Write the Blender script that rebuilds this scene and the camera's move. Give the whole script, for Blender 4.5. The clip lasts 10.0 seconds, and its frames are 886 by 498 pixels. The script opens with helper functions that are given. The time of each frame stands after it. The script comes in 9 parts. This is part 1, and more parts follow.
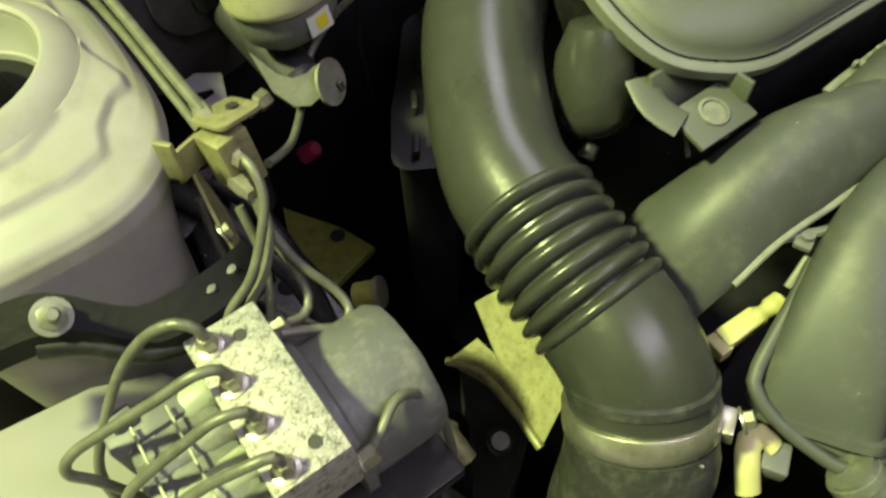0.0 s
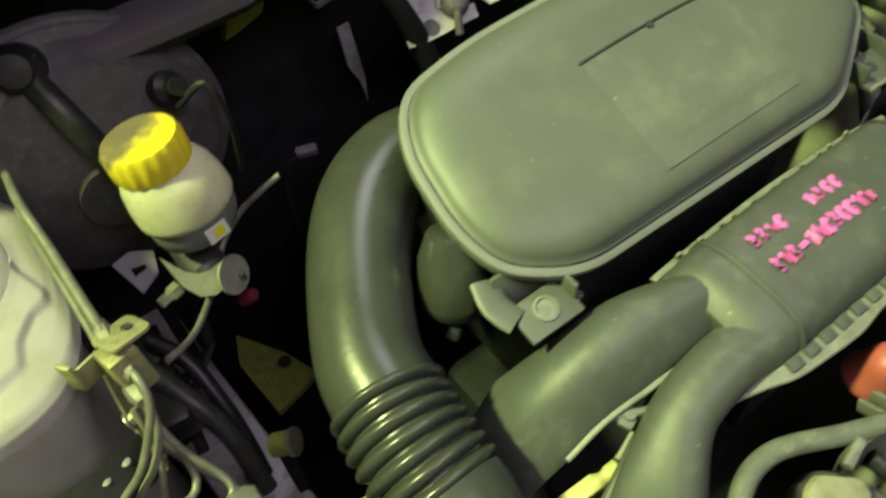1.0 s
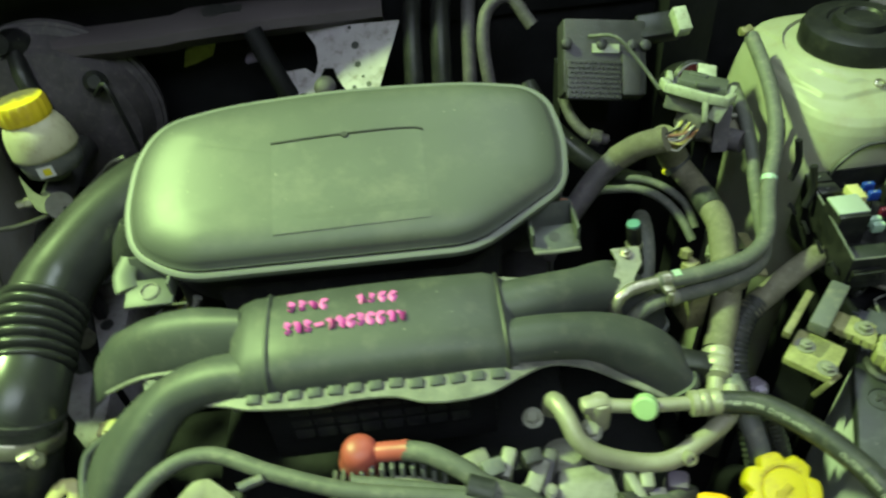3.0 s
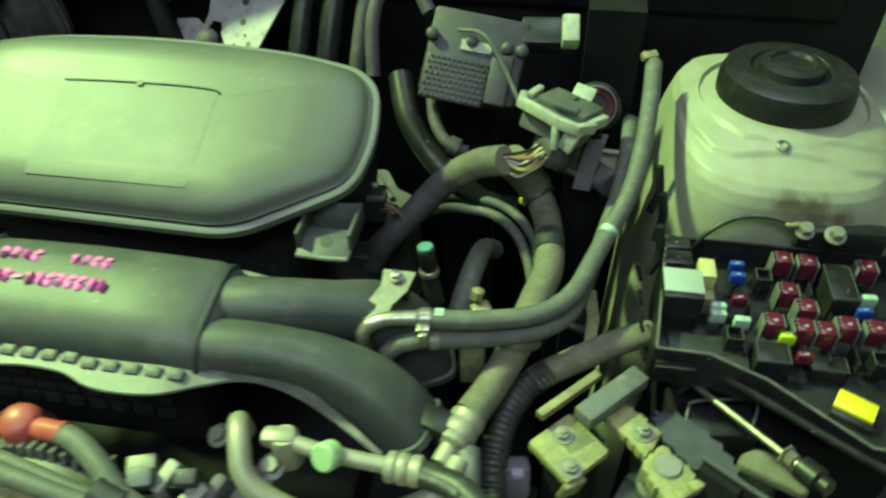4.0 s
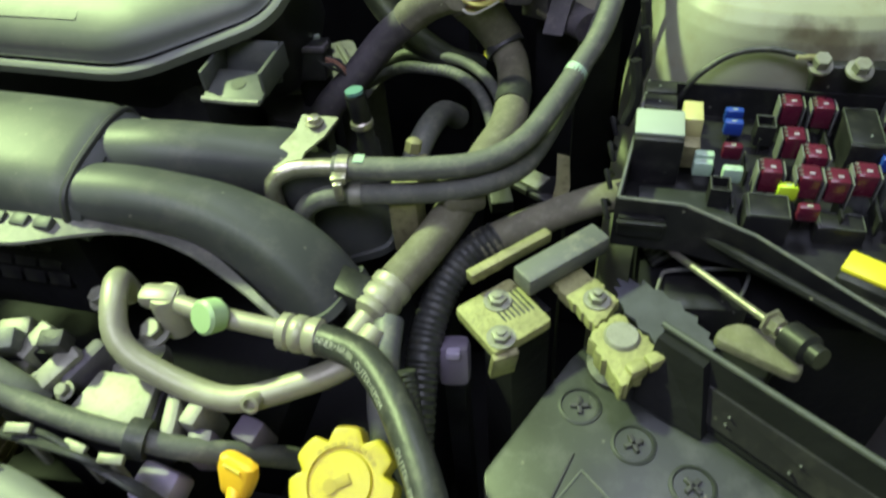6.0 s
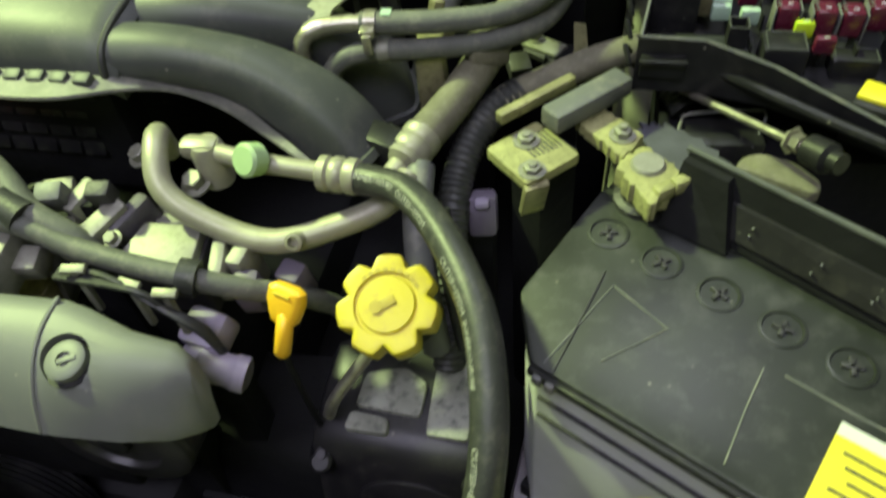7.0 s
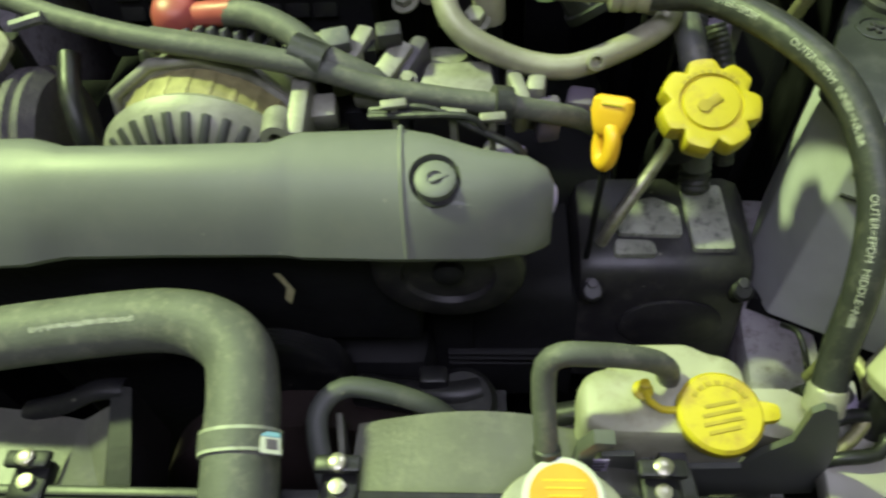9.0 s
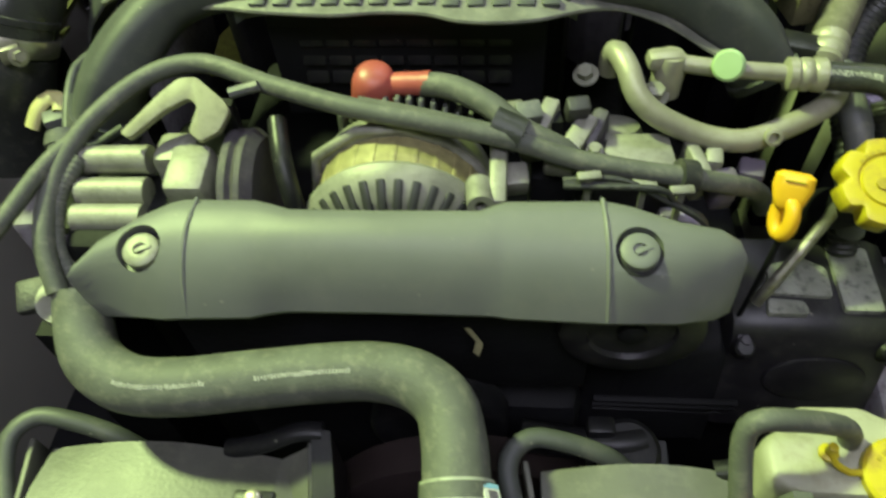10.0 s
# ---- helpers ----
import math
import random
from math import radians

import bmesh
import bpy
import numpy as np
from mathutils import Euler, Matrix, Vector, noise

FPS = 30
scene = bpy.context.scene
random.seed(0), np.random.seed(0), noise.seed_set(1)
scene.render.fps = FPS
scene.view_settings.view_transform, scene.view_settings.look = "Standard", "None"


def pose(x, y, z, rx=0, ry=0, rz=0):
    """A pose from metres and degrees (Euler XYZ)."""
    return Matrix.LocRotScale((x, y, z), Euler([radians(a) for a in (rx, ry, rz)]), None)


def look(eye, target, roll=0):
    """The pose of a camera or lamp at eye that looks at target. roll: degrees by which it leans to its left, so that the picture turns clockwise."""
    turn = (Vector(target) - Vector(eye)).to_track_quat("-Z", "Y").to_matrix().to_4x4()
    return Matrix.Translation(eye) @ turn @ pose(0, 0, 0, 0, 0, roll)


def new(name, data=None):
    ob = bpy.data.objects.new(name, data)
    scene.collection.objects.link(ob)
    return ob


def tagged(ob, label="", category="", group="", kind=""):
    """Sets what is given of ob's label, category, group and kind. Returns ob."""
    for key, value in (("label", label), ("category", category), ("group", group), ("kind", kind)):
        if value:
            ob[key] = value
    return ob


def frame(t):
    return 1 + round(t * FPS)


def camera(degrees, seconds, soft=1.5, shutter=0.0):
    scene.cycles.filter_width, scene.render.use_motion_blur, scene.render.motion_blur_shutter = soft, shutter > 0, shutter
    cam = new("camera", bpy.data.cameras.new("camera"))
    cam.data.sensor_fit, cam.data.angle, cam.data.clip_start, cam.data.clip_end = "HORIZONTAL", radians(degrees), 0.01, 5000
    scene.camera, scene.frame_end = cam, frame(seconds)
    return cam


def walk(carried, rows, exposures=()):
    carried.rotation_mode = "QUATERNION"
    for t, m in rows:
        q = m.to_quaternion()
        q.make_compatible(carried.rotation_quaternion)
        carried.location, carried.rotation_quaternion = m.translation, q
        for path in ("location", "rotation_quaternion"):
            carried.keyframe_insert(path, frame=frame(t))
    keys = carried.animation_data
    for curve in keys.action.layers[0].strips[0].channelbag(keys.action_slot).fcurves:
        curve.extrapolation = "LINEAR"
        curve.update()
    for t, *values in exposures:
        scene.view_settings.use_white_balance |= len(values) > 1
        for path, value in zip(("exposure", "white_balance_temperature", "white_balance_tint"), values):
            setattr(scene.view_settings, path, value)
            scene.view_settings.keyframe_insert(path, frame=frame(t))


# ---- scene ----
cam = camera(63.5, 10.0, 2.3, 0.4)
PATH = [
    (0, (0.086, 0.097, 1.338), (0.708, 1.041, -0.311), -3.7),
    (0.5, (0.111, 0.096, 1.376), (0.788, 1.085, -0.225), -3.4),
    (1, (0.179, 0.06, 1.44), (0.861, 1.123, -0.11), -5.5),
    (1.5, (0.252, 0.011, 1.499), (0.855, 1.2, 0.009), -7.1),
    (2, (0.379, -0.088, 1.528), (0.741, 1.26, 0.095), -8.6),
    (2.2, (0.425, -0.124, 1.541), (0.702, 1.241, 0.105), -9.4),
    (3.3, (0.723, -0.253, 1.488), (0.687, 1.215, 0.13), -4.1),
    (3.5, (0.767, -0.241, 1.475), (0.697, 1.218, 0.109), -3.1),
    (4, (0.945, -0.162, 1.436), (0.674, 1.286, 0.082), -1.5),
    (4.5, (1.001, -0.083, 1.36), (0.636, 1.355, 0.02), -1.9),
    (5, (1.017, -0.072, 1.332), (0.629, 1.322, -0.049), -3.9),
    (5.5, (1.023, -0.094, 1.325), (0.62, 1.268, -0.084), -4.9),
    (5.7, (1.025, -0.106, 1.321), (0.622, 1.243, -0.1), -5.1),
    (6.8, (1.03, -0.199, 1.277), (0.602, 1.12, -0.163), -6.8),
    (7, (1.016, -0.203, 1.274), (0.634, 1.057, -0.231), -7.0),
    (7.5, (0.988, -0.241, 1.247), (0.69, 0.966, -0.32), -6.5),
    (8, (0.939, -0.27, 1.233), (0.713, 0.907, -0.368), -6.2),
    (8.5, (0.856, -0.299, 1.237), (0.701, 0.89, -0.364), -5.2),
    (9, (0.773, -0.315, 1.247), (0.647, 0.896, -0.339), -4.9),
    (9.5, (0.707, -0.331, 1.262), (0.571, 0.903, -0.306), -4.6),
    (10, (0.663, -0.316, 1.297), (0.488, 0.922, -0.264), -5.1),
]
EXPOSURES = [
    (0.0, -0.27, 6750, 12), (0.5, -0.30, 7050, 8), (1.0, -0.28, 7000, 3), (1.5, -0.30, 6500, -2), (2.2, -0.27, 6200, -1), (3.4, -0.28, 6200, -28), (4.0, -0.24, 6100, -28),
    (4.5, -0.15, 5850, -9), (5.0, -0.10, 5750, 0), (6.0, -0.08, 5850, 4), (7.0, -0.14, 6350, 3), (7.5, -0.20, 6450, 2), (8.5, -0.27, 6250, 2), (9.0, -0.26, 6150, 3), (10.0, -0.27, 6400, -3),
]
walk(cam, [(t, look(eye, target, roll)) for t, eye, target, roll in PATH], EXPOSURES)

# ---- world and light ----
world = bpy.data.worlds.new("world")
scene.world = world
world.use_nodes = True
world.node_tree.nodes["Background"].inputs[0].default_value = (0.5, 0.46, 0.62, 1)
world.node_tree.nodes["Background"].inputs[1].default_value = 0.02


def area_lamp(name, eye, target, size_x, size_y, watts, colour):
    data = bpy.data.lights.new(name, "AREA")
    data.shape, data.size, data.size_y, data.energy, data.color = "RECTANGLE", size_x, size_y, watts, colour
    ob = new(name, data)
    ob.matrix_world = look(eye, target)
    return ob


# a yellowish work lamp behind the bay, and two weak bluish lights overhead
area_lamp("work_lamp", (-1.455, 0.93, 3.787), (0.6, 0.1, 0.95), 0.26, 0.26, 338, (0.82, 1.0, 0.40))
# fill added from the front to tint and lift the shaded sides
area_lamp("overhead_light", (0.7, -0.9, 2.85), (0.7, 0.1, 0.9), 1.6, 0.6, 33, (0.85, 0.77, 1.0))
# weak bluish ceiling light, mirrored in the battery lid
area_lamp("overhead_light", (1.15, 0.93, 2.85), (1.15, 0.92, 0.9), 0.75, 0.50, 17, (0.85, 0.80, 1.0))


# ---- materials ----
def material(name, colour, rough=0.5, metal=0.0, vary=0.25, scale=30, bump=0.15, bump_scale=300, dirt=None, dirt_amount=0.4, coat=0.0, stains=(), spec=0.5, specks=0.0):
    m = bpy.data.materials.new(name)
    m.use_nodes = True
    nodes, links = m.node_tree.nodes, m.node_tree.links
    b = nodes["Principled BSDF"]
    b.inputs["Metallic"].default_value = metal
    b.inputs["Coat Weight"].default_value = coat
    b.inputs["Specular IOR Level"].default_value = spec
    coord = nodes.new("ShaderNodeTexCoord")
    big = nodes.new("ShaderNodeTexNoise")
    big.inputs["Scale"].default_value, big.inputs["Detail"].default_value = scale, 6
    links.new(coord.outputs["Object"], big.inputs["Vector"])
    ramp = nodes.new("ShaderNodeValToRGB")
    ramp.color_ramp.elements[0].position, ramp.color_ramp.elements[1].position = 0.3, 0.7
    lo, hi = 1 - vary, 1 + vary
    ramp.color_ramp.elements[0].color = (*[min(1, c * lo) for c in colour], 1)
    ramp.color_ramp.elements[1].color = (*[min(1, c * hi) for c in colour], 1)
    links.new(big.outputs["Fac"], ramp.inputs["Fac"])
    out = ramp.outputs["Color"]
    if dirt:
        spots = nodes.new("ShaderNodeTexNoise")
        spots.inputs["Scale"].default_value, spots.inputs["Detail"].default_value = scale * 2.7, 8
        spots.inputs["Roughness"].default_value = 0.7
        links.new(coord.outputs["Object"], spots.inputs["Vector"])
        fac = nodes.new("ShaderNodeMapRange")
        fac.inputs["From Min"].default_value, fac.inputs["From Max"].default_value = 0.5, 0.68
        fac.inputs["To Max"].default_value = dirt_amount
        links.new(spots.outputs["Fac"], fac.inputs["Value"])
        mix = nodes.new("ShaderNodeMixRGB")
        mix.inputs["Color2"].default_value = (*dirt, 1)
        links.new(fac.outputs["Result"], mix.inputs["Fac"])
        links.new(out, mix.inputs["Color1"])
        out = mix.outputs["Color"]
    if specks:
        cells = nodes.new("ShaderNodeTexVoronoi")
        cells.inputs["Scale"].default_value, cells.inputs["Randomness"].default_value = 95, 1.0
        links.new(coord.outputs["Object"], cells.inputs["Vector"])
        spot = nodes.new("ShaderNodeMapRange")
        spot.inputs["From Min"].default_value, spot.inputs["From Max"].default_value = 0.13, 0.05
        spot.inputs["To Min"].default_value, spot.inputs["To Max"].default_value = 0.0, 1.0
        links.new(cells.outputs["Distance"], spot.inputs["Value"])
        few = nodes.new("ShaderNodeSeparateColor")
        links.new(cells.outputs["Color"], few.inputs["Color"])
        some = nodes.new("ShaderNodeMapRange")
        some.inputs["From Min"].default_value, some.inputs["From Max"].default_value = 0.80, 0.98
        some.inputs["To Max"].default_value = specks
        links.new(few.outputs["Red"], some.inputs["Value"])
        both = nodes.new("ShaderNodeMath")
        both.operation = "MULTIPLY"
        links.new(spot.outputs["Result"], both.inputs[0])
        links.new(some.outputs["Result"], both.inputs[1])
        mix = nodes.new("ShaderNodeMixRGB")
        mix.inputs["Color2"].default_value = (0.42, 0.40, 0.32, 1)
        links.new(both.outputs["Value"], mix.inputs["Fac"])
        links.new(out, mix.inputs["Color1"])
        out = mix.outputs["Color"]
    for x, y, z, r in stains:
        geo = nodes.new("ShaderNodeVectorMath")
        geo.operation = "DISTANCE"
        geo.inputs[1].default_value = (x, y, z)
        links.new(coord.outputs["Object"], geo.inputs[0])
        edge = nodes.new("ShaderNodeTexNoise")
        edge.inputs["Scale"].default_value, edge.inputs["Detail"].default_value = 60, 5
        links.new(coord.outputs["Object"], edge.inputs["Vector"])
        wob = nodes.new("ShaderNodeMath")
        wob.operation = "MULTIPLY_ADD"
        wob.inputs[1].default_value = -r * 1.6
        links.new(edge.outputs["Fac"], wob.inputs[0])
        links.new(geo.outputs["Value"], wob.inputs[2])
        near = nodes.new("ShaderNodeMapRange")
        near.inputs["From Min"].default_value, near.inputs["From Max"].default_value = -r * 0.3, r * 0.35
        near.inputs["To Min"].default_value, near.inputs["To Max"].default_value = 0.85, 0.0
        links.new(wob.outputs["Value"], near.inputs["Value"])
        mix = nodes.new("ShaderNodeMixRGB")
        mix.inputs["Color2"].default_value = (0.10, 0.082, 0.055, 1)
        links.new(near.outputs["Result"], mix.inputs["Fac"])
        links.new(out, mix.inputs["Color1"])
        out = mix.outputs["Color"]
    links.new(out, b.inputs["Base Color"])
    fine = nodes.new("ShaderNodeTexNoise")
    fine.inputs["Scale"].default_value, fine.inputs["Detail"].default_value = bump_scale, 4
    links.new(coord.outputs["Object"], fine.inputs["Vector"])
    rr = nodes.new("ShaderNodeMapRange")
    rr.inputs["To Min"].default_value, rr.inputs["To Max"].default_value = max(0.03, rough - 0.1), min(1, rough + 0.12)
    links.new(big.outputs["Fac"], rr.inputs["Value"])
    links.new(rr.outputs["Result"], b.inputs["Roughness"])
    if bump:
        bp = nodes.new("ShaderNodeBump")
        bp.inputs["Strength"].default_value, bp.inputs["Distance"].default_value = bump, 0.002
        links.new(fine.outputs["Fac"], bp.inputs["Height"])
        links.new(bp.outputs["Normal"], b.inputs["Normal"])
    return m


DUST = (0.30, 0.28, 0.22)
M_PLASTIC = material("dusty black plastic", (0.087, 0.093, 0.081), 0.48, vary=0.09, scale=7, bump=0.025, dirt=DUST, dirt_amount=0.11, specks=0.3)
M_PANEL = material("smooth dusty plastic panel", (0.091, 0.097, 0.085), 0.50, vary=0.2, scale=7, bump=0.02, dirt=DUST, dirt_amount=0.2, specks=0.5)
M_MANIFOLD = material("matt black manifold plastic", (0.06, 0.064, 0.060), 0.5, vary=0.15, scale=18, bump=0.05, bump_scale=700, dirt=DUST, dirt_amount=0.12, specks=0.5)
M_EDGE = material("pale plastic rim", (0.15, 0.15, 0.13), 0.5, vary=0.25, scale=60, dirt=DUST)
M_DUCT = material("glossy black duct plastic", (0.037, 0.039, 0.034), 0.27, vary=0.15, scale=14, bump=0.04, dirt=DUST, dirt_amount=0.04, specks=0.12)
M_COVER = material("grey belt cover plastic", (0.145, 0.15, 0.14), 0.5, vary=0.1, scale=16, bump=0.06, bump_scale=900, dirt=DUST, dirt_amount=0.1, specks=0.5)
M_RUBBER = material("dusty rubber hose", (0.096, 0.10, 0.086), 0.62, vary=0.2, scale=40, bump=0.2, dirt=DUST, dirt_amount=0.3)
M_RUBBER_DARK = material("black rubber", (0.03, 0.031, 0.03), 0.45, vary=0.2, scale=40, bump=0.15, dirt=DUST, dirt_amount=0.15)
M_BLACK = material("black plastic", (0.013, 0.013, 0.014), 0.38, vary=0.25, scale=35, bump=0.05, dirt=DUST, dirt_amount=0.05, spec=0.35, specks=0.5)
# near-black also stands in for deep shade on gaps, stems and supports
M_DEEP = material("near-black for black parts and deep shade", (0.008, 0.008, 0.009), 0.65, vary=0.3, scale=25, bump=0.4, bump_scale=120, spec=0.2)
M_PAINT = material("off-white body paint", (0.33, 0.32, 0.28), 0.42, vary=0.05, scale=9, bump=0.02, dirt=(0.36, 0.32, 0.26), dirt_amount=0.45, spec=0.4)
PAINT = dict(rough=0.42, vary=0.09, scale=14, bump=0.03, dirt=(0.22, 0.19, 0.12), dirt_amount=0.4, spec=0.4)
# west tower's copy of the body paint, greyed and lowered for its shade
M_PAINT_W = material("off-white body paint toned for shade", (0.31, 0.295, 0.275), **PAINT)
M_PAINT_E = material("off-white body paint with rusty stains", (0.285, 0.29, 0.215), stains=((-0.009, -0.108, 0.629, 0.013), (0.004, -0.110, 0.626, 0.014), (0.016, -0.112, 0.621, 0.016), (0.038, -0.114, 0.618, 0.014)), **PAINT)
M_FAN = material("dark brown fan plastic", (0.038, 0.027, 0.026), 0.5, vary=0.2, scale=30, bump=0.1)
M_LILAC = material("violet grey plastic", (0.34, 0.30, 0.40), 0.45, vary=0.12, scale=40, bump=0.08)
M_LILAC_DARK = material("dim violet grey plastic", (0.13, 0.11, 0.15), 0.5, vary=0.2, scale=40, bump=0.08)
M_DARKRED = material("dark red rubber", (0.07, 0.010, 0.012), 0.4, vary=0.1, scale=40, bump=0.03)
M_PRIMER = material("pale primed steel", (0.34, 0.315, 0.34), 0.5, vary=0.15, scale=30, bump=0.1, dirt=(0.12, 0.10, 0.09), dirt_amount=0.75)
M_ALU = material("cast aluminium", (0.27, 0.265, 0.225), 0.55, metal=0.35, vary=0.2, scale=60, bump=0.14, bump_scale=500, dirt=(0.12, 0.11, 0.08), dirt_amount=0.35)
M_ALUPIPE = material("aluminium pipe", (0.33, 0.32, 0.24), 0.44, metal=0.28, vary=0.1, scale=40, bump=0.08, dirt=(0.2, 0.18, 0.12), dirt_amount=0.3)
M_CAST = material("dull grey casting", (0.055, 0.053, 0.058), 0.5, metal=0.5, vary=0.2, scale=50, bump=0.3, bump_scale=400, dirt=(0.06, 0.05, 0.05), dirt_amount=0.5)
M_TIMING = material("dusty black cover plastic", (0.016, 0.015, 0.017), 0.42, vary=0.25, scale=30, bump=0.06, dirt=DUST, dirt_amount=0.06, specks=0.5)
# pale tone that paints the lamplight patches on the timing cover
M_LITPATCH = material("pale plastic for lit patches", (0.25, 0.255, 0.215), 0.6, vary=0.3, scale=40, bump=0.1, dirt=(0.03, 0.03, 0.03), dirt_amount=0.8)
M_HEAD = material("dusty violet grey casting", (0.10, 0.092, 0.105), 0.6, metal=0.15, vary=0.25, scale=45, bump=0.3, bump_scale=350, dirt=(0.05, 0.045, 0.05), dirt_amount=0.5)
M_TAPE = material("dark wrapped tape", (0.062, 0.055, 0.062), 0.6, vary=0.25, scale=50, bump=0.3, bump_scale=500, dirt=DUST, dirt_amount=0.15)
M_LEVER = material("dirty pale plastic", (0.36, 0.38, 0.30), 0.45, vary=0.15, scale=60, bump=0.06, dirt=(0.10, 0.09, 0.06), dirt_amount=0.5)
M_DULLZINC = material("dull grey zinc plate", (0.23, 0.23, 0.185), 0.5, metal=0.3, vary=0.2, scale=60, bump=0.1, dirt=(0.13, 0.11, 0.07), dirt_amount=0.5)
M_CREAMPAINT = material("dusty cream paint", (0.27, 0.265, 0.175), 0.55, vary=0.12, scale=40, bump=0.1, dirt=(0.12, 0.11, 0.07), dirt_amount=0.5)
M_STEEL = material("zinc plated steel", (0.42, 0.40, 0.33), 0.35, metal=0.8, vary=0.2, scale=80, bump=0.1, dirt=(0.15, 0.12, 0.06), dirt_amount=0.4)
M_BAND = material("bright stainless band", (0.55, 0.53, 0.44), 0.36, metal=0.9, vary=0.12, scale=60, bump=0.05, dirt=(0.2, 0.17, 0.1), dirt_amount=0.3)
M_ZINC = material("yellow zinc bracket", (0.27, 0.255, 0.135), 0.5, metal=0.35, vary=0.2, scale=70, bump=0.15, dirt=(0.10, 0.085, 0.04), dirt_amount=0.6)
M_OLIVE = material("olive chromate plating", (0.30, 0.31, 0.07), 0.5, metal=0.2, vary=0.2, scale=40, bump=0.1, dirt=(0.10, 0.09, 0.04), dirt_amount=0.5)
M_CRUST = material("crusted brass", (0.29, 0.285, 0.125), 0.6, metal=0.15, vary=0.2, scale=90, bump=0.4, bump_scale=420, dirt=(0.12, 0.105, 0.05), dirt_amount=0.5)
M_PLUG = material("dark pink rubber", (0.30, 0.025, 0.07), 0.45, vary=0.1, scale=60, bump=0.05)
M_BLOCK = material("speckled corroded aluminium", (0.39, 0.375, 0.34), 0.5, metal=0.2, vary=0.25, scale=110, bump=0.5, bump_scale=600, dirt=(0.05, 0.045, 0.03), dirt_amount=1.0)
M_LINE = material("coated brake line", (0.13, 0.13, 0.10), 0.4, metal=0.2, vary=0.2, scale=70, bump=0.08, dirt=DUST, dirt_amount=0.3)
M_YELLOW = material("yellow plastic", (0.53, 0.43, 0.02), 0.42, vary=0.08, scale=25, bump=0.1, dirt=(0.33, 0.20, 0.05), dirt_amount=0.6)
M_CAPYELLOW = material("yellow plastic with a brown stain", (0.60, 0.47, 0.022), 0.42, vary=0.08, scale=25, bump=0.1, dirt=(0.33, 0.20, 0.05), dirt_amount=0.5, stains=((-0.004, 0.026, 0.129, 0.034), (-0.012, 0.020, 0.129, 0.030)))
M_ORANGE = material("orange sticker", (0.85, 0.33, 0.02), 0.45, vary=0.1, scale=40, bump=0.03)
M_DIP = material("orange yellow plastic", (0.80, 0.46, 0.02), 0.4, vary=0.08, scale=40, bump=0.05)
M_WORN = material("worn brownish yellow relief", (0.38, 0.29, 0.025), 0.5, vary=0.2, scale=60, bump=0.1)
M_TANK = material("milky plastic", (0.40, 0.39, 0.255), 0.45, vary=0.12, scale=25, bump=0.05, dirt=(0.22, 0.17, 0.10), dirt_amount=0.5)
M_OVERFLOW = material("dusty translucent plastic", (0.36, 0.355, 0.26), 0.5, vary=0.2, scale=20, bump=0.05, dirt=(0.16, 0.14, 0.08), dirt_amount=0.4)
M_FELT = material("bluish grey felt", (0.062, 0.062, 0.078), 0.9, vary=0.2, scale=80, bump=0.5, bump_scale=900)
M_WHITE = material("white plastic", (0.58, 0.58, 0.55), 0.4, vary=0.06, scale=30, bump=0.05)
M_RED = material("red rubber boot", (0.38, 0.085, 0.07), 0.45, vary=0.15, scale=40, bump=0.05)
M_PINK = material("pink paint marker", (0.62, 0.12, 0.46), 0.5, vary=0.08, scale=120, bump=0.05)
M_GREENCAP = material("pale green plastic", (0.36, 0.50, 0.26), 0.4, vary=0.06, scale=40, bump=0.04)
M_COPPER = material("yellowed stator lacquer", (0.29, 0.26, 0.125), 0.5, metal=0.1, vary=0.25, scale=120, bump=0.3)
M_FUSERED = material("dark red fuse plastic", (0.085, 0.010, 0.028), 0.25, vary=0.1, scale=60, bump=0.02)
M_BLUE = material("blue fuse plastic", (0.02, 0.05, 0.30), 0.3, vary=0.1, scale=60, bump=0.02)
M_MINT = material("pale green fuse plastic", (0.38, 0.51, 0.40), 0.35, vary=0.08, scale=60, bump=0.02)
M_CREAM = material("cream relay plastic", (0.47, 0.44, 0.20), 0.4, vary=0.08, scale=60, bump=0.02)
M_RELAY = material("grey relay housing", (0.32, 0.36, 0.32), 0.4, vary=0.06, scale=40, bump=0.03)
M_LIME = material("lime fuse plastic", (0.55, 0.75, 0.03), 0.35, vary=0.08, scale=60, bump=0.02)
M_BATTERY = material("scuffed battery case", (0.022, 0.024, 0.022), 0.40, vary=0.25, scale=22, bump=0.02, dirt=(0.20, 0.19, 0.20), dirt_amount=0.14, specks=0.5)
M_BATSIDE = material("grey battery wall", (0.52, 0.52, 0.54), 0.5, vary=0.12, scale=20, bump=0.1)
M_GREY = material("grey plastic", (0.115, 0.118, 0.115), 0.5, vary=0.12, scale=30, bump=0.1, dirt=DUST)
M_SHROUD = material("dusty fan shroud", (0.108, 0.108, 0.090), 0.45, vary=0.2, scale=22, bump=0.15, dirt=(0.3, 0.29, 0.22), dirt_amount=0.18)
M_LABEL = material("yellow label", (0.66, 0.57, 0.03), 0.4, vary=0.04, scale=30, bump=0.0)
# prints, plus discs and bars that paint the shade inside holes and slots
M_INK = material("black for print and hollows", (0.03, 0.03, 0.03), 0.5, vary=0.1, bump=0.0)
M_HOSEPRINT = material("white print", (0.36, 0.36, 0.32), 0.6, vary=0.2, scale=200, bump=0.0)
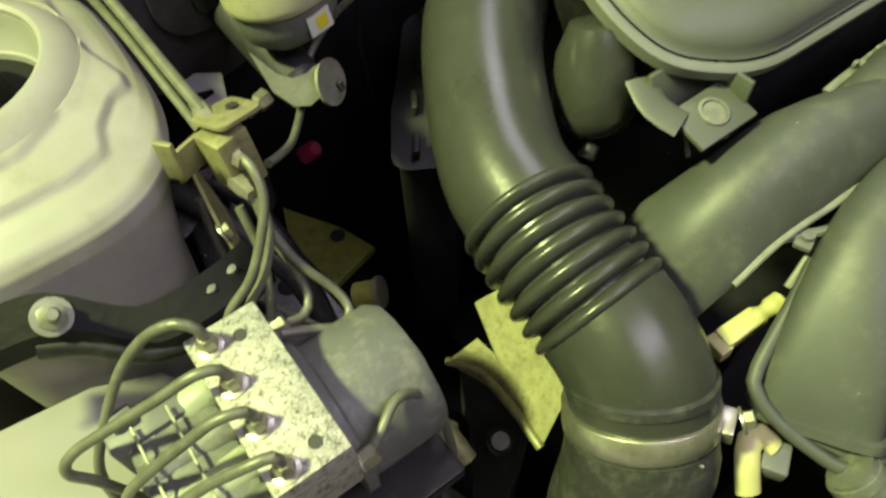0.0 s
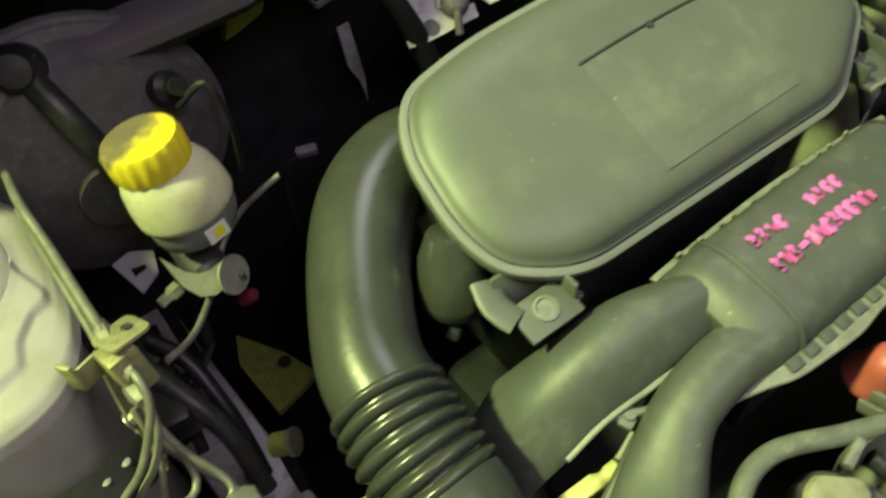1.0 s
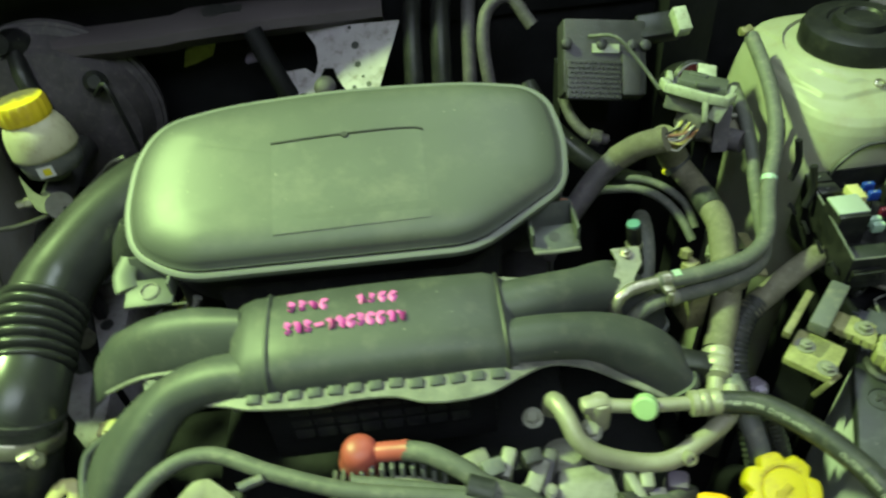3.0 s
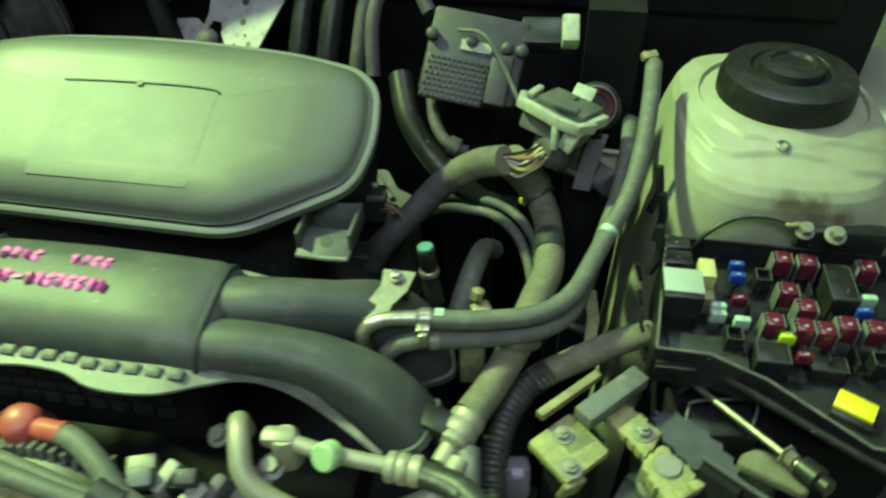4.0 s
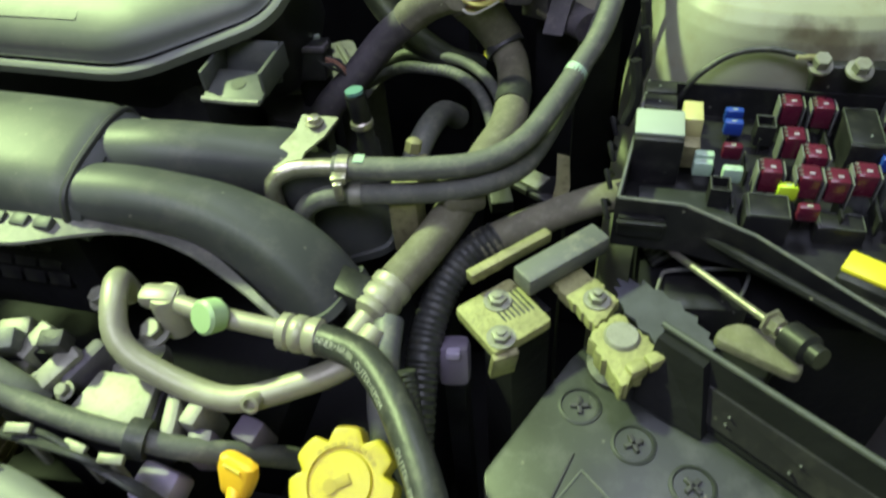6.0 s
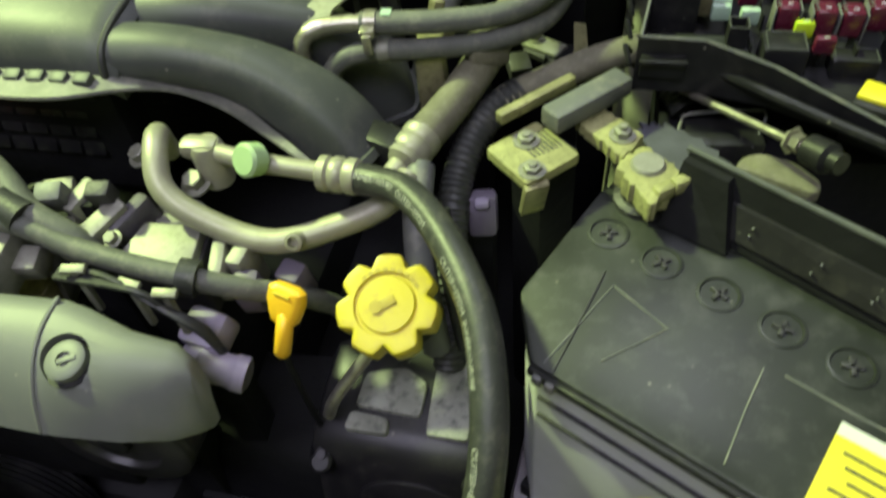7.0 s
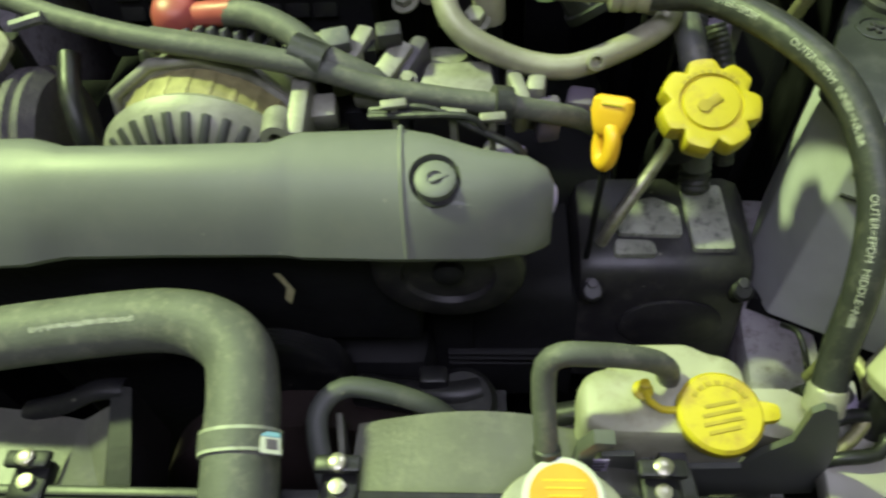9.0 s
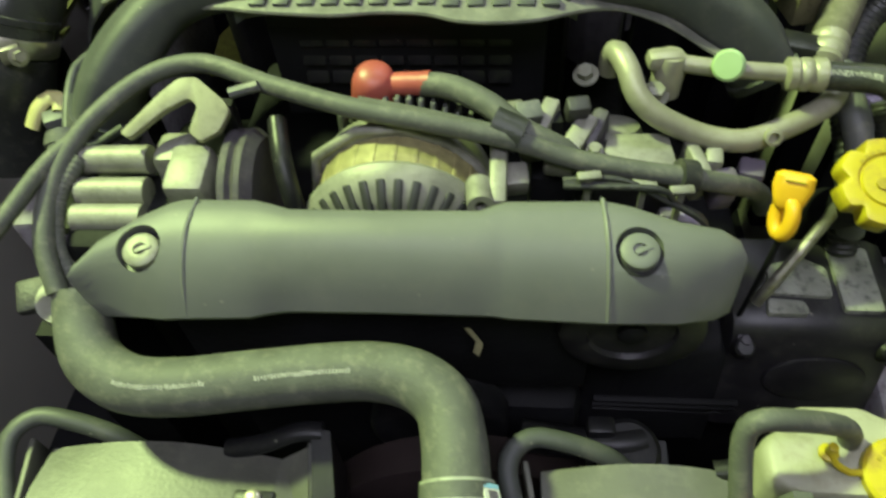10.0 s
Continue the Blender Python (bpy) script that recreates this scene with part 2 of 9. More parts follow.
M_LOOM = material("dusty cloth tape", (0.135, 0.128, 0.085), 0.75, vary=0.2, scale=60, bump=0.3, bump_scale=900, dirt=DUST, dirt_amount=0.3)
M_CONCRETE = material("concrete floor", (0.22, 0.21, 0.20), 0.8, vary=0.2, scale=3, bump=0.3, bump_scale=60)
M_WALL = material("grey workshop wall", (0.30, 0.29, 0.33), 0.8, vary=0.08, scale=2, bump=0.1)
M_COWL = material("silver grey cowl plastic", (0.105, 0.105, 0.109), 0.4, vary=0.06, scale=12, bump=0.05, dirt=DUST, dirt_amount=0.15)
M_BEAM = material("dull violet grey steel", (0.075, 0.063, 0.070), 0.6, vary=0.15, scale=15, bump=0.2)
M_WIRE = [material("wire " + n, c, 0.45, vary=0.1, bump=0) for n, c in
          (("white", (0.46, 0.45, 0.38)), ("orange", (0.34, 0.17, 0.09)), ("black", (0.03, 0.03, 0.03)), ("yellow", (0.46, 0.42, 0.13)), ("brown", (0.30, 0.15, 0.10)))]


# ---- mesh helpers ----
def thing(name, base, label, category, group="", kind=""):
    ob = new(name)
    ob.empty_display_size = 0.02
    ob.location = base
    return tagged(ob, label, category, group, kind)


def finish(name, bm, mat):
    bmesh.ops.recalc_face_normals(bm, faces=bm.faces[:])
    me = bpy.data.meshes.new(name)
    bm.to_mesh(me)
    bm.free()
    me.polygons.foreach_set("use_smooth", [True] * len(me.polygons))
    me.set_sharp_from_angle(angle=radians(38))
    me.materials.append(mat)
    return me


def base_of(ob):
    p = Vector(ob.location)
    return p + base_of(ob.parent) if ob.parent else p


def part(name, bm, mat, parent, label=""):
    me = finish(name, bm, mat)
    me.transform(Matrix.Translation(-base_of(parent)))
    ob = new(name, me)
    ob.parent = parent
    return tagged(ob, label)


def solo(name, bm, mat, label, category, group="", kind=""):
    return tagged(new(name, finish(name, bm, mat)), label, category, group, kind)


def structure(name, bm, mat, label=""):
    return tagged(new(name, finish(name, bm, mat)), label, "", "", "structure")


def place(loc, rz=0, rx=0, ry=0):
    return pose(*loc, rx, ry, rz)


def axis_matrix(centre, axis):
    return Matrix.Translation(centre) @ Vector(axis).to_track_quat("Z", "Y").to_matrix().to_4x4()


def box(bm, m, sx, sy, sz, bevel=0.0, seg=2, taper=1.0):
    if not isinstance(m, Matrix):
        m = Matrix.Translation(m)
    r = bmesh.ops.create_cube(bm, size=1.0)
    vs = r["verts"]
    for v in vs:
        k = taper if v.co.z > 0 else 1.0
        v.co = Vector((v.co.x * sx * k, v.co.y * sy * k, v.co.z * sz))
    if bevel:
        es = list({e for v in vs for e in v.link_edges})
        r = bmesh.ops.bevel(bm, geom=es, offset=bevel, segments=seg, profile=0.5, affect="EDGES")
        vs = list({v for f in r["faces"] for v in f.verts} | {v for v in vs if v.is_valid})
    for v in vs:
        v.co = m @ v.co
    return bm


def smooth_path(pts, step=0.006):
    """A Catmull-Rom line through pts."""
    p = [Vector(q) for q in pts]
    p = [p[0] * 2 - p[1]] + p + [p[-1] * 2 - p[-2]]
    out = []
    for a, b, c, d in zip(p, p[1:], p[2:], p[3:]):
        n = max(2, int((c - b).length / step))
        for k in range(n):
            t = k / n
            out.append(0.5 * (2 * b + (c - a) * t + (2 * a - 5 * b + 4 * c - d) * t * t + (3 * b - a - 3 * c + d) * t ** 3))
    out.append(p[-2])
    return out


def frames_along(path):
    """Points with two cross vectors each, carried along without twist."""
    side = None
    out = []
    for k, q in enumerate(path):
        t = (path[min(k + 1, len(path) - 1)] - path[max(k - 1, 0)]).normalized()
        if side is None:
            side = t.cross(Vector((0, 0, 1)))
            side = side.normalized() if side.length > 0.1 else Vector((1, 0, 0))
        side = (side - t * side.dot(t)).normalized()
        out.append((q, side, side.cross(t), t))
    return out


def tube(bm, pts, r, seg=14, step=0.006, radius=None, flat=1.0, caps=True, straight=False):
    """A swept tube; radius(s) with s from 0 to 1 scales r; flat squeezes it along its second cross vector."""
    path = [Vector(q) for q in pts] if straight else smooth_path(pts, step)
    fr = frames_along(path)
    rings = []
    n = len(fr)
    for k, (q, a, b, t) in enumerate(fr):
        rr = r * (radius(k / (n - 1)) if radius else 1)
        rings.append([bm.verts.new(q + (a * math.cos(w) + b * math.sin(w) * flat) * rr) for w in (2 * math.pi * j / seg for j in range(seg))])
    for u, v in zip(rings, rings[1:]):
        for j in range(seg):
            bm.faces.new((u[j], u[(j + 1) % seg], v[(j + 1) % seg], v[j]))
    if caps:
        bm.faces.new(rings[0])
        bm.faces.new(rings[-1])
    return bm


def corrugated(bm, pts, r, pitch=0.004, depth=0.10, seg=12):
    path = smooth_path(pts, pitch / 4)
    k = len(path)
    return tube(bm, path, r, seg, straight=True, radius=lambda s: 1 + 0.55 * depth * math.sin(s * (k - 1) * math.pi / 2))


def lathe(bm, m, profile, seg=28, caps=True):
    """profile: (radius, height) pairs from one end to the other, turned round the local z axis of m."""
    if not isinstance(m, Matrix):
        m = Matrix.Translation(m)
    rings = []
    for r, h in profile:
        if r < 1e-6:
            rings.append([bm.verts.new(m @ Vector((0, 0, h)))])
        else:
            rings.append([bm.verts.new(m @ Vector((r * math.cos(w), r * math.sin(w), h))) for w in (2 * math.pi * j / seg for j in range(seg))])
    for u, v in zip(rings, rings[1:]):
        for j in range(seg):
            k = (j + 1) % seg
            if len(u) == 1 and len(v) == 1:
                continue
            if len(u) == 1:
                bm.faces.new((u[0], v[k], v[j]))
            elif len(v) == 1:
                bm.faces.new((u[j], u[k], v[0]))
            else:
                bm.faces.new((u[j], u[k], v[k], v[j]))
    for end in (rings[0], rings[-1]) if caps else ():
        if len(end) > 1:
            bm.faces.new(end)
    return bm


def loft(bm, rings, cap_start=True, cap_end=True):
    """rings: lists of as many points each, joined in order."""
    vs = [[bm.verts.new(p) for p in ring] for ring in rings]
    n = len(vs[0])
    for u, v in zip(vs, vs[1:]):
        for j in range(n):
            bm.faces.new((u[j], u[(j + 1) % n], v[(j + 1) % n], v[j]))
    if cap_start:
        bm.faces.new(vs[0])
    if cap_end:
        bm.faces.new(vs[-1])
    return bm


def round_outline(pts, radius, steps=6):
    """A closed outline in 2D with its corners rounded; radius may be one number or one for each corner."""
    out = []
    n = len(pts)
    for k in range(n):
        r = radius[k] if isinstance(radius, (list, tuple)) else radius
        p, a, b = Vector(pts[k]), Vector(pts[k - 1]), Vector(pts[(k + 1) % n])
        u, v = (a - p), (b - p)
        r = min(r, 0.48 * u.length, 0.48 * v.length)
        s, e = p + u.normalized() * r, p + v.normalized() * r
        for j in range(steps + 1):
            t = j / steps
            out.append((1 - t) ** 2 * s + 2 * t * (1 - t) * p + t * t * e)
    return out


def inset_outline(pts, d):
    """An outline moved inwards by d (anticlockwise outlines)."""
    n = len(pts)
    out = []
    for k in range(n):
        a, p, b = Vector(pts[k - 1]), Vector(pts[k]), Vector(pts[(k + 1) % n])
        t = (b - a)
        t = t.normalized() if t.length > 1e-9 else Vector((1, 0))
        out.append(p + Vector((-t.y, t.x)) * d)
    return out


def prism(bm, outline, m, z0, z1, bevel=0.0):
    """An outline (x, y) as a plate from z0 to z1 in the frame m, with a chamfered upper edge."""
    if not isinstance(m, Matrix):
        m = Matrix.Translation(m)
    rings = [[m @ Vector((p[0], p[1], z0)) for p in outline]]
    if bevel:
        rings.append([m @ Vector((p[0], p[1], z1 - bevel)) for p in outline])
        rings.append([m @ Vector((p[0], p[1], z1 - bevel * 0.3)) for p in inset_outline(outline, bevel * 0.3)])
        rings.append([m @ Vector((p[0], p[1], z1)) for p in inset_outline(outline, bevel)])
    else:
        rings.append([m @ Vector((p[0], p[1], z1)) for p in outline])
    return loft(bm, rings)


def hexbolt(bm, m, r, h, washer=1.5, stud=0.0):
    """A hexagon head with a washer face, standing on the frame m; stud adds a thread end."""
    lathe(bm, m, [(r * washer, 0), (r * washer, h * 0.2), (r * 0.9, h * 0.25)], 18)
    lathe(bm, m, [(r, h * 0.2), (r, h * 0.92), (r * 0.86, h)], 6)
    if stud:
        lathe(bm, m, [(r * 0.5, h * 0.9), (r * 0.5, h + stud * 0.9), (r * 0.35, h + stud)], 10)
    return bm


def B():
    return bmesh.new()




# ---- the workshop and the car's body ----
def slab(name, lo, hi, mat, label=""):
    lo, hi = Vector(lo), Vector(hi)
    d = hi - lo
    return structure(name, box(B(), (lo + hi) / 2, d.x, d.y, d.z), mat, label)


# unseen room, added around the car for bounced light and reflections
slab("floor", (-3, -4, -0.1), (4.2, 4.5, 0), M_CONCRETE, "grey concrete workshop floor under the car")
slab("wall_north", (-3, 4.5, 0), (4.2, 4.65, 4.1), M_WALL, "plain grey wall, out of view, added to close the room")
slab("wall_south", (-3, -4.15, 0), (4.2, -4, 4.1), M_WALL, "plain grey wall, out of view, added to close the room")
slab("wall_west", (-3.15, -4.15, 0), (-3, 4.65, 4.1), M_WALL, "plain grey wall, out of view, added to close the room")
slab("wall_east", (4.2, -4.15, 0), (4.35, 4.65, 4.1), M_WALL, "plain grey wall, out of view, added to close the room")
slab("ceiling", (-3.15, -4.15, 4.1), (4.35, 4.65, 4.2), M_WALL, "plain grey ceiling, out of view, added to close the room")

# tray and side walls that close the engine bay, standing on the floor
slab("bay_floor", (-0.25, -0.40, 0.001), (1.43, 0.80, 0.42), M_DEEP, "bottom of the engine bay, near-black for the shade there")
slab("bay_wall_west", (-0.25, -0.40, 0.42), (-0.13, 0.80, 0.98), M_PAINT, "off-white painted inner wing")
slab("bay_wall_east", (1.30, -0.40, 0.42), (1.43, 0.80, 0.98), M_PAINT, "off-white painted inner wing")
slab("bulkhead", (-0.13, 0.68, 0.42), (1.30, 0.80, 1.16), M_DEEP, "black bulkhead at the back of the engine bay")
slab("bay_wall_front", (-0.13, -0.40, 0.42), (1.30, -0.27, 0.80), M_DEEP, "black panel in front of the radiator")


def ring_xy(cx, cy, rx, ry, z, n=48, power=2.6):
    out = []
    for k in range(n):
        w = 2 * math.pi * k / n
        c, s = math.cos(w), math.sin(w)
        out.append((cx + rx * math.copysign(abs(c) ** (2 / power), c), cy + ry * math.copysign(abs(s) ** (2 / power), s), z))
    return out


def step_in(outline, x, y, width=0.004):
    """1 well inside an outline, 0 outside, with a soft step along it."""
    inside, near = False, 1.0
    for (x0, y0), (x1, y1) in zip(outline, outline[1:] + outline[:1]):
        if (y0 > y) != (y1 > y) and x < (x1 - x0) * (y - y0) / (y1 - y0) + x0:
            inside = not inside
        k = max(0.0, min(1.0, ((x - x0) * (x1 - x0) + (y - y0) * (y1 - y0)) / ((x1 - x0) ** 2 + (y1 - y0) ** 2)))
        near = min(near, math.hypot(x - x0 - k * (x1 - x0), y - y0 - k * (y1 - y0)))
    u = max(0.0, min(1.0, 0.5 + (near if inside else -near) / width))
    return u * u * (3 - 2 * u)


def strut_tower(name, cx, dy, label, side, paint, steps):
    """A pressed strut tower; dy moves its top back, steps are the outlines pressed up in its shoulder."""
    floor = 0.80 if cx < 0.5 else 0.0
    ob = thing(name, (cx, 0.46, 0.42), label, "strut tower", kind="structure")
    bm = B()
    rows = ((0.420, side[0], 0.135, 0.47, 4.0), (0.90, side[1], 0.132, 0.47, 4.0), (0.975, side[2], 0.131, 0.47, 3.8), (1.012, side[3], 0.129, 0.469, 3.6),
            (1.030, side[4], 0.127, 0.468, 3.4), (1.042, side[5], 0.1245, 0.467, 3.3), (1.051, 0.096, 0.121, 0.466, 3.1), (1.058, 0.0945, 0.116, 0.466, 2.9), (1.063, 0.092, 0.107, 0.465, 2.6), (1.067, 0.088, 0.097, 0.464, 2.4),
            (1.0700, 0.084, 0.090, 0.463, 2.2), (1.0730, 0.079, 0.082, 0.464, 2.1), (1.0770, 0.0735, 0.075, 0.465, 2.0), (1.0790, 0.069, 0.070, 0.465, 2.0),
            (1.0815, 0.064, 0.064, 0.465, 2.0), (1.083, 0.060, 0.060, 0.465, 2.0), (1.082, 0.056, 0.056, 0.465, 2.0), (1.05, 0.050, 0.050, 0.465, 2.0))
    fine = []
    for a, b in zip(rows, rows[1:]):
        n = 6 if a[0] > 1.0 else 2
        fine += [tuple(p + (q - p) * k / n for p, q in zip(a, b)) for k in range(n)]
    rings = []
    for z, rx, ry, cy, pw in fine + [rows[-1]]:
        ring = ring_xy(cx, cy + dy * min(1, max(floor, (z - 1.0) / 0.07)), rx, ry, z, 180, pw)
        lift = max(0.0, min(1.0, (z - 1.03) / 0.02)) if rx > 0.075 or z < 1.06 else 0.0
        rings.append([(x, y, h + lift * sum(d * step_in(o, x, y) for o, d in steps)) if lift else (x, y, h) for x, y, h in ring])
    loft(bm, rings, False, False)
    lathe(bm, (cx, 0.465 + dy, 1.03), [(0.0, 0), (0.052, 0.0)], 40)
    part("shell", bm, paint, ob)
    return ob


TOWER_W, TOWER_E = 0.032, 1.154
DY_W, DY_E = 0.036, 0.010
STEPS_W = (([(0.105, 0.60), (0.105, 0.554), (0.104, 0.510), (0.107, 0.480), (0.116, 0.458), (0.115, 0.448), (0.104, 0.441), (0.091, 0.424), (0.086, 0.408), (0.066, 0.401), (0.03, 0.400), (-0.03, 0.405), (-0.10, 0.405), (-0.10, 0.60)], 0.0034),
           ([(0.096, 0.60), (0.096, 0.520), (0.099, 0.500), (0.097, 0.478), (0.088, 0.458), (0.074, 0.434), (0.05, 0.420), (0.0, 0.418), (-0.10, 0.425), (-0.10, 0.60)], 0.0020))
STEPS_E = (([(1.066, 0.60), (1.066, 0.53), (1.064, 0.48), (1.070, 0.43), (1.085, 0.398), (1.102, 0.387), (1.142, 0.388), (1.178, 0.385), (1.201, 0.378), (1.23, 0.385), (1.30, 0.39), (1.30, 0.60)], 0.0032),
           ([(1.082, 0.60), (1.082, 0.512), (1.080, 0.463), (1.093, 0.424), (1.112, 0.403), (1.15, 0.400), (1.20, 0.402), (1.30, 0.42), (1.30, 0.60)], 0.0020))
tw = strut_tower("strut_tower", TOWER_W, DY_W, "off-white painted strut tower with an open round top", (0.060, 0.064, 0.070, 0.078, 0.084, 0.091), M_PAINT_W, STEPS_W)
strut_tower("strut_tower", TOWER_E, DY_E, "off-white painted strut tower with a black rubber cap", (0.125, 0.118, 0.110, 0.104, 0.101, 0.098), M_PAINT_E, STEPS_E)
part("hole", lathe(B(), (TOWER_W, 0.465 + DY_W, 1.045), [(0.050, 0), (0.050, 0.012), (0.030, 0.012), (0.030, 0.030), (0.012, 0.032), (0, 0.032)], 36), M_DEEP, tw, "black strut mount inside the tower top")

bm = B()
loft(bm, [[(TOWER_W + r * math.cos(w), 0.465 + DY_W + r * math.sin(w), z) for w in (2 * math.pi * k / 56 for k in range(56))] for r, z in ((0.0745, 1.0765), (0.0725, 1.0795), (0.0625, 1.0865), (0.0590, 1.0875), (0.0565, 1.0860), (0.0555, 1.070))], False, False)
part("collar", bm, M_PAINT_W, tw, "rolled collar round the open top")
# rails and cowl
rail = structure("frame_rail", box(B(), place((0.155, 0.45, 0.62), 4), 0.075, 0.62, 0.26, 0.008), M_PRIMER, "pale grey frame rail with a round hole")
rail["category"] = "frame rail"
part("hole", lathe(B(), (0.162, 0.49, 0.7505), [(0.0095, 0), (0.0095, 0.0012), (0, 0.0012)], 24), M_INK, rail, "round dark hole")
structure("frame_rail", box(B(), place((1.005, -0.06, 0.58), -4), 0.06, 0.4, 0.30, 0.008), M_PRIMER, "pale grey frame rail beside the battery tray")

bm = B()
loft(bm, [[(x, y0, 1.118), (x, y0 + 0.002, 1.129), (x, y0 + 0.012, 1.134), (x, y1, 1.131), (x, y1 + 0.004, 1.105), (x, y0 + 0.02, 1.10)] for x, y0, y1 in ((0.194, 0.592, 0.640), (0.30, 0.590, 0.643), (0.355, 0.592, 0.648), (0.372, 0.598, 0.664), (0.45, 0.603, 0.666), (0.62, 0.603, 0.662))])
loft(bm, [[(x, y0, 1.120), (x, y0 + 0.008, 1.131), (x, y1, 1.131), (x, y1 + 0.004, 1.09), (x, y0 + 0.02, 1.09)] for x, y0, y1 in ((-0.1, 0.575, 0.63), (0.192, 0.586, 0.636))])
structure("cowl_beam", bm, M_BEAM, "dull violet grey steel beam below the windscreen")["category"] = "beam"

dr = thing("drain_elbow", (0.18, 0.59, 1.08), "black rubber drain elbow hanging from the steel beam", "elbow")
part("head", lathe(B(), axis_matrix((0.176, 0.606, 1.132), (-0.15, -0.8, 0.5)), [(0.020, -0.02), (0.021, 0.0), (0.020, 0.012), (0.013, 0.020), (0.012, 0.030), (0.0, 0.031)], 24), M_BLACK, dr)
part("spout", tube(B(), [(0.178, 0.592, 1.132), (0.186, 0.568, 1.108), (0.195, 0.558, 1.07), (0.20, 0.556, 1.02)], 0.011, 16), M_BLACK, dr)
cowl = thing("cowl_panel", (0.5, 0.72, 1.16), "silver grey windscreen cowl with black slotted grille", "cowl", kind="structure")
bm = B()
loft(bm, [[(x, y, z) for y, z in ((0.592 + d, 1.217), (0.579 + d, 1.221), (0.578 + d, 1.227), (0.582 + d, 1.236), (0.600 + d, 1.242), (0.85, 1.285), (0.85, 1.24), (0.66 + d, 1.222))] for x, d in ((-0.2, 0.0), (0.15, 0.0), (0.45, 0.005), (0.75, 0.03), (1.0, 0.07), (1.35, 0.12))])
part("panel", bm, M_COWL, cowl)
beam_hole = B()
lathe(beam_hole, axis_matrix((0.411, 0.640, 1.1335), (0, -0.05, 1)), [(0.0155, -0.002), (0.0155, 0.0012), (0, 0.0012)], 26)
box(beam_hole, (0.430, 0.640, 1.1335), 0.03, 0.018, 0.002)
solo("beam_hole", beam_hole, M_INK, "dark round hole in the steel beam", "hole")
bm = B()
for i in range(14):
    for j in range(5):
        x, y = 0.055 + i * 0.0135 - j * 0.003, 0.604 + j * 0.0125
        box(bm, place((x, y, 1.243 + (y - 0.6) * 0.172 + 0.0012), 0, 10), 0.0105, 0.009, 0.002)
for i in range(9):
    box(bm, place((0.254 + i * 0.016, 0.603 + 0.0004 * i, 1.2455), 0, 10), 0.0115, 0.0032, 0.002)
part("grille", bm, M_INK, cowl, "black slots of the cowl grille")
bm = B()
box(bm, (0.5, 0.679, 1.145), 1.5, 0.02, 0.152, 0.004)
structure("cowl_front", bm, M_DEEP, "black face under the cowl")

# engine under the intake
# coloured near-black in place of the shade this deep down
engine = thing("engine_block", (0.58, 0.2, 0.42), "engine block coloured near-black for the shade deep in the bay", "engine")
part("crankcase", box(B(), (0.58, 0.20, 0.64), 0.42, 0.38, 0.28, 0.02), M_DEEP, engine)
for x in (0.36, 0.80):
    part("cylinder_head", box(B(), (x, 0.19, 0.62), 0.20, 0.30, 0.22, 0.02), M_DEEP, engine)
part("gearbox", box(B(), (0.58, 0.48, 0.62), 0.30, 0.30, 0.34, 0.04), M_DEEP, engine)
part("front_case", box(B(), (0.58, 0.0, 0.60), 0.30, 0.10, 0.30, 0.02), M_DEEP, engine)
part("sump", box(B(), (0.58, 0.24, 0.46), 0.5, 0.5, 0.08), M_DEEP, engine)


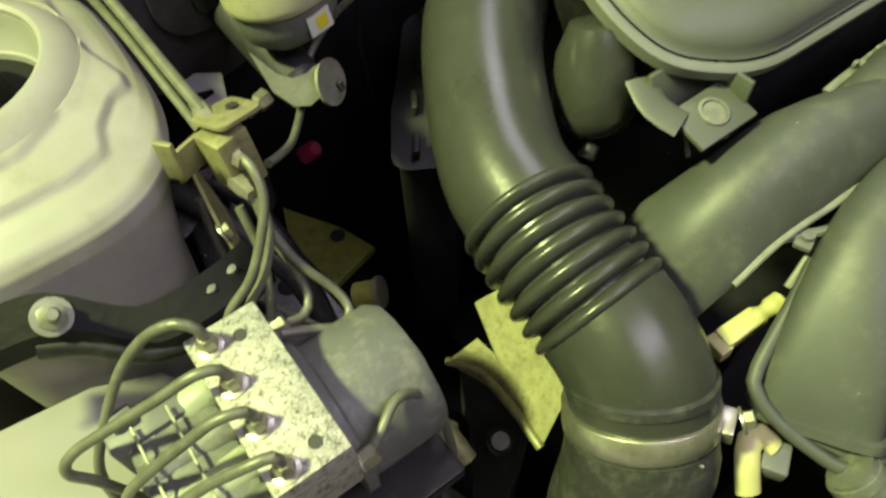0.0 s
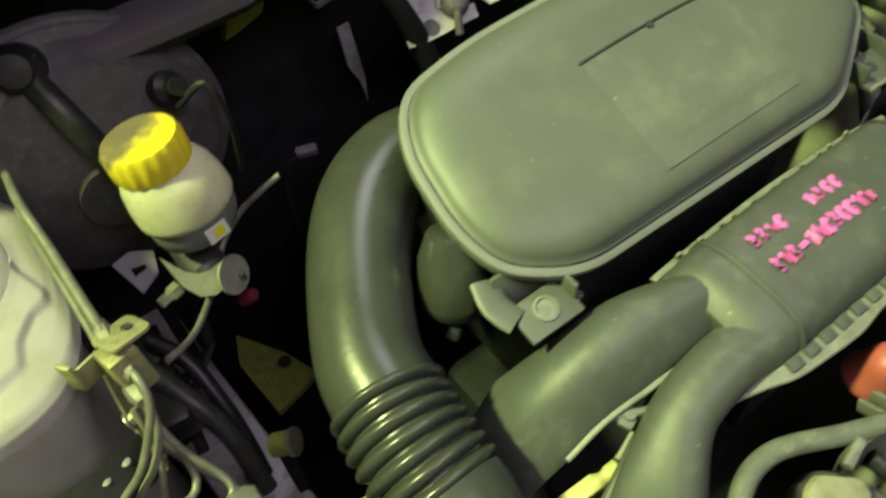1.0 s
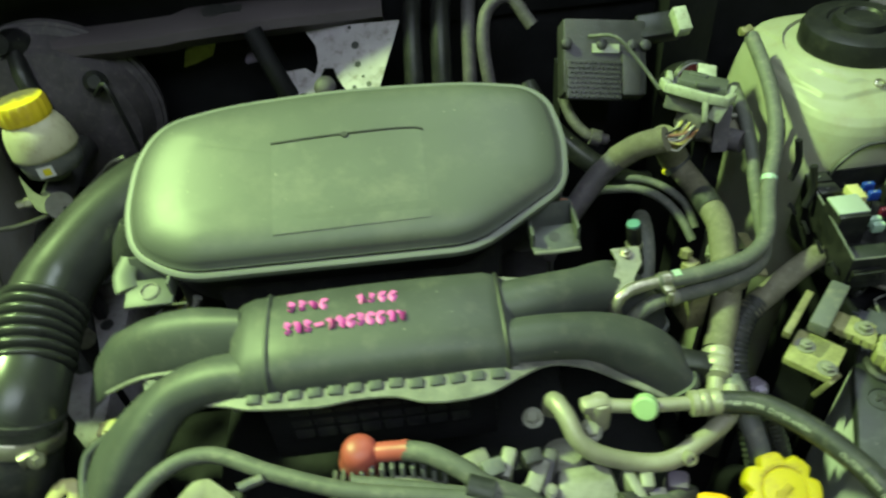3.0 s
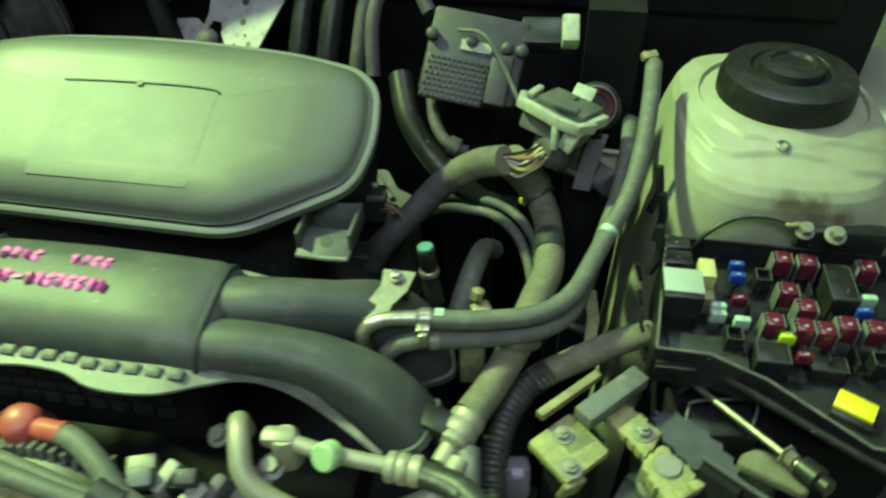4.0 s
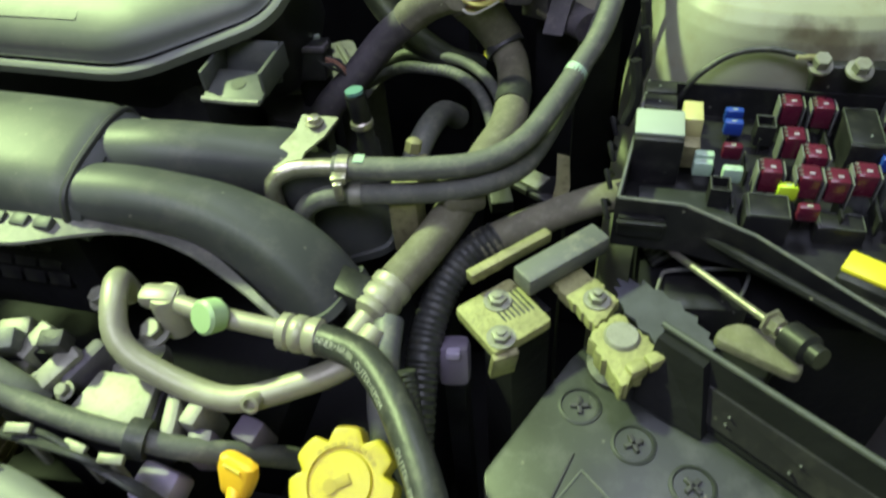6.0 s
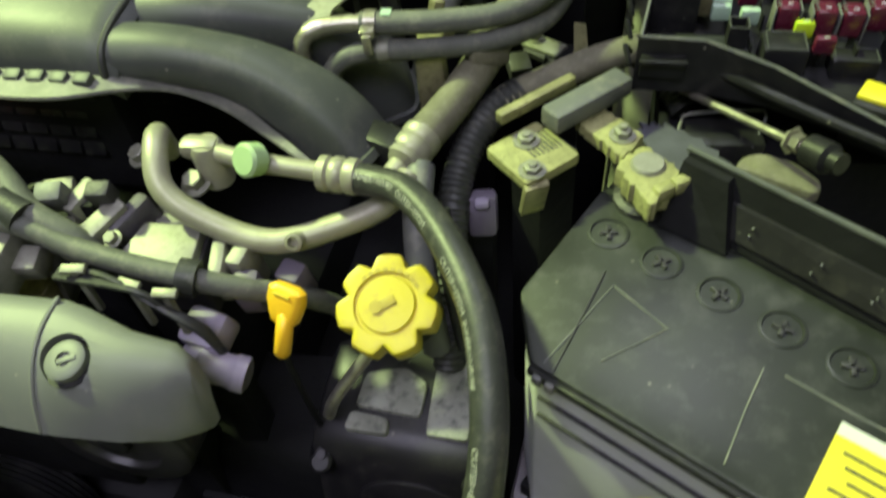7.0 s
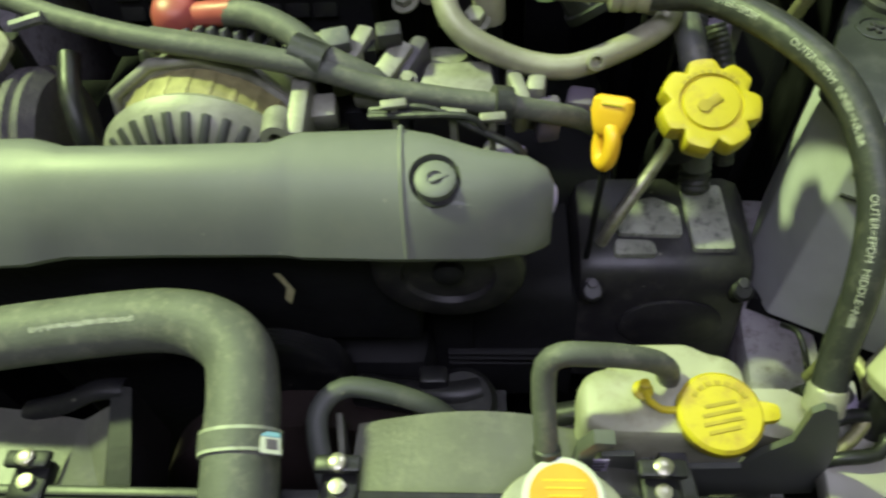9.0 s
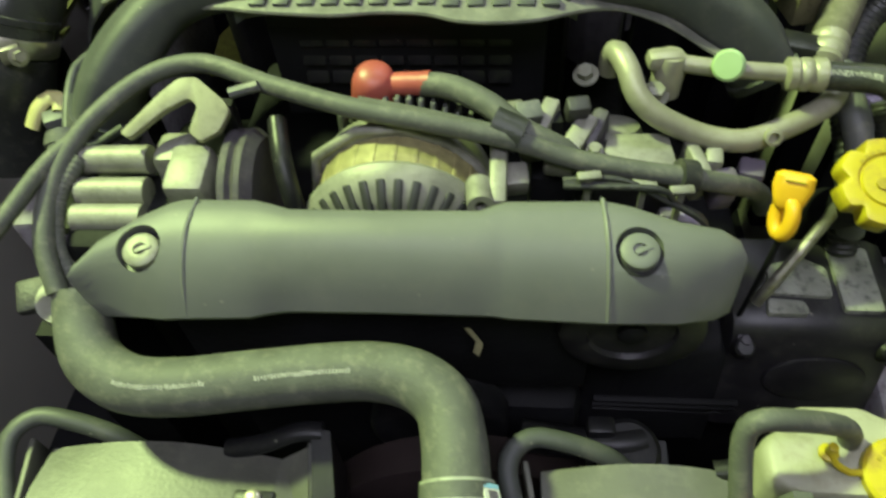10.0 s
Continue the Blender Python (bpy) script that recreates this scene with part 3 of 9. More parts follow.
# ---- air cleaner box ----
def air_cleaner():
    ob = thing("air_cleaner_box", (0.57, 0.33, 0.78), "large dusty black plastic air cleaner box with a sloping domed lid", "air cleaner")
    m = pose(0.57, 0.247, 1.05, 21, 0, 0)
    corners = [(-0.160, 0.003), (0.121, -0.002), (0.213, 0.053), (0.222, 0.105), (0.214, 0.156), (0.194, 0.176), (0.130, 0.190), (0.0, 0.199), (-0.12, 0.194), (-0.186, 0.180), (-0.210, 0.140), (-0.216, 0.075), (-0.206, 0.034)]
    line = round_outline(corners, [0.03, 0.025, 0.02, 0.03, 0.02, 0.02, 0.05, 0.08, 0.06, 0.05, 0.04, 0.03, 0.02], 5)
    levels = ((0.003, 0.0035), (0.0045, 0.0062), (0.0085, 0.0080), (0.0120, 0.0110), (0.0150, 0.0155), (0.0174, 0.0215), (0.0190, 0.0290))
    bm = B()
    rings = [[m @ Vector((p[0], p[1], w)) for p in inset_outline(line, d)] for w, d in levels]
    top = inset_outline(line, 0.029)
    rings += [[m @ Vector((p[0] * k, 0.095 + (p[1] - 0.095) * k, w)) for p in top] for k, w in ((0.95, 0.0197), (0.87, 0.0203), (0.8, 0.0205), (0.5, 0.02075), (0.2, 0.0208), (0.02, 0.0208))]
    # both ends of the lid fall away in a shallow facet
    back = m.inverted()
    for ring in rings:
        for j, q in enumerate(ring):
            q = back @ q
            q.z -= 0.11 * max(0.0, abs(q.x - 0.003) - 0.146) * min(1.0, q.z / 0.018)
            ring[j] = m @ q
    loft(bm, rings)
    lid = part("lid", bm, M_PLASTIC, ob)
    bm = B()
    out = inset_outline(line, -0.0028)
    loft(bm, [[m @ Vector((p[0], p[1], w)) for p in o] for o, w in ((line, -0.010), (out, -0.009), (out, -0.001), (line, 0.0005), (inset_outline(line, 0.003), 0.0005), (inset_outline(line, 0.003), -0.010))])
    part("rim", bm, M_COVER, ob, "grey rim of the lid")
    bm = B()
    rows = [(0.026, 0.0192), (0.028, 0.0196), (0.036, 0.0202), (0.048, 0.0207), (0.07, 0.0210), (0.10, 0.0211), (0.122, 0.0210), (0.1265, 0.0208)]
    loft(bm, [[m @ Vector(q) for q in ((-0.067, y, z - 0.004), (0.080, y, z - 0.004), (0.080, y, z), (-0.067, y, z))] for y, z in rows])
    part("panel", bm, M_PANEL, lid, "flat raised label panel of the lid")
    bm = B()
    slot = [(-0.068, 0.1262), (-0.03, 0.1278), (0.0, 0.1284), (0.045, 0.1282), (0.076, 0.1258), (0.082, 0.122)]
    tube(bm, [m @ Vector((x, y, 0.0210)) for x, y in slot], 0.0013, 8)
    lathe(bm, m @ Matrix.Translation((0.005, 0.127, 0.0205)), [(0.0032, 0), (0.0032, 0.0022), (0, 0.0022)], 14)
    part("slot", bm, M_INK, lid, "thin dark slot along the panel")
    bm = B()
    lower = [inset_outline(line, d) for d in (0.004, 0.010, 0.014)]
    loft(bm, [[m @ Vector((p[0], p[1], w)) for p in o] for o, w in zip(lower, (-0.009, -0.03, -0.10))])
    box(bm, (0.57, 0.36, 0.90), 0.30, 0.16, 0.26, 0.02)
    part("body", bm, M_BLACK, ob)
    for x, y, z, name in ((0.378, 0.250, 1.036, "foot"), (0.766, 0.262, 1.033, "foot")):
        mat = M_PLASTIC if x < 0.5 else M_MANIFOLD
        bm = B()
        box(bm, place((x, y, z), 0, 12), 0.046, 0.030, 0.004, 0.0015)
        foot = part(name, bm, mat, ob, "grey mounting foot with a round hole")
        bm = B()
        if x < 0.5:
            tube(bm, [(x - 0.022, y + 0.004, z + 0.003), (x - 0.027, y + 0.020, z + 0.007), (x - 0.022, y + 0.038, z + 0.012)], 0.011, 12, flat=0.25)
        else:
            box(bm, place((x - 0.022, y + 0.014, z + 0.006), 0, 0), 0.003, 0.046, 0.020, 0.001)
        part("gusset", bm, mat, foot)
        part("gusset", box(B(), place((x + 0.022, y + 0.016, z + 0.006), 0, 0), 0.003, 0.044, 0.020, 0.001), mat, foot)
        part("web", box(B(), place((x, y + 0.028, z + 0.004), 0, 70), 0.044, 0.03, 0.004, 0.001), mat, foot)
        bm = B()
        lathe(bm, place((x, y, z + 0.002), 0, 12), [(q, h) for q, h in (((0.0095, 0), (0.0095, 0.0015), (0.0075, 0.002), (0.0075, 0.0004), (0, 0.0004)) if x < 0.5 else ((0.0055, 0), (0.0055, 0.0006), (0, 0.0006)))], 20)
        part("grommet", bm, M_EDGE if x < 0.5 else M_INK, foot)
    # pale strip painted along the foot's front edge where light catches it
    part("pale_edge", tube(B(), [(0.744, 0.246, 1.0315), (0.766, 0.2455, 1.0310), (0.788, 0.246, 1.0315)], 0.0022, 8), M_EDGE, ob, "pale strip painting the lit edge of the foot")
    return ob


air_cleaner()


# ---- intake duct with bellows ----
def duct():
    ob = thing("intake_duct", (0.25, 0.25, 0.8), "glossy black air intake duct with ribbed bellows", "air duct")
    top = [(0.416, 0.434, 1.034), (0.380, 0.430, 1.038), (0.344, 0.412, 1.038), (0.312, 0.380, 1.034), (0.285, 0.339, 1.027), (0.267, 0.302, 1.019), (0.262, 0.274, 1.014)]
    part("upper_duct", tube(B(), top, 0.0388, 32, 0.006, radius=lambda s: 1.0 + 0.04 * math.sin(s * 6)), M_DUCT, ob)
    a, b = Vector((0.262, 0.276, 1.014)), Vector((0.258, 0.204, 0.996))
    n = 140
    bm = B()
    path = [a.lerp(b, k / n) + Vector((-0.002, 0, 0.002)) * math.sin(math.pi * k / n) for k in range(n + 1)]

    def ribs(s):
        x = (s * 7.0) % 1.0
        return 0.905 + 0.185 * max(0.0, math.sin(math.pi * min(1, x / 0.84))) ** 0.55 if x < 0.84 else 0.905
    tube(bm, path, 0.0385, 36, radius=ribs, straight=True)
    part("bellows", bm, M_DUCT, ob, "ribbed black rubber bellows")
    low = [(0.258, 0.205, 0.996), (0.257, 0.190, 0.992), (0.254, 0.172, 0.982), (0.246, 0.156, 0.962), (0.236, 0.146, 0.938), (0.226, 0.138, 0.905), (0.216, 0.130, 0.865)]
    part("lower_duct", tube(B(), low, 0.0395, 32, 0.006), M_DUCT, ob)
    bm = B()
    c, d = Vector((0.2478, 0.1600, 0.9665)), Vector((-0.30, -0.52, -0.80)).normalized()
    mm = axis_matrix(c, d)
    lathe(bm, mm, [(0.0395, -0.0074), (0.0416, -0.0072), (0.0420, -0.0066), (0.0420, 0.0066), (0.0416, 0.0072), (0.0395, 0.0074)], 48)
    clamp = part("clamp", bm, M_BAND, ob, "bright steel hose clamp band")
    bm = B()
    p = Vector((0.2740, 0.1265, 0.9735))
    box(bm, place(p, 30, -10), 0.016, 0.010, 0.012, 0.001)
    hexbolt(bm, axis_matrix(p + Vector((0.008, -0.004, 0.0)), (0.7, -0.5, 0.4)), 0.005, 0.007)
    for k in range(6):
        q = p + Vector((-0.012 - 0.0035 * k, -0.002 * k + 0.004, -0.002 + 0.0012 * k))
        box(bm, place(q, 25), 0.0014, 0.007, 0.003)
    part("clamp_screw", bm, M_STEEL, clamp)
    for d0, r in ((-0.020, 0.0408), (0.012, 0.0412)):
        part("collar", lathe(B(), axis_matrix(c + d * d0, d), [(0.039, -0.003), (r, -0.002), (r, 0.003), (0.039, 0.004)], 36), M_RUBBER_DARK, ob)
    part("cuff", tube(B(), [tuple(c + d * k) for k in (0.014, 0.022, 0.030)] + [(0.226, 0.138, 0.905), (0.216, 0.130, 0.865)], 0.0412, 32), M_RUBBER_DARK, ob, "black rubber cuff below the clamp")
    return ob


duct()

# small resonator bulb under the box
rs = thing("resonator", (0.35, 0.31, 0.99), "rounded dark plastic resonator bulb beside the air duct", "resonator")
part("bulb", lathe(B(), axis_matrix((0.346, 0.310, 1.008), (0.25, 0.35, 1)), [(0, -0.012), (0.013, -0.011), (0.022, -0.005), (0.0268, 0.006), (0.0265, 0.02), (0.025, 0.04), (0.018, 0.058), (0, 0.064)], 32), M_DUCT, rs)
part("nipple", tube(B(), [(0.338, 0.300, 0.996), (0.331, 0.297, 0.990)], 0.006, 10), M_DUCT, rs)
part("neck", tube(B(), [(0.355, 0.32, 1.02), (0.40, 0.36, 1.015)], 0.012, 12), M_DUCT, rs)


# ---- intake manifold ----
def manifold():
    ob = thing("intake_manifold", (0.585, 0.18, 0.78), "dusty black plastic intake manifold with four curved runners", "intake manifold")
    bm = B()
    xs = ((0.462, 0.84, -0.006), (0.470, 0.93, -0.002), (0.482, 1.0, 0.0), (0.53, 1.0, 0.002), (0.585, 1.0, 0.003), (0.64, 1.0, 0.002), (0.690, 1.0, 0.0), (0.702, 0.93, -0.002), (0.710, 0.84, -0.006))

    def section(x, k, dz):
        y0, y1 = 0.1285, 0.226
        cy, hw = (y0 + y1) / 2, (y1 - y0) / 2 * (0.9 + 0.1 * k)
        prof = [(-1, 1.004), (-1.0, 1.010), (-0.97, 1.018), (-0.9, 1.028), (-0.75, 1.0365), (-0.4, 1.0425), (0, 1.0455), (0.4, 1.0475), (0.75, 1.0455), (0.92, 1.039), (1.0, 1.026), (1.0, 1.004)]
        return [(x, cy + hw * u, (z - 1.0) * k + 1.0 + dz) for u, z in prof]
    loft(bm, [section(*r) for r in xs])
    pl = part("plenum", bm, M_MANIFOLD, ob)
    # the east seam is inked black for the shadow in its gap
    for x, r, mat in ((0.497, 0.0022, M_MANIFOLD), (0.7015, 0.0026, M_INK)):
        bm = B()
        pts = [(x, y, z) for _, y, z in section(x, 1.0 if x < 0.6 else 0.94, 0.0006 if x < 0.6 else -0.0028)[1:11]]
        tube(bm, pts, r, 8)
        part("seam", bm, mat, pl)
    def runner_tube(pts, r, flare):
        """A round runner that widens to a rounded square towards its foot."""
        bm = B()
        fr = frames_along(smooth_path(pts, 0.006))
        n = len(fr)
        rings = []
        for k, (q, a, b, t) in enumerate(fr):
            s = max(0.0, (k / (n - 1) - 0.35) / 0.65)
            s = s * s * (3 - 2 * s)
            e = 2 / (2.1 + 2.2 * s)
            rings.append([q + (a * math.copysign(abs(math.cos(w)) ** e, math.cos(w)) * (1 + flare * s) + b * math.copysign(abs(math.sin(w)) ** e, math.sin(w)) * (0.92 + 0.25 * s)) * r for w in (2 * math.pi * j / 32 for j in range(32))])
        q, a, b, t = fr[-1]
        rim = B()
        last = [p - q for p in rings[-1]]
        loft(rim, [[q + p * k + t * d for p in last] for k, d in ((0.98, -0.007), (1.10, -0.006), (1.10, 0.0), (0.9, 0.001))])
        part("end_rim", rim, M_MANIFOLD, ob)
        return loft(bm, rings)
    runners = {
        "front_west": [(0.480, 0.153, 1.017), (0.444, 0.154, 1.014), (0.408, 0.149, 1.003), (0.379, 0.133, 0.983), (0.357, 0.116, 0.958), (0.341, 0.102, 0.930)],
        "back_east": [(0.697, 0.193, 1.020), (0.740, 0.199, 1.019), (0.780, 0.212, 1.008), (0.815, 0.228, 0.990), (0.840, 0.238, 0.955), (0.848, 0.240, 0.92)],
        "front_east": [(0.690, 0.153, 1.017), (0.735, 0.158, 1.014), (0.780, 0.162, 1.003), (0.815, 0.161, 0.984), (0.840, 0.156, 0.962), (0.856, 0.150, 0.940)],
    }
    for key, pts in runners.items():
        r = 0.0215 if key == "front_west" else 0.0210 if "front" in key else 0.0232
        part("runner", runner_tube(pts, r, 0.62 if key == "front_west" else 0.3), M_MANIFOLD, ob)
    # welded flange along the edges, with its row of small teeth
    def flange(pts, r=0.0032):
        part("weld_flange", tube(B(), pts, r, 8, flat=0.7), M_EDGE, ob, "pale scuffed weld flange")
    edge = [(0.359, 0.124, 0.980), (0.390, 0.133, 0.992), (0.425, 0.136, 1.004), (0.455, 0.128, 1.011), (0.479, 0.1190, 1.014), (0.509, 0.1155, 1.014), (0.541, 0.1135, 1.014), (0.571, 0.1165, 1.014), (0.603, 0.1145, 1.014),
            (0.626, 0.1060, 1.014), (0.651, 0.1035, 1.014), (0.681, 0.1065, 1.014), (0.705, 0.119, 1.011), (0.725, 0.131, 1.006), (0.745, 0.138, 0.9995), (0.775, 0.137, 0.988), (0.806, 0.129, 0.972), (0.828, 0.119, 0.965), (0.842, 0.114, 0.958)]
    bm = B()
    rings = []
    for q, a, b, t in frames_along(smooth_path(edge, 0.006)):
        back = max(0.013, 0.1300 - q.y) if 0.455 < q.x < 0.71 else (0.013 - 0.10 * max(0.0, q.x - 0.745)) if q.x > 0.6 else 0.006
        rings.append([q + Vector(d) for d in ((0, 0, 0.0012), (0, back * 0.5, 0.0022), (0, back, 0.0030), (0, back, -0.0012), (0, 0, -0.0018), (0, -0.0008, -0.0004))])
    loft(bm, rings)
    part("weld_flange", bm, M_EDGE, ob, "pale scuffed weld flange")
    flange([(0.335, 0.178, 0.985), (0.370, 0.178, 1.000), (0.410, 0.174, 1.008), (0.462, 0.171, 1.012)], 0.0025)
    flange([(0.365, 0.160, 0.975), (0.40, 0.167, 0.995), (0.462, 0.169, 1.008)], 0.0025)
    # moulded shell that widens from the plenum to the back runner's foot
    bm = B()
    rings = []
    for x, yn, zn, ys, zs, top in ((0.300, 0.248, 0.940, 0.184, 0.942, 0.958), (0.314, 0.250, 0.962, 0.181, 0.964, 0.986), (0.335, 0.251, 0.987, 0.178, 0.985, 1.010), (0.371, 0.246, 1.000, 0.178, 1.000, 1.0315), (0.398, 0.244, 1.006, 0.175, 1.006, 1.0405), (0.421, 0.243, 1.010, 0.174, 1.009, 1.0430), (0.445, 0.236, 1.014, 0.172, 1.011, 1.0440), (0.470, 0.226, 1.016, 0.172, 1.012, 1.0440)):
        ring = []
        for k in range(17):
            u = k / 8 - 1
            edge = zn + (zs - zn) * (u + 1) / 2
            ring.append((x, yn + (ys - yn) * (u + 1) / 2, edge + (top - edge) * (1 - abs(u) ** 2.0)))
        rings.append(ring + [(x, ys, zs - 0.003), (x, yn, zn - 0.003)])
    loft(bm, rings)
    part("runner", bm, M_MANIFOLD, ob)
    bm = B()
    tube(bm, [(0.372, 0.252, 1.003), (0.381, 0.263, 1.004), (0.402, 0.259, 1.008), (0.398, 0.246, 1.007)], 0.0016, 8, straight=True)
    lathe(bm, axis_matrix((0.412, 0.254, 1.010), (0.4, 0.3, 0.8)), [(0.003, -0.006), (0.003, 0.004), (0.0045, 0.005), (0.0045, 0.008), (0, 0.009)], 14)
    part("lip_clip", bm, M_EDGE, ob, "small wire clip on the runner's lip")
    # rolled flange round the front runner's broad foot
    part("foot", loft(B(), [[(x, y, z - d) for x, y, z in ((0.362, 0.146, 0.972), (0.326, 0.136, 0.956), (0.319, 0.129, 0.951), (0.318, 0.115, 0.945), (0.323, 0.092, 0.939), (0.331, 0.077, 0.936), (0.348, 0.069, 0.936), (0.372, 0.080, 0.943), (0.385, 0.110, 0.962))] for d in (0.010, 0.001)]), M_MANIFOLD, ob)
    part("foot_flange", tube(B(), [(0.432, 0.183, 0.995), (0.381, 0.160, 0.985), (0.357, 0.151, 0.975), (0.322, 0.139, 0.958), (0.314, 0.131, 0.952), (0.313, 0.115, 0.945), (0.319, 0.089, 0.938), (0.327, 0.072, 0.935), (0.348, 0.064, 0.935), (0.372, 0.076, 0.943)], 0.0042, 12), M_MANIFOLD, ob, "rolled flange round the runner's foot")
    flange([(0.462, 0.2275, 1.020), (0.478, 0.2285, 1.022), (0.585, 0.2305, 1.026), (0.69, 0.2285, 1.022), (0.74, 0.226, 1.015)])
    for k in range(13):
        part("clip_tooth", box(B(), place((0.484 + 0.0172 * k, 0.1262 - (0.003 if k > 7 else 0), 1.0165), (k * 37) % 7 - 3, 16), 0.0118, 0.0085, 0.0065, 0.0012), M_MANIFOLD, ob)
    for k in range(11):
        part("clip_tooth", box(B(), (0.488 + k * 0.0195 + 0.003 * (k % 3), 0.2296, 1.027), 0.0045, 0.003, 0.005, 0.001), M_EDGE, ob)
    # strut between the runners
    bm = B()
    tube(bm, [(0.395, 0.166, 1.0), (0.375, 0.178, 0.996), (0.369, 0.186, 0.994)], 0.003, 8)
    box(bm, place((0.383, 0.171, 0.996), 20), 0.016, 0.010, 0.004, 0.001)
    lathe(bm, (0.383, 0.171, 0.998), [(0.004, 0), (0.004, 0.003), (0.002, 0.003)], 12)
    part("strut", bm, M_GREY, ob)
    # pink marker strokes stand for the handwriting: loops and bars of its size
    random.seed(4)

    def skin(x, y):
        return 1.0486 + (y - 0.1735) * 0.085 + 0.0003
    for y, h, spans in ((0.1955, 0.0046, ((0.514, 0.552), (0.576, 0.613))), (0.1735, 0.0054, ((0.512, 0.538), (0.549, 0.619)))):
        for x0, x1 in spans:
            n = max(3, round((x1 - x0) / 0.0085))
            for k in range(n):
                cx, bm = x0 + (k + 0.5) * (x1 - x0) / n, B()
                kind = random.randrange(3)
                if kind == 0:
                    pts = [(-0.0026, h), (0.0022, h * 0.8), (-0.0012, 0.0), (0.0026, -h * 0.3), (0.0, -h), (-0.0028, -h * 0.7)]
                elif kind == 1:
                    pts = [(0.0026, h * 0.6), (0.0, h), (-0.0026, 0.0), (0.0, -h), (0.0028, -h * 0.2), (-0.001, 0.0)]
                else:
                    pts = [(-0.0026, h * 0.3), (-0.0004, h), (0.0004, -h), (0.0012, 0.0), (0.0032, h * 0.5), (0.003, -h)]
                line = []
                for px, py in pts:
                    xx, yy = cx + px + random.uniform(-0.0006, 0.0006), y + py + random.uniform(-0.0008, 0.0008)
                    line.append((xx, yy, skin(xx, yy)))
                tube(bm, line, 0.0021, 8, 0.002, flat=0.18)
                part("marker_stroke", bm, M_PINK, pl, "bright pink marker stroke")
    bm = B()
    tube(bm, [(0.5395, 0.1735, skin(0, 0.1735)), (0.5475, 0.1742, skin(0, 0.1742))], 0.0021, 8, flat=0.18)
    part("marker_stroke", bm, M_PINK, pl, "bright pink marker stroke")
    return ob


manifold()

# ribbed dark intake lower half behind the alternator
man = thing("manifold_base", (0.58, 0.13, 0.90), "black ribbed lower half of the intake manifold", "manifold base")
for j in range(3):
    for k in range(8):
        part("tile", box(B(), place((0.512 + k * 0.0205, 0.140 - j * 0.001, 0.978 - 0.0165 * j), 0, 68), 0.0178, 0.0140, 0.005, 0.0012), M_BLACK, man)
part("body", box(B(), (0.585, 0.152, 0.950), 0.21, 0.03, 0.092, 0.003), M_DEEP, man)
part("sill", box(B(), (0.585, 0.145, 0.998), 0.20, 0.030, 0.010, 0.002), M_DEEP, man)


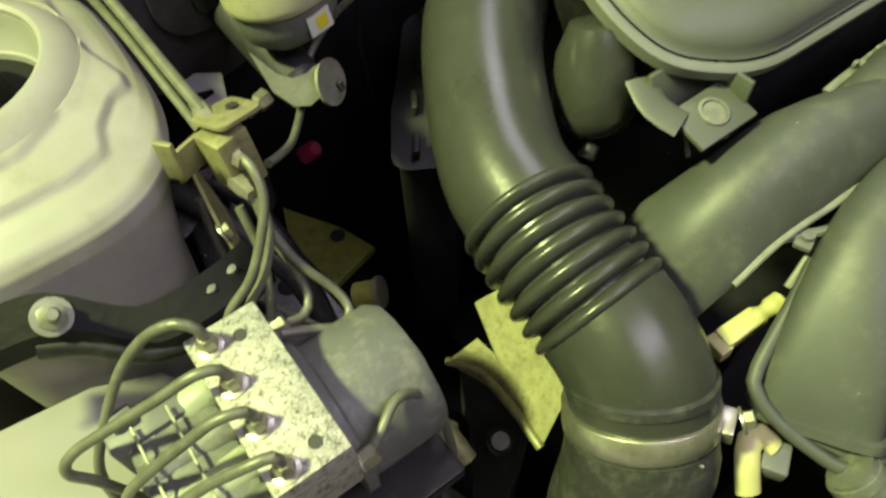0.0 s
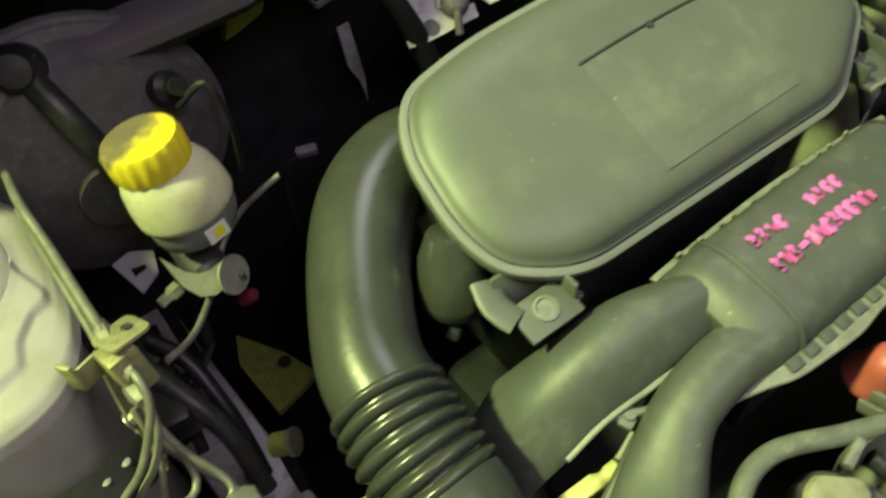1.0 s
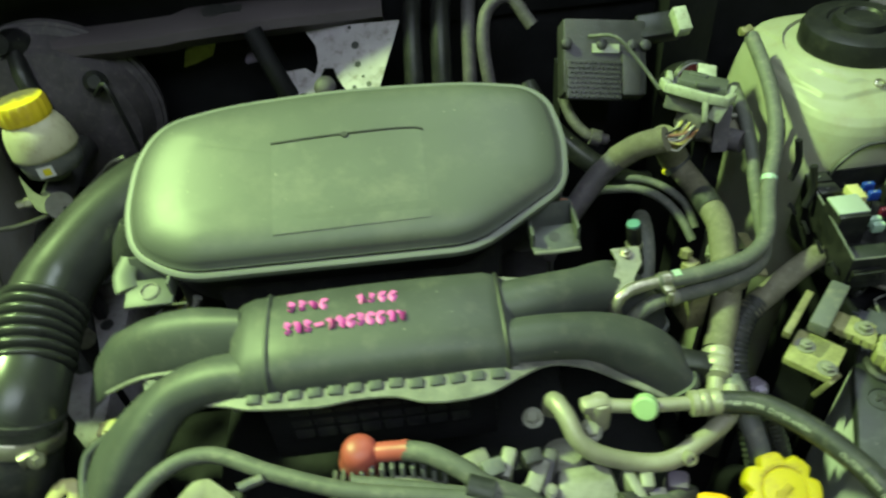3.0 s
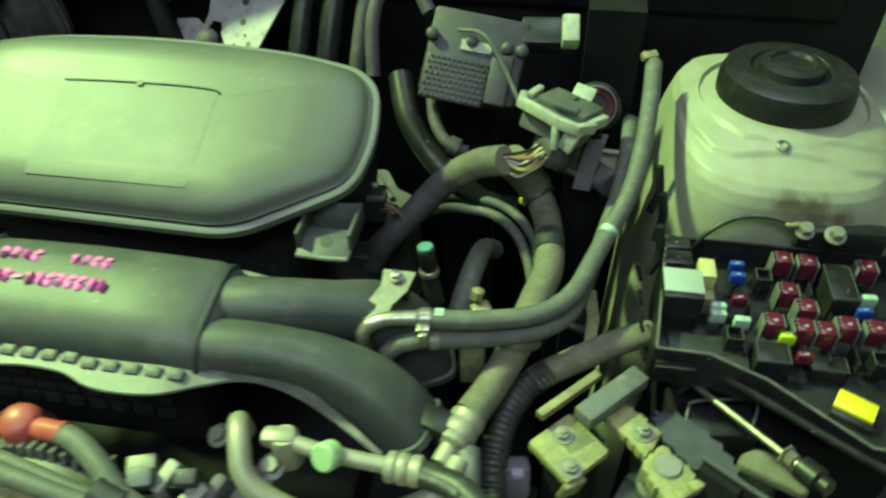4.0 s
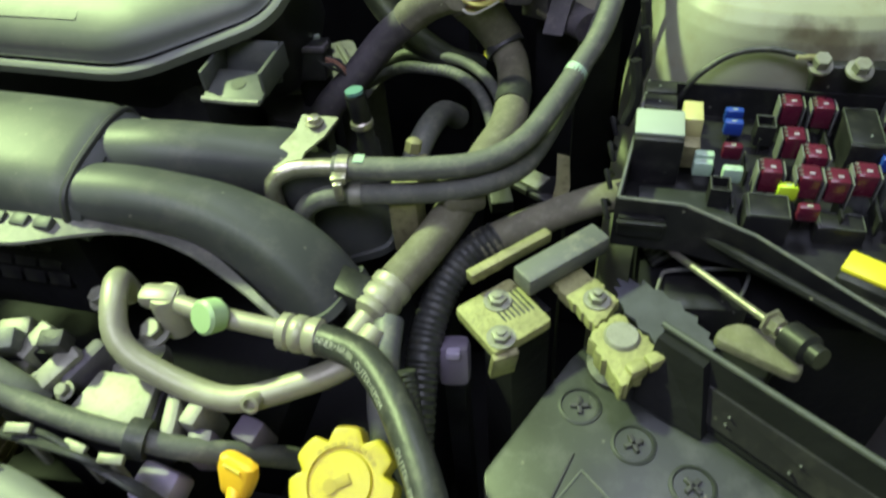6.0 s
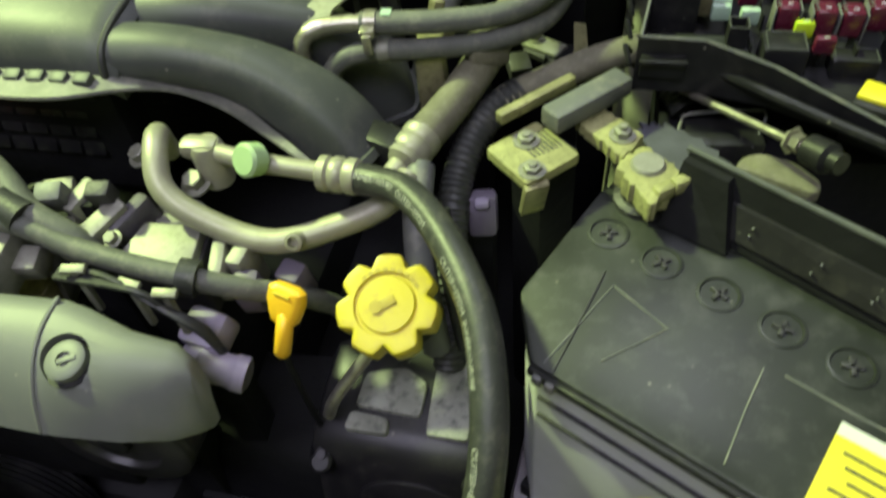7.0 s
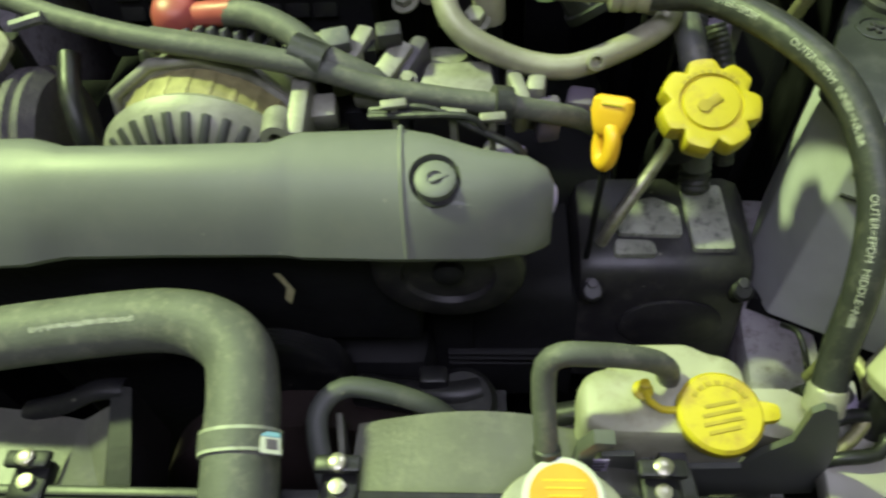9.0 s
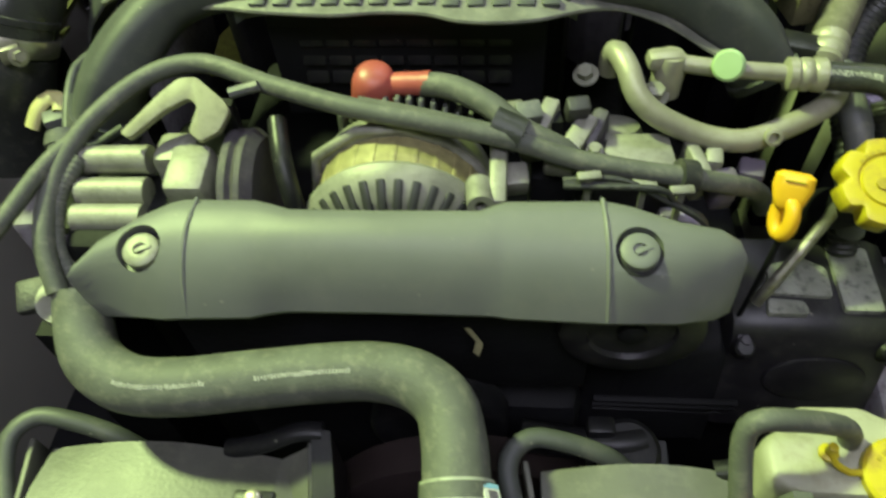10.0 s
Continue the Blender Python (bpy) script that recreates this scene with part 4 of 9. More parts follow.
# ---- belt cover ----
def belt_cover():
    ob = thing("belt_cover", (0.59, -0.045, 0.80), "grey green plastic accessory belt cover with two recessed bolts", "engine cover")
    # x, y of the back edge, y of the front edge, crown height
    rows = ((0.379, -0.058, -0.072, 0.936), (0.384, -0.052, -0.078, 0.942), (0.400, -0.036, -0.082, 0.951), (0.425, -0.020, -0.087, 0.958), (0.443, -0.011, -0.090, 0.961), (0.452, -0.0095, -0.090, 0.9625),
            (0.500, -0.0095, -0.088, 0.963), (0.512, -0.013, -0.085, 0.9635), (0.524, -0.0175, -0.083, 0.964), (0.58, -0.0175, -0.082, 0.964), (0.646, -0.0165, -0.082, 0.964), (0.658, -0.010, -0.082, 0.9635),
            (0.664, -0.0075, -0.083, 0.963), (0.724, -0.005, -0.084, 0.962), (0.740, -0.008, -0.083, 0.961), (0.770, -0.016, -0.079, 0.956), (0.796, -0.017, -0.071, 0.951), (0.807, -0.022, -0.062, 0.946), (0.811, -0.030, -0.054, 0.940))
    bm = B()
    rings = []
    for x, yb, yf, z in rows:
        yf += 0.012
        prof = [(yb + 0.001, z - 0.030), (yb, z - 0.006)]
        for k in range(11):
            w = k / 10
            y = yb - 0.002 + (yf - yb + 0.002) * w
            drop = 0.0 if w < 0.15 else 0.043 * ((w - 0.15) / 0.85) ** 2.5
            prof.append((y, z - drop - (0.003 if k == 0 else 0)))
        prof += [(yf + 0.002, z - 0.048), (yf + 0.009, z - 0.050)]
        rings.append([(x, y, zz) for y, zz in prof])
    loft(bm, rings)
    cut = B()
    for x, y, z in ((0.430, -0.047, 0.9525), (0.7435, -0.043, 0.957)):
        lathe(cut, place((x, y, z), 0, 14), [(0.0142, -0.009), (0.0160, 0.012)], 40)
    bmesh.ops.recalc_face_normals(bm, faces=bm.faces[:])
    bmesh.ops.recalc_face_normals(cut, faces=cut.faces[:])
    pair = []
    for src in (bm, cut):
        me = bpy.data.meshes.new("tmp")
        src.to_mesh(me)
        pair.append(new("tmp", me))
    mod = pair[0].modifiers.new("cut", "BOOLEAN")
    mod.object, mod.solver = pair[1], "EXACT"
    me = bpy.data.meshes.new_from_object(pair[0].evaluated_get(bpy.context.evaluated_depsgraph_get()))
    for o in pair:
        bpy.data.objects.remove(o)
    bm = B()
    bm.from_mesh(me)
    shell = part("shell", bm, M_COVER, ob)
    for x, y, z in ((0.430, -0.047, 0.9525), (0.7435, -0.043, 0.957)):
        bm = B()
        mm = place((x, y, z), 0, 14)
        # floor painted black for the shadow inside the recess
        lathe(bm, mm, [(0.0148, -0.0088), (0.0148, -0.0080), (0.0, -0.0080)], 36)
        part("recess", bm, M_BLACK, shell, "recess floor coloured black for the shade in it")
        bm = B()
        lathe(bm, mm, [(0.0118, -0.008), (0.0118, -0.0025), (0.0100, -0.0012), (0.0045, -0.0012), (0.0045, -0.003), (0, -0.003)], 30)
        box(bm, mm @ place((0.002, 0, -0.0010), 25), 0.011, 0.0028, 0.0012, 0.0004)
        part("bolt", bm, M_COVER if x > 0.6 else M_ALU, shell)
    for x, yb, z in ((0.462, -0.011, 0.9635), (0.7225, -0.006, 0.963)):
        pts = [(x + (0.004 if x > 0.6 else -0.002) * w, yb - 0.002 - 0.063 * w, z - 0.0010 - (0.0 if w < 0.15 else 0.043 * ((w - 0.15) / 0.85) ** 2.5)) for w in (k / 8 for k in range(9))]
        part("seam", tube(B(), pts, 0.0016, 8), M_COVER, shell)
    return ob


belt_cover()


# black panel added to keep the gap under the cover dark
bp = thing("belt_filler", (0.58, -0.04, 0.70), "black panel added to fill the dark gap, and belt pulley, under the belt cover", "backplate")
part("plate", box(B(), (0.575, -0.035, 0.850), 0.30, 0.030, 0.120, 0.004), M_DEEP, bp)
part("foot", box(B(), (0.575, -0.020, 0.64), 0.12, 0.05, 0.44), M_DEEP, bp)
pm = axis_matrix((0.612, -0.050, 0.752), (0, -1, 0.1))
grooves = [(0.050, -0.004)]
for k in range(6):
    grooves += [(0.056, 0.004 * k), (0.0535, 0.004 * k + 0.002)]
part("pulley", lathe(B(), pm, [(0.02, -0.004)] + grooves + [(0.050, 0.024), (0.02, 0.020), (0, 0.020)], 48), M_BLACK, bp, "grooved black crank pulley")
part("bracket", loft(B(), [[Vector(q) + Vector((0, 0, d)) for q in ((0.636, -0.054, 0.880), (0.640, -0.054, 0.880), (0.649, -0.061, 0.872), (0.646, -0.066, 0.864), (0.642, -0.064, 0.866), (0.644, -0.060, 0.873))] for d in (-0.002, 0)]), M_ZINC, bp, "small yellow zinc bracket")


# ---- alternator ----
def alternator():
    ob = thing("alternator", (0.593, 0.040, 0.80), "aluminium alternator with copper coloured windings behind slotted housing", "alternator")
    ax = axis_matrix((0.587, 0.040, 0.900), (0, -1, 0)) @ Matrix.Diagonal((1.12, 1.12, 1.1, 1))
    bm = B()
    lathe(bm, ax, [(0.045, 0.018), (0.060, 0.019), (0.063, 0.024), (0.061, 0.032), (0.050, 0.042), (0.03, 0.046), (0, 0.046)], 44)
    part("front_housing", bm, M_ALU, ob)
    bm = B()
    for k in range(34):
        w = 2 * math.pi * k / 34
        m = ax @ Matrix.Rotation(w, 4, "Z") @ Matrix.Translation((0.0515, 0, 0.0385)) @ Matrix.Rotation(radians(44), 4, "Y")
        box(bm, m, 0.0190, 0.0056, 0.006, 0.0015)
    part("vent_slot", bm, M_INK, ob, "black slots in the housing")
    part("winding", lathe(B(), ax, [(0.052, -0.004), (0.0585, -0.004), (0.0585, 0.019), (0.052, 0.019)], 60), M_COPPER, ob, "yellow brown stator stack")
    bm = B()
    for k in range(28):
        w = 2 * math.pi * k / 28
        box(bm, ax @ Matrix.Rotation(w, 4, "Z") @ Matrix.Translation((0.0586, 0, 0.0075)), 0.0008, 0.0034, 0.022, 0.0003)
    part("lamination", bm, M_COPPER, ob)["kind"] = "stuff"
    bm = B()
    lathe(bm, ax, [(0.045, -0.032), (0.058, -0.028), (0.063, -0.012), (0.0625, -0.004), (0.052, -0.003)], 44)
    part("rear_housing", bm, M_ALU, ob)
    part("rear_frame", tube(B(), [(0.524, 0.044, 0.922), (0.527, 0.046, 0.944), (0.559, 0.047, 0.967), (0.591, 0.047, 0.970), (0.622, 0.046, 0.957), (0.652, 0.043, 0.924)], 0.0042, 10, straight=True), M_ALU, ob, "pale angular frame edge")
    for k in range(12):
        x = 0.542 + k * 0.0085
        z = 0.900 + math.sqrt(max(0, 0.071 ** 2 - (x - 0.587) ** 2))
        part("fin", box(B(), place((x, 0.079, z - 0.005), 0, -20), 0.0035, 0.020, 0.012, 0.001), M_GREY, ob)
    bm = B()
    box(bm, place((0.657, 0.022, 0.945), 0, 10), 0.012, 0.05, 0.03, 0.003)
    lathe(bm, axis_matrix((0.645, 0.004, 0.952), (0.1, -1, 0.1)), [(0.009, -0.01), (0.009, 0.012), (0.004, 0.012), (0.004, 0.0)], 16)
    part("lug", bm, M_ALU, ob)
    return ob


alternator()

# red terminal boot and its cable
boot = thing("terminal_boot", (0.566, 0.093, 0.955), "red rubber boot over the alternator terminal", "terminal boot")
bm = B()
lathe(bm, axis_matrix((0.566, 0.093, 0.966), (0.1, -0.25, 1)), [(0.0190, -0.020), (0.0195, -0.014), (0.0178, -0.010), (0.0168, 0.004), (0.0160, 0.010), (0.0135, 0.0165), (0.0090, 0.0200), (0, 0.0212)], 28)
part("dome", bm, M_RED, boot)
part("sleeve", tube(B(), [(0.570, 0.092, 0.968), (0.585, 0.089, 0.974), (0.608, 0.086, 0.977)], 0.0085, 18, radius=lambda s: 1.0 + (0.1 if s > 0.85 else 0)), M_RED, boot)


def hose(name, pts, r, mat, label, category="hose", seg=16, ribbed=0, group=""):
    bm = B()
    corrugated(bm, pts, r, ribbed, 0.09, seg) if ribbed else tube(bm, pts, r, seg)
    return solo(name, bm, mat, label, category, group)


hose("alternator_cable", [(0.602, 0.087, 0.976), (0.624, 0.079, 0.979), (0.650, 0.063, 0.977), (0.671, 0.048, 0.969), (0.700, 0.041, 0.956), (0.708, 0.040, 0.945)], 0.0088, M_RUBBER, "thick grey cable from the red alternator terminal", "cable")
harness = thing("front_harness", (0.60, 0.05, 0.94), "dusty grey wiring harness running over the alternator", "wiring harness")
part("loom", tube(B(), [(0.362, -0.058, 0.915), (0.350, -0.03, 0.935), (0.347, 0.008, 0.950), (0.364, 0.049, 0.968), (0.398, 0.090, 0.979), (0.440, 0.100, 0.984), (0.497, 0.075, 0.984), (0.557, 0.052, 0.984), (0.607, 0.043, 0.980), (0.652, 0.038, 0.973), (0.678, 0.037, 0.965), (0.705, 0.033, 0.957), (0.746, 0.029, 0.951), (0.780, 0.029, 0.945), (0.809, 0.033, 0.935), (0.832, 0.043, 0.920), (0.848, 0.055, 0.90), (0.86, 0.07, 0.87)], 0.0072, 14), M_RUBBER, harness)
part("branch", tube(B(), [(0.315, -0.062, 0.945), (0.331, -0.028, 0.955), (0.343, 0.018, 0.960), (0.364, 0.049, 0.966)], 0.0062, 12), M_RUBBER, harness)
part("branch", tube(B(), [(0.560, 0.062, 0.978), (0.60, 0.054, 0.976), (0.64, 0.046, 0.972), (0.668, 0.042, 0.967)], 0.006, 12), M_RUBBER, harness)
part("tape", tube(B(), [(0.652, 0.048, 0.974), (0.672, 0.042, 0.968)], 0.0125, 14), M_RUBBER_DARK, harness, "black tape binding")
part("clip_ring", tube(B(), [(0.776, 0.0285, 0.946), (0.787, 0.030, 0.943)], 0.012, 14), M_RUBBER_DARK, harness)
hose("corrugated_sleeve", [(0.375, -0.055, 0.900), (0.355, -0.03, 0.925), (0.351, 0.004, 0.944), (0.362, 0.030, 0.956)], 0.0062, M_RUBBER, "grey corrugated wiring sleeve", "cable sleeve", 14, 0.004)


# ---- brake side of the bay ----
def abs_unit():
    ob = thing("abs_unit", (0.09, 0.255, 0.90), "brake hydraulic unit with a speckled aluminium block and a grey motor", "hydraulic unit")
    block = part("valve_block", box(B(), (0.0885, 0.255, 1.017), 0.038, 0.091, 0.046, 0.0012), M_BLOCK, ob, "speckled corroded aluminium block")
    for x, y in ((0.0935, 0.287), (0.0955, 0.2205)):
        part("bore", lathe(B(), (x, y, 1.0398), [(0.0032, 0), (0.0032, 0.0009), (0, 0.0009)], 18), M_INK, block, "dark bolt hole")
    for k in range(4):
        y = 0.290 - 0.0242 * k
        bm = B()
        lathe(bm, (0.0795, y, 1.039), [(0.0068, 0), (0.0068, 0.0016), (0.0048, 0.0022)], 18)
        lathe(bm, (0.0795, y, 1.040), [(0.0048, 0), (0.0048, 0.008), (0.0035, 0.0095)], 6)
        part("fitting", bm, M_STEEL, block)
    # solenoid housing
    bm = B()
    box(bm, (0.045, 0.253, 0.985), 0.046, 0.085, 0.052, 0.004)
    house = part("solenoid_housing", bm, M_GREY, ob)
    for k in range(4):
        bm = B()
        y = 0.222 + k * 0.022
        lathe(bm, axis_matrix((0.07, y, 1.008), (-1, 0, -0.1)), [(0.009, 0), (0.0095, 0.002), (0.0095, 0.014), (0.0085, 0.016), (0.0085, 0.032), (0.0095, 0.034), (0.0095, 0.046), (0.006, 0.049), (0, 0.049)], 22)
        part("solenoid", bm, M_LEVER if k % 2 else M_GREY, house)
    for x in (0.030, 0.048):
        part("strap", box(B(), place((x, 0.253, 1.0185), 0), 0.0012, 0.07, 0.002), M_STEEL, house, "thin bright strap")
    bm = B()
    box(bm, place((0.036, 0.292, 0.998), 0), 0.04, 0.02, 0.034, 0.003)
    box(bm, place((0.028, 0.296, 1.012), 0), 0.012, 0.012, 0.014, 0.002)
    part("connector", bm, M_GREY, ob)
    # pump motor
    bm = B()
    lathe(bm, axis_matrix((0.1075, 0.257, 0.972), (1, 0, 0)), [(0.046, 0), (0.046, 0.006), (0.041, 0.008), (0.041, 0.050), (0.037, 0.056), (0.018, 0.058), (0.012, 0.062), (0, 0.062)], 44)
    part("motor", bm, M_GREY, ob, "grey painted pump motor")
    for y, z in ((0.300, 1.004), (0.214, 1.003)):
        bm = B()
        hexbolt(bm, axis_matrix((0.108, y, z), (1, 0, 0.2)), 0.0055, 0.010, 1.2)
        part("bolt", bm, M_STEEL, ob)
    bm = B()
    box(bm, (0.10, 0.255, 0.925), 0.12, 0.11, 0.012, 0.002)
    box(bm, (0.13, 0.255, 0.70), 0.06, 0.05, 0.45, 0.003)
    part("bracket", bm, M_BLACK, ob)
    return ob


abs_unit()

LINES = [
    ("brake line over the solenoids", [(0.0795, 0.290, 1.048), (0.079, 0.291, 1.056), (0.072, 0.298, 1.059), (0.058, 0.305, 1.052), (0.040, 0.307, 1.036), (0.021, 0.300, 1.016), (0.004, 0.292, 0.99), (0.0, 0.28, 0.95)]),
    ("brake line over the solenoids", [(0.0795, 0.2658, 1.048), (0.078, 0.267, 1.056), (0.068, 0.270, 1.058), (0.050, 0.275, 1.049), (0.025, 0.283, 1.036), (0.005, 0.288, 1.026), (-0.003, 0.288, 1.014), (0.004, 0.284, 0.998), (0.012, 0.28, 0.96)]),
    ("brake line over the solenoids", [(0.0795, 0.2416, 1.048), (0.078, 0.243, 1.056), (0.066, 0.247, 1.056), (0.050, 0.251, 1.046), (0.030, 0.257, 1.030), (0.015, 0.262, 1.012), (0.008, 0.265, 0.985), (0.008, 0.265, 0.95)]),
    ("brake line over the solenoids", [(0.0795, 0.2174, 1.048), (0.078, 0.219, 1.056), (0.066, 0.223, 1.054), (0.050, 0.230, 1.044), (0.034, 0.238, 1.026), (0.022, 0.246, 1.000), (0.015, 0.25, 0.95)]),
    ("brake line from the junction block", [(0.138, 0.364, 1.070), (0.141, 0.350, 1.070), (0.139, 0.338, 1.060), (0.128, 0.327, 1.046), (0.113, 0.319, 1.030), (0.097, 0.317, 1.018), (0.08, 0.315, 1.00)]),
    ("brake line from the junction block", [(0.134, 0.354, 1.058), (0.137, 0.343, 1.053), (0.133, 0.331, 1.038), (0.120, 0.322, 1.022), (0.105, 0.318, 1.010), (0.09, 0.316, 0.99)]),
    ("brake line into the hydraulic unit", [(0.136, 0.345, 1.050), (0.135, 0.335, 1.036), (0.140, 0.320, 1.018), (0.150, 0.305, 1.000), (0.151, 0.294, 0.992), (0.142, 0.288, 0.993), (0.128, 0.291, 1.000), (0.112, 0.296, 1.006)]),
    ("brake line into the hydraulic unit", [(0.133, 0.340, 1.036), (0.137, 0.325, 1.014), (0.136, 0.311, 1.000), (0.128, 0.303, 0.998), (0.115, 0.302, 1.004), (0.108, 0.304, 1.006)]),
    ("brake line round the pump motor", [(0.112, 0.214, 1.002), (0.124, 0.219, 1.008), (0.138, 0.227, 1.010), (0.150, 0.228, 1.000), (0.160, 0.222, 0.97), (0.162, 0.215, 0.92)]),
    ("brake pipe from the junction block towards the bulkhead", [(0.137, 0.388, 1.080), (0.135, 0.423, 1.084), (0.133, 0.470, 1.089), (0.130, 0.515, 1.096), (0.13, 0.56, 1.09)]),
    ("brake pipe from the junction block towards the bulkhead", [(0.131, 0.384, 1.074), (0.130, 0.420, 1.077), (0.128, 0.470, 1.082), (0.125, 0.53, 1.08)]),
    ("brake line down the tower's side", [(0.120, 0.44, 0.97), (0.116, 0.425, 0.93), (0.118, 0.408, 0.90), (0.132, 0.376, 0.895), (0.151, 0.338, 0.89), (0.158, 0.30, 0.86)]),
    ("brake line down the tower's side", [(0.128, 0.352, 1.045), (0.126, 0.335, 1.02), (0.118, 0.322, 1.00), (0.108, 0.312, 0.98), (0.10, 0.31, 0.95)]),
    ("brake pipe from the master cylinder", [(0.300, 0.482, 1.038), (0.282, 0.482, 1.032), (0.262, 0.490, 1.014), (0.240, 0.486, 0.998), (0.224, 0.470, 0.992), (0.205, 0.440, 0.998), (0.184, 0.409, 1.010), (0.168, 0.390, 1.024), (0.158, 0.383, 1.030)]),
]
for text, pts in LINES:
    solo("brake_line", tube(B(), pts, 0.0027 if "bulkhead" not in text or pts[0][0] < 0.135 else 0.0034, 10, 0.004), M_LINE, "thin coated steel " + text, "brake line", "brake lines")

jb = thing("junction_block", (0.14, 0.372, 1.04), "zinc plated brake junction block on a bracket with a round hole", "brake fitting")
plate = round_outline([(-0.014, -0.013), (0.015, -0.013), (0.015, 0.013), (-0.014, 0.013)], 0.006, 4)
part("plate", prism(B(), plate, place((0.145, 0.379, 1.081), 20, -14, 12), -0.0012, 0.0012, 0.0004), M_ZINC, jb)
part("bore", lathe(B(), place((0.150, 0.381, 1.0822), 20, -14, 12), [(0.0034, 0), (0.0034, 0.0006), (0, 0.0006)], 18), M_INK, jb, "dark round hole")
bm = B()
box(bm, place((0.138, 0.370, 1.062), 15, -10), 0.020, 0.022, 0.034, 0.002)
box(bm, place((0.119, 0.378, 1.066), 20), 0.020, 0.0025, 0.020, 0.0006)
box(bm, place((0.110, 0.374, 1.074), 40), 0.003, 0.010, 0.026, 0.0006)
part("body", bm, M_ZINC, jb)
bm = B()
loft(bm, [[Vector(p) + Vector((d, 0, 0)) for p in ((0.119, 0.402, 1.040), (0.122, 0.428, 1.030), (0.126, 0.400, 0.995), (0.122, 0.368, 0.965), (0.118, 0.350, 0.965), (0.116, 0.375, 1.010))] for d in (0, 0.002)])
part("stay", bm, M_ZINC, jb)
for p, a in (((0.138, 0.366, 1.068), (0.1, -1, 0.15)), ((0.134, 0.356, 1.056), (0.1, -1, 0.1)), ((0.137, 0.386, 1.078), (0, 1, 0.1))):
    bm = B()
    lathe(bm, axis_matrix(p, a), [(0.0055, -0.004), (0.0055, 0.006), (0.0045, 0.008), (0.0038, 0.013)], 6)
    part("nut", bm, M_STEEL, jb)

res = thing("brake_fluid_reservoir", (0.212, 0.478, 1.0), "milky brake fluid reservoir with a worn yellow screw cap", "reservoir")
tilt = place((0.222, 0.473, 1.045), 0, -6, -4) @ Matrix.Diagonal((0.91, 0.91, 1, 1))
def tank_rings(rows):
    """Round rings whose centres lean away from under the cap."""
    return [[tilt @ Vector((dx + r * math.cos(w), dy + r * math.sin(w), z)) for w in (2 * math.pi * k / 40 for k in range(40))] for z, r, dx, dy in rows]


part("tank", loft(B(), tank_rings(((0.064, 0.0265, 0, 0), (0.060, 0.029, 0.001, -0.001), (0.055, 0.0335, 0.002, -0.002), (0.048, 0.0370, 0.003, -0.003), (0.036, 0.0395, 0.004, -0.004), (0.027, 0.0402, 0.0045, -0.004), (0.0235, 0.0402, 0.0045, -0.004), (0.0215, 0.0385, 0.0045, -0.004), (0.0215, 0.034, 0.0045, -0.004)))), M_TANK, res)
part("lower_tank", loft(B(), tank_rings(((0.0225, 0.0372, 0.0045, -0.004), (0.010, 0.0368, 0.0045, -0.004), (0.000, 0.0345, 0.004, -0.003), (-0.004, 0.030, 0.003, -0.002), (-0.006, 0.018, 0, 0), (-0.014, 0.016, 0, 0)))), M_GREY, res, "grey lower half of the tank")
bm = B()
lathe(bm, tilt, [(0.0300, 0.061), (0.0315, 0.063), (0.0315, 0.080), (0.029, 0.0835), (0.0, 0.085)], 72)
for v in bm.verts:
    q = tilt.inverted() @ v.co
    if 0.0625 < q.z < 0.0805:
        v.co = tilt @ Vector((q.x * 0.955, q.y * 0.955, q.z)) if round(math.atan2(q.y, q.x) / (2 * math.pi / 72)) % 4 < 2 else v.co
part("cap", bm, M_CAPYELLOW, res, "yellow screw cap with brown stains")
face = tilt @ place((0.0115, -0.0405, 0.010), 10, -3)
lab = part("sticker", box(B(), face, 0.019, 0.0012, 0.013), M_WHITE, res, "white and yellow warning sticker")
part("print", box(B(), face @ Matrix.Translation((0.0015, -0.0006, 0)), 0.009, 0.0010, 0.008), M_LABEL, lab)
mc = thing("master_cylinder", (0.21, 0.50, 0.96), "zinc plated brake master cylinder below the reservoir", "brake cylinder")
bm = B()
lathe(bm, axis_matrix((0.215, 0.56, 1.010), (0, -1, 0)), [(0.02, 0), (0.017, 0.01), (0.017, 0.09), (0.0165, 0.112), (0.012, 0.116), (0, 0.116)], 26)
part("bore_body", bm, M_CAST, mc)
bm = B()
loft(bm, [[q + Vector((0.0, -0.003, 0.004)) * d for q in (Vector((0.1885, 0.456, 1.046)), Vector((0.199, 0.448, 1.028)), Vector((0.207, 0.445, 1.022)), Vector((0.216, 0.441, 1.024)), Vector((0.222, 0.438, 1.030)), Vector((0.220, 0.428, 1.014)), Vector((0.210, 0.432, 1.006)), Vector((0.200, 0.436, 1.008)), Vector((0.192, 0.444, 1.020)))] for d in (0, 0.4)])
part("saddle", bm, M_DULLZINC, mc, "pale folded saddle bracket")
ear = part("end_plate", lathe(B(), axis_matrix((0.228, 0.433, 1.016), (0.55, -0.75, 0.35)), [(0, -0.0012), (0.0155, -0.0012), (0.0155, 0.0012), (0, 0.0012)], 30), M_DULLZINC, mc)
part("slot", box(B(), axis_matrix((0.2335, 0.4305, 1.0115), (0.55, -0.75, 0.35)), 0.0035, 0.0060, 0.0034), M_INK, ear)
bm = B()
lathe(bm, axis_matrix((0.190, 0.452, 1.012), (-1, -0.3, 0.0)), [(0.0065, 0), (0.0065, 0.008), (0.0045, 0.010), (0.0045, 0.018)], 6)
part("nut", bm, M_STEEL, mc)
bm = B()
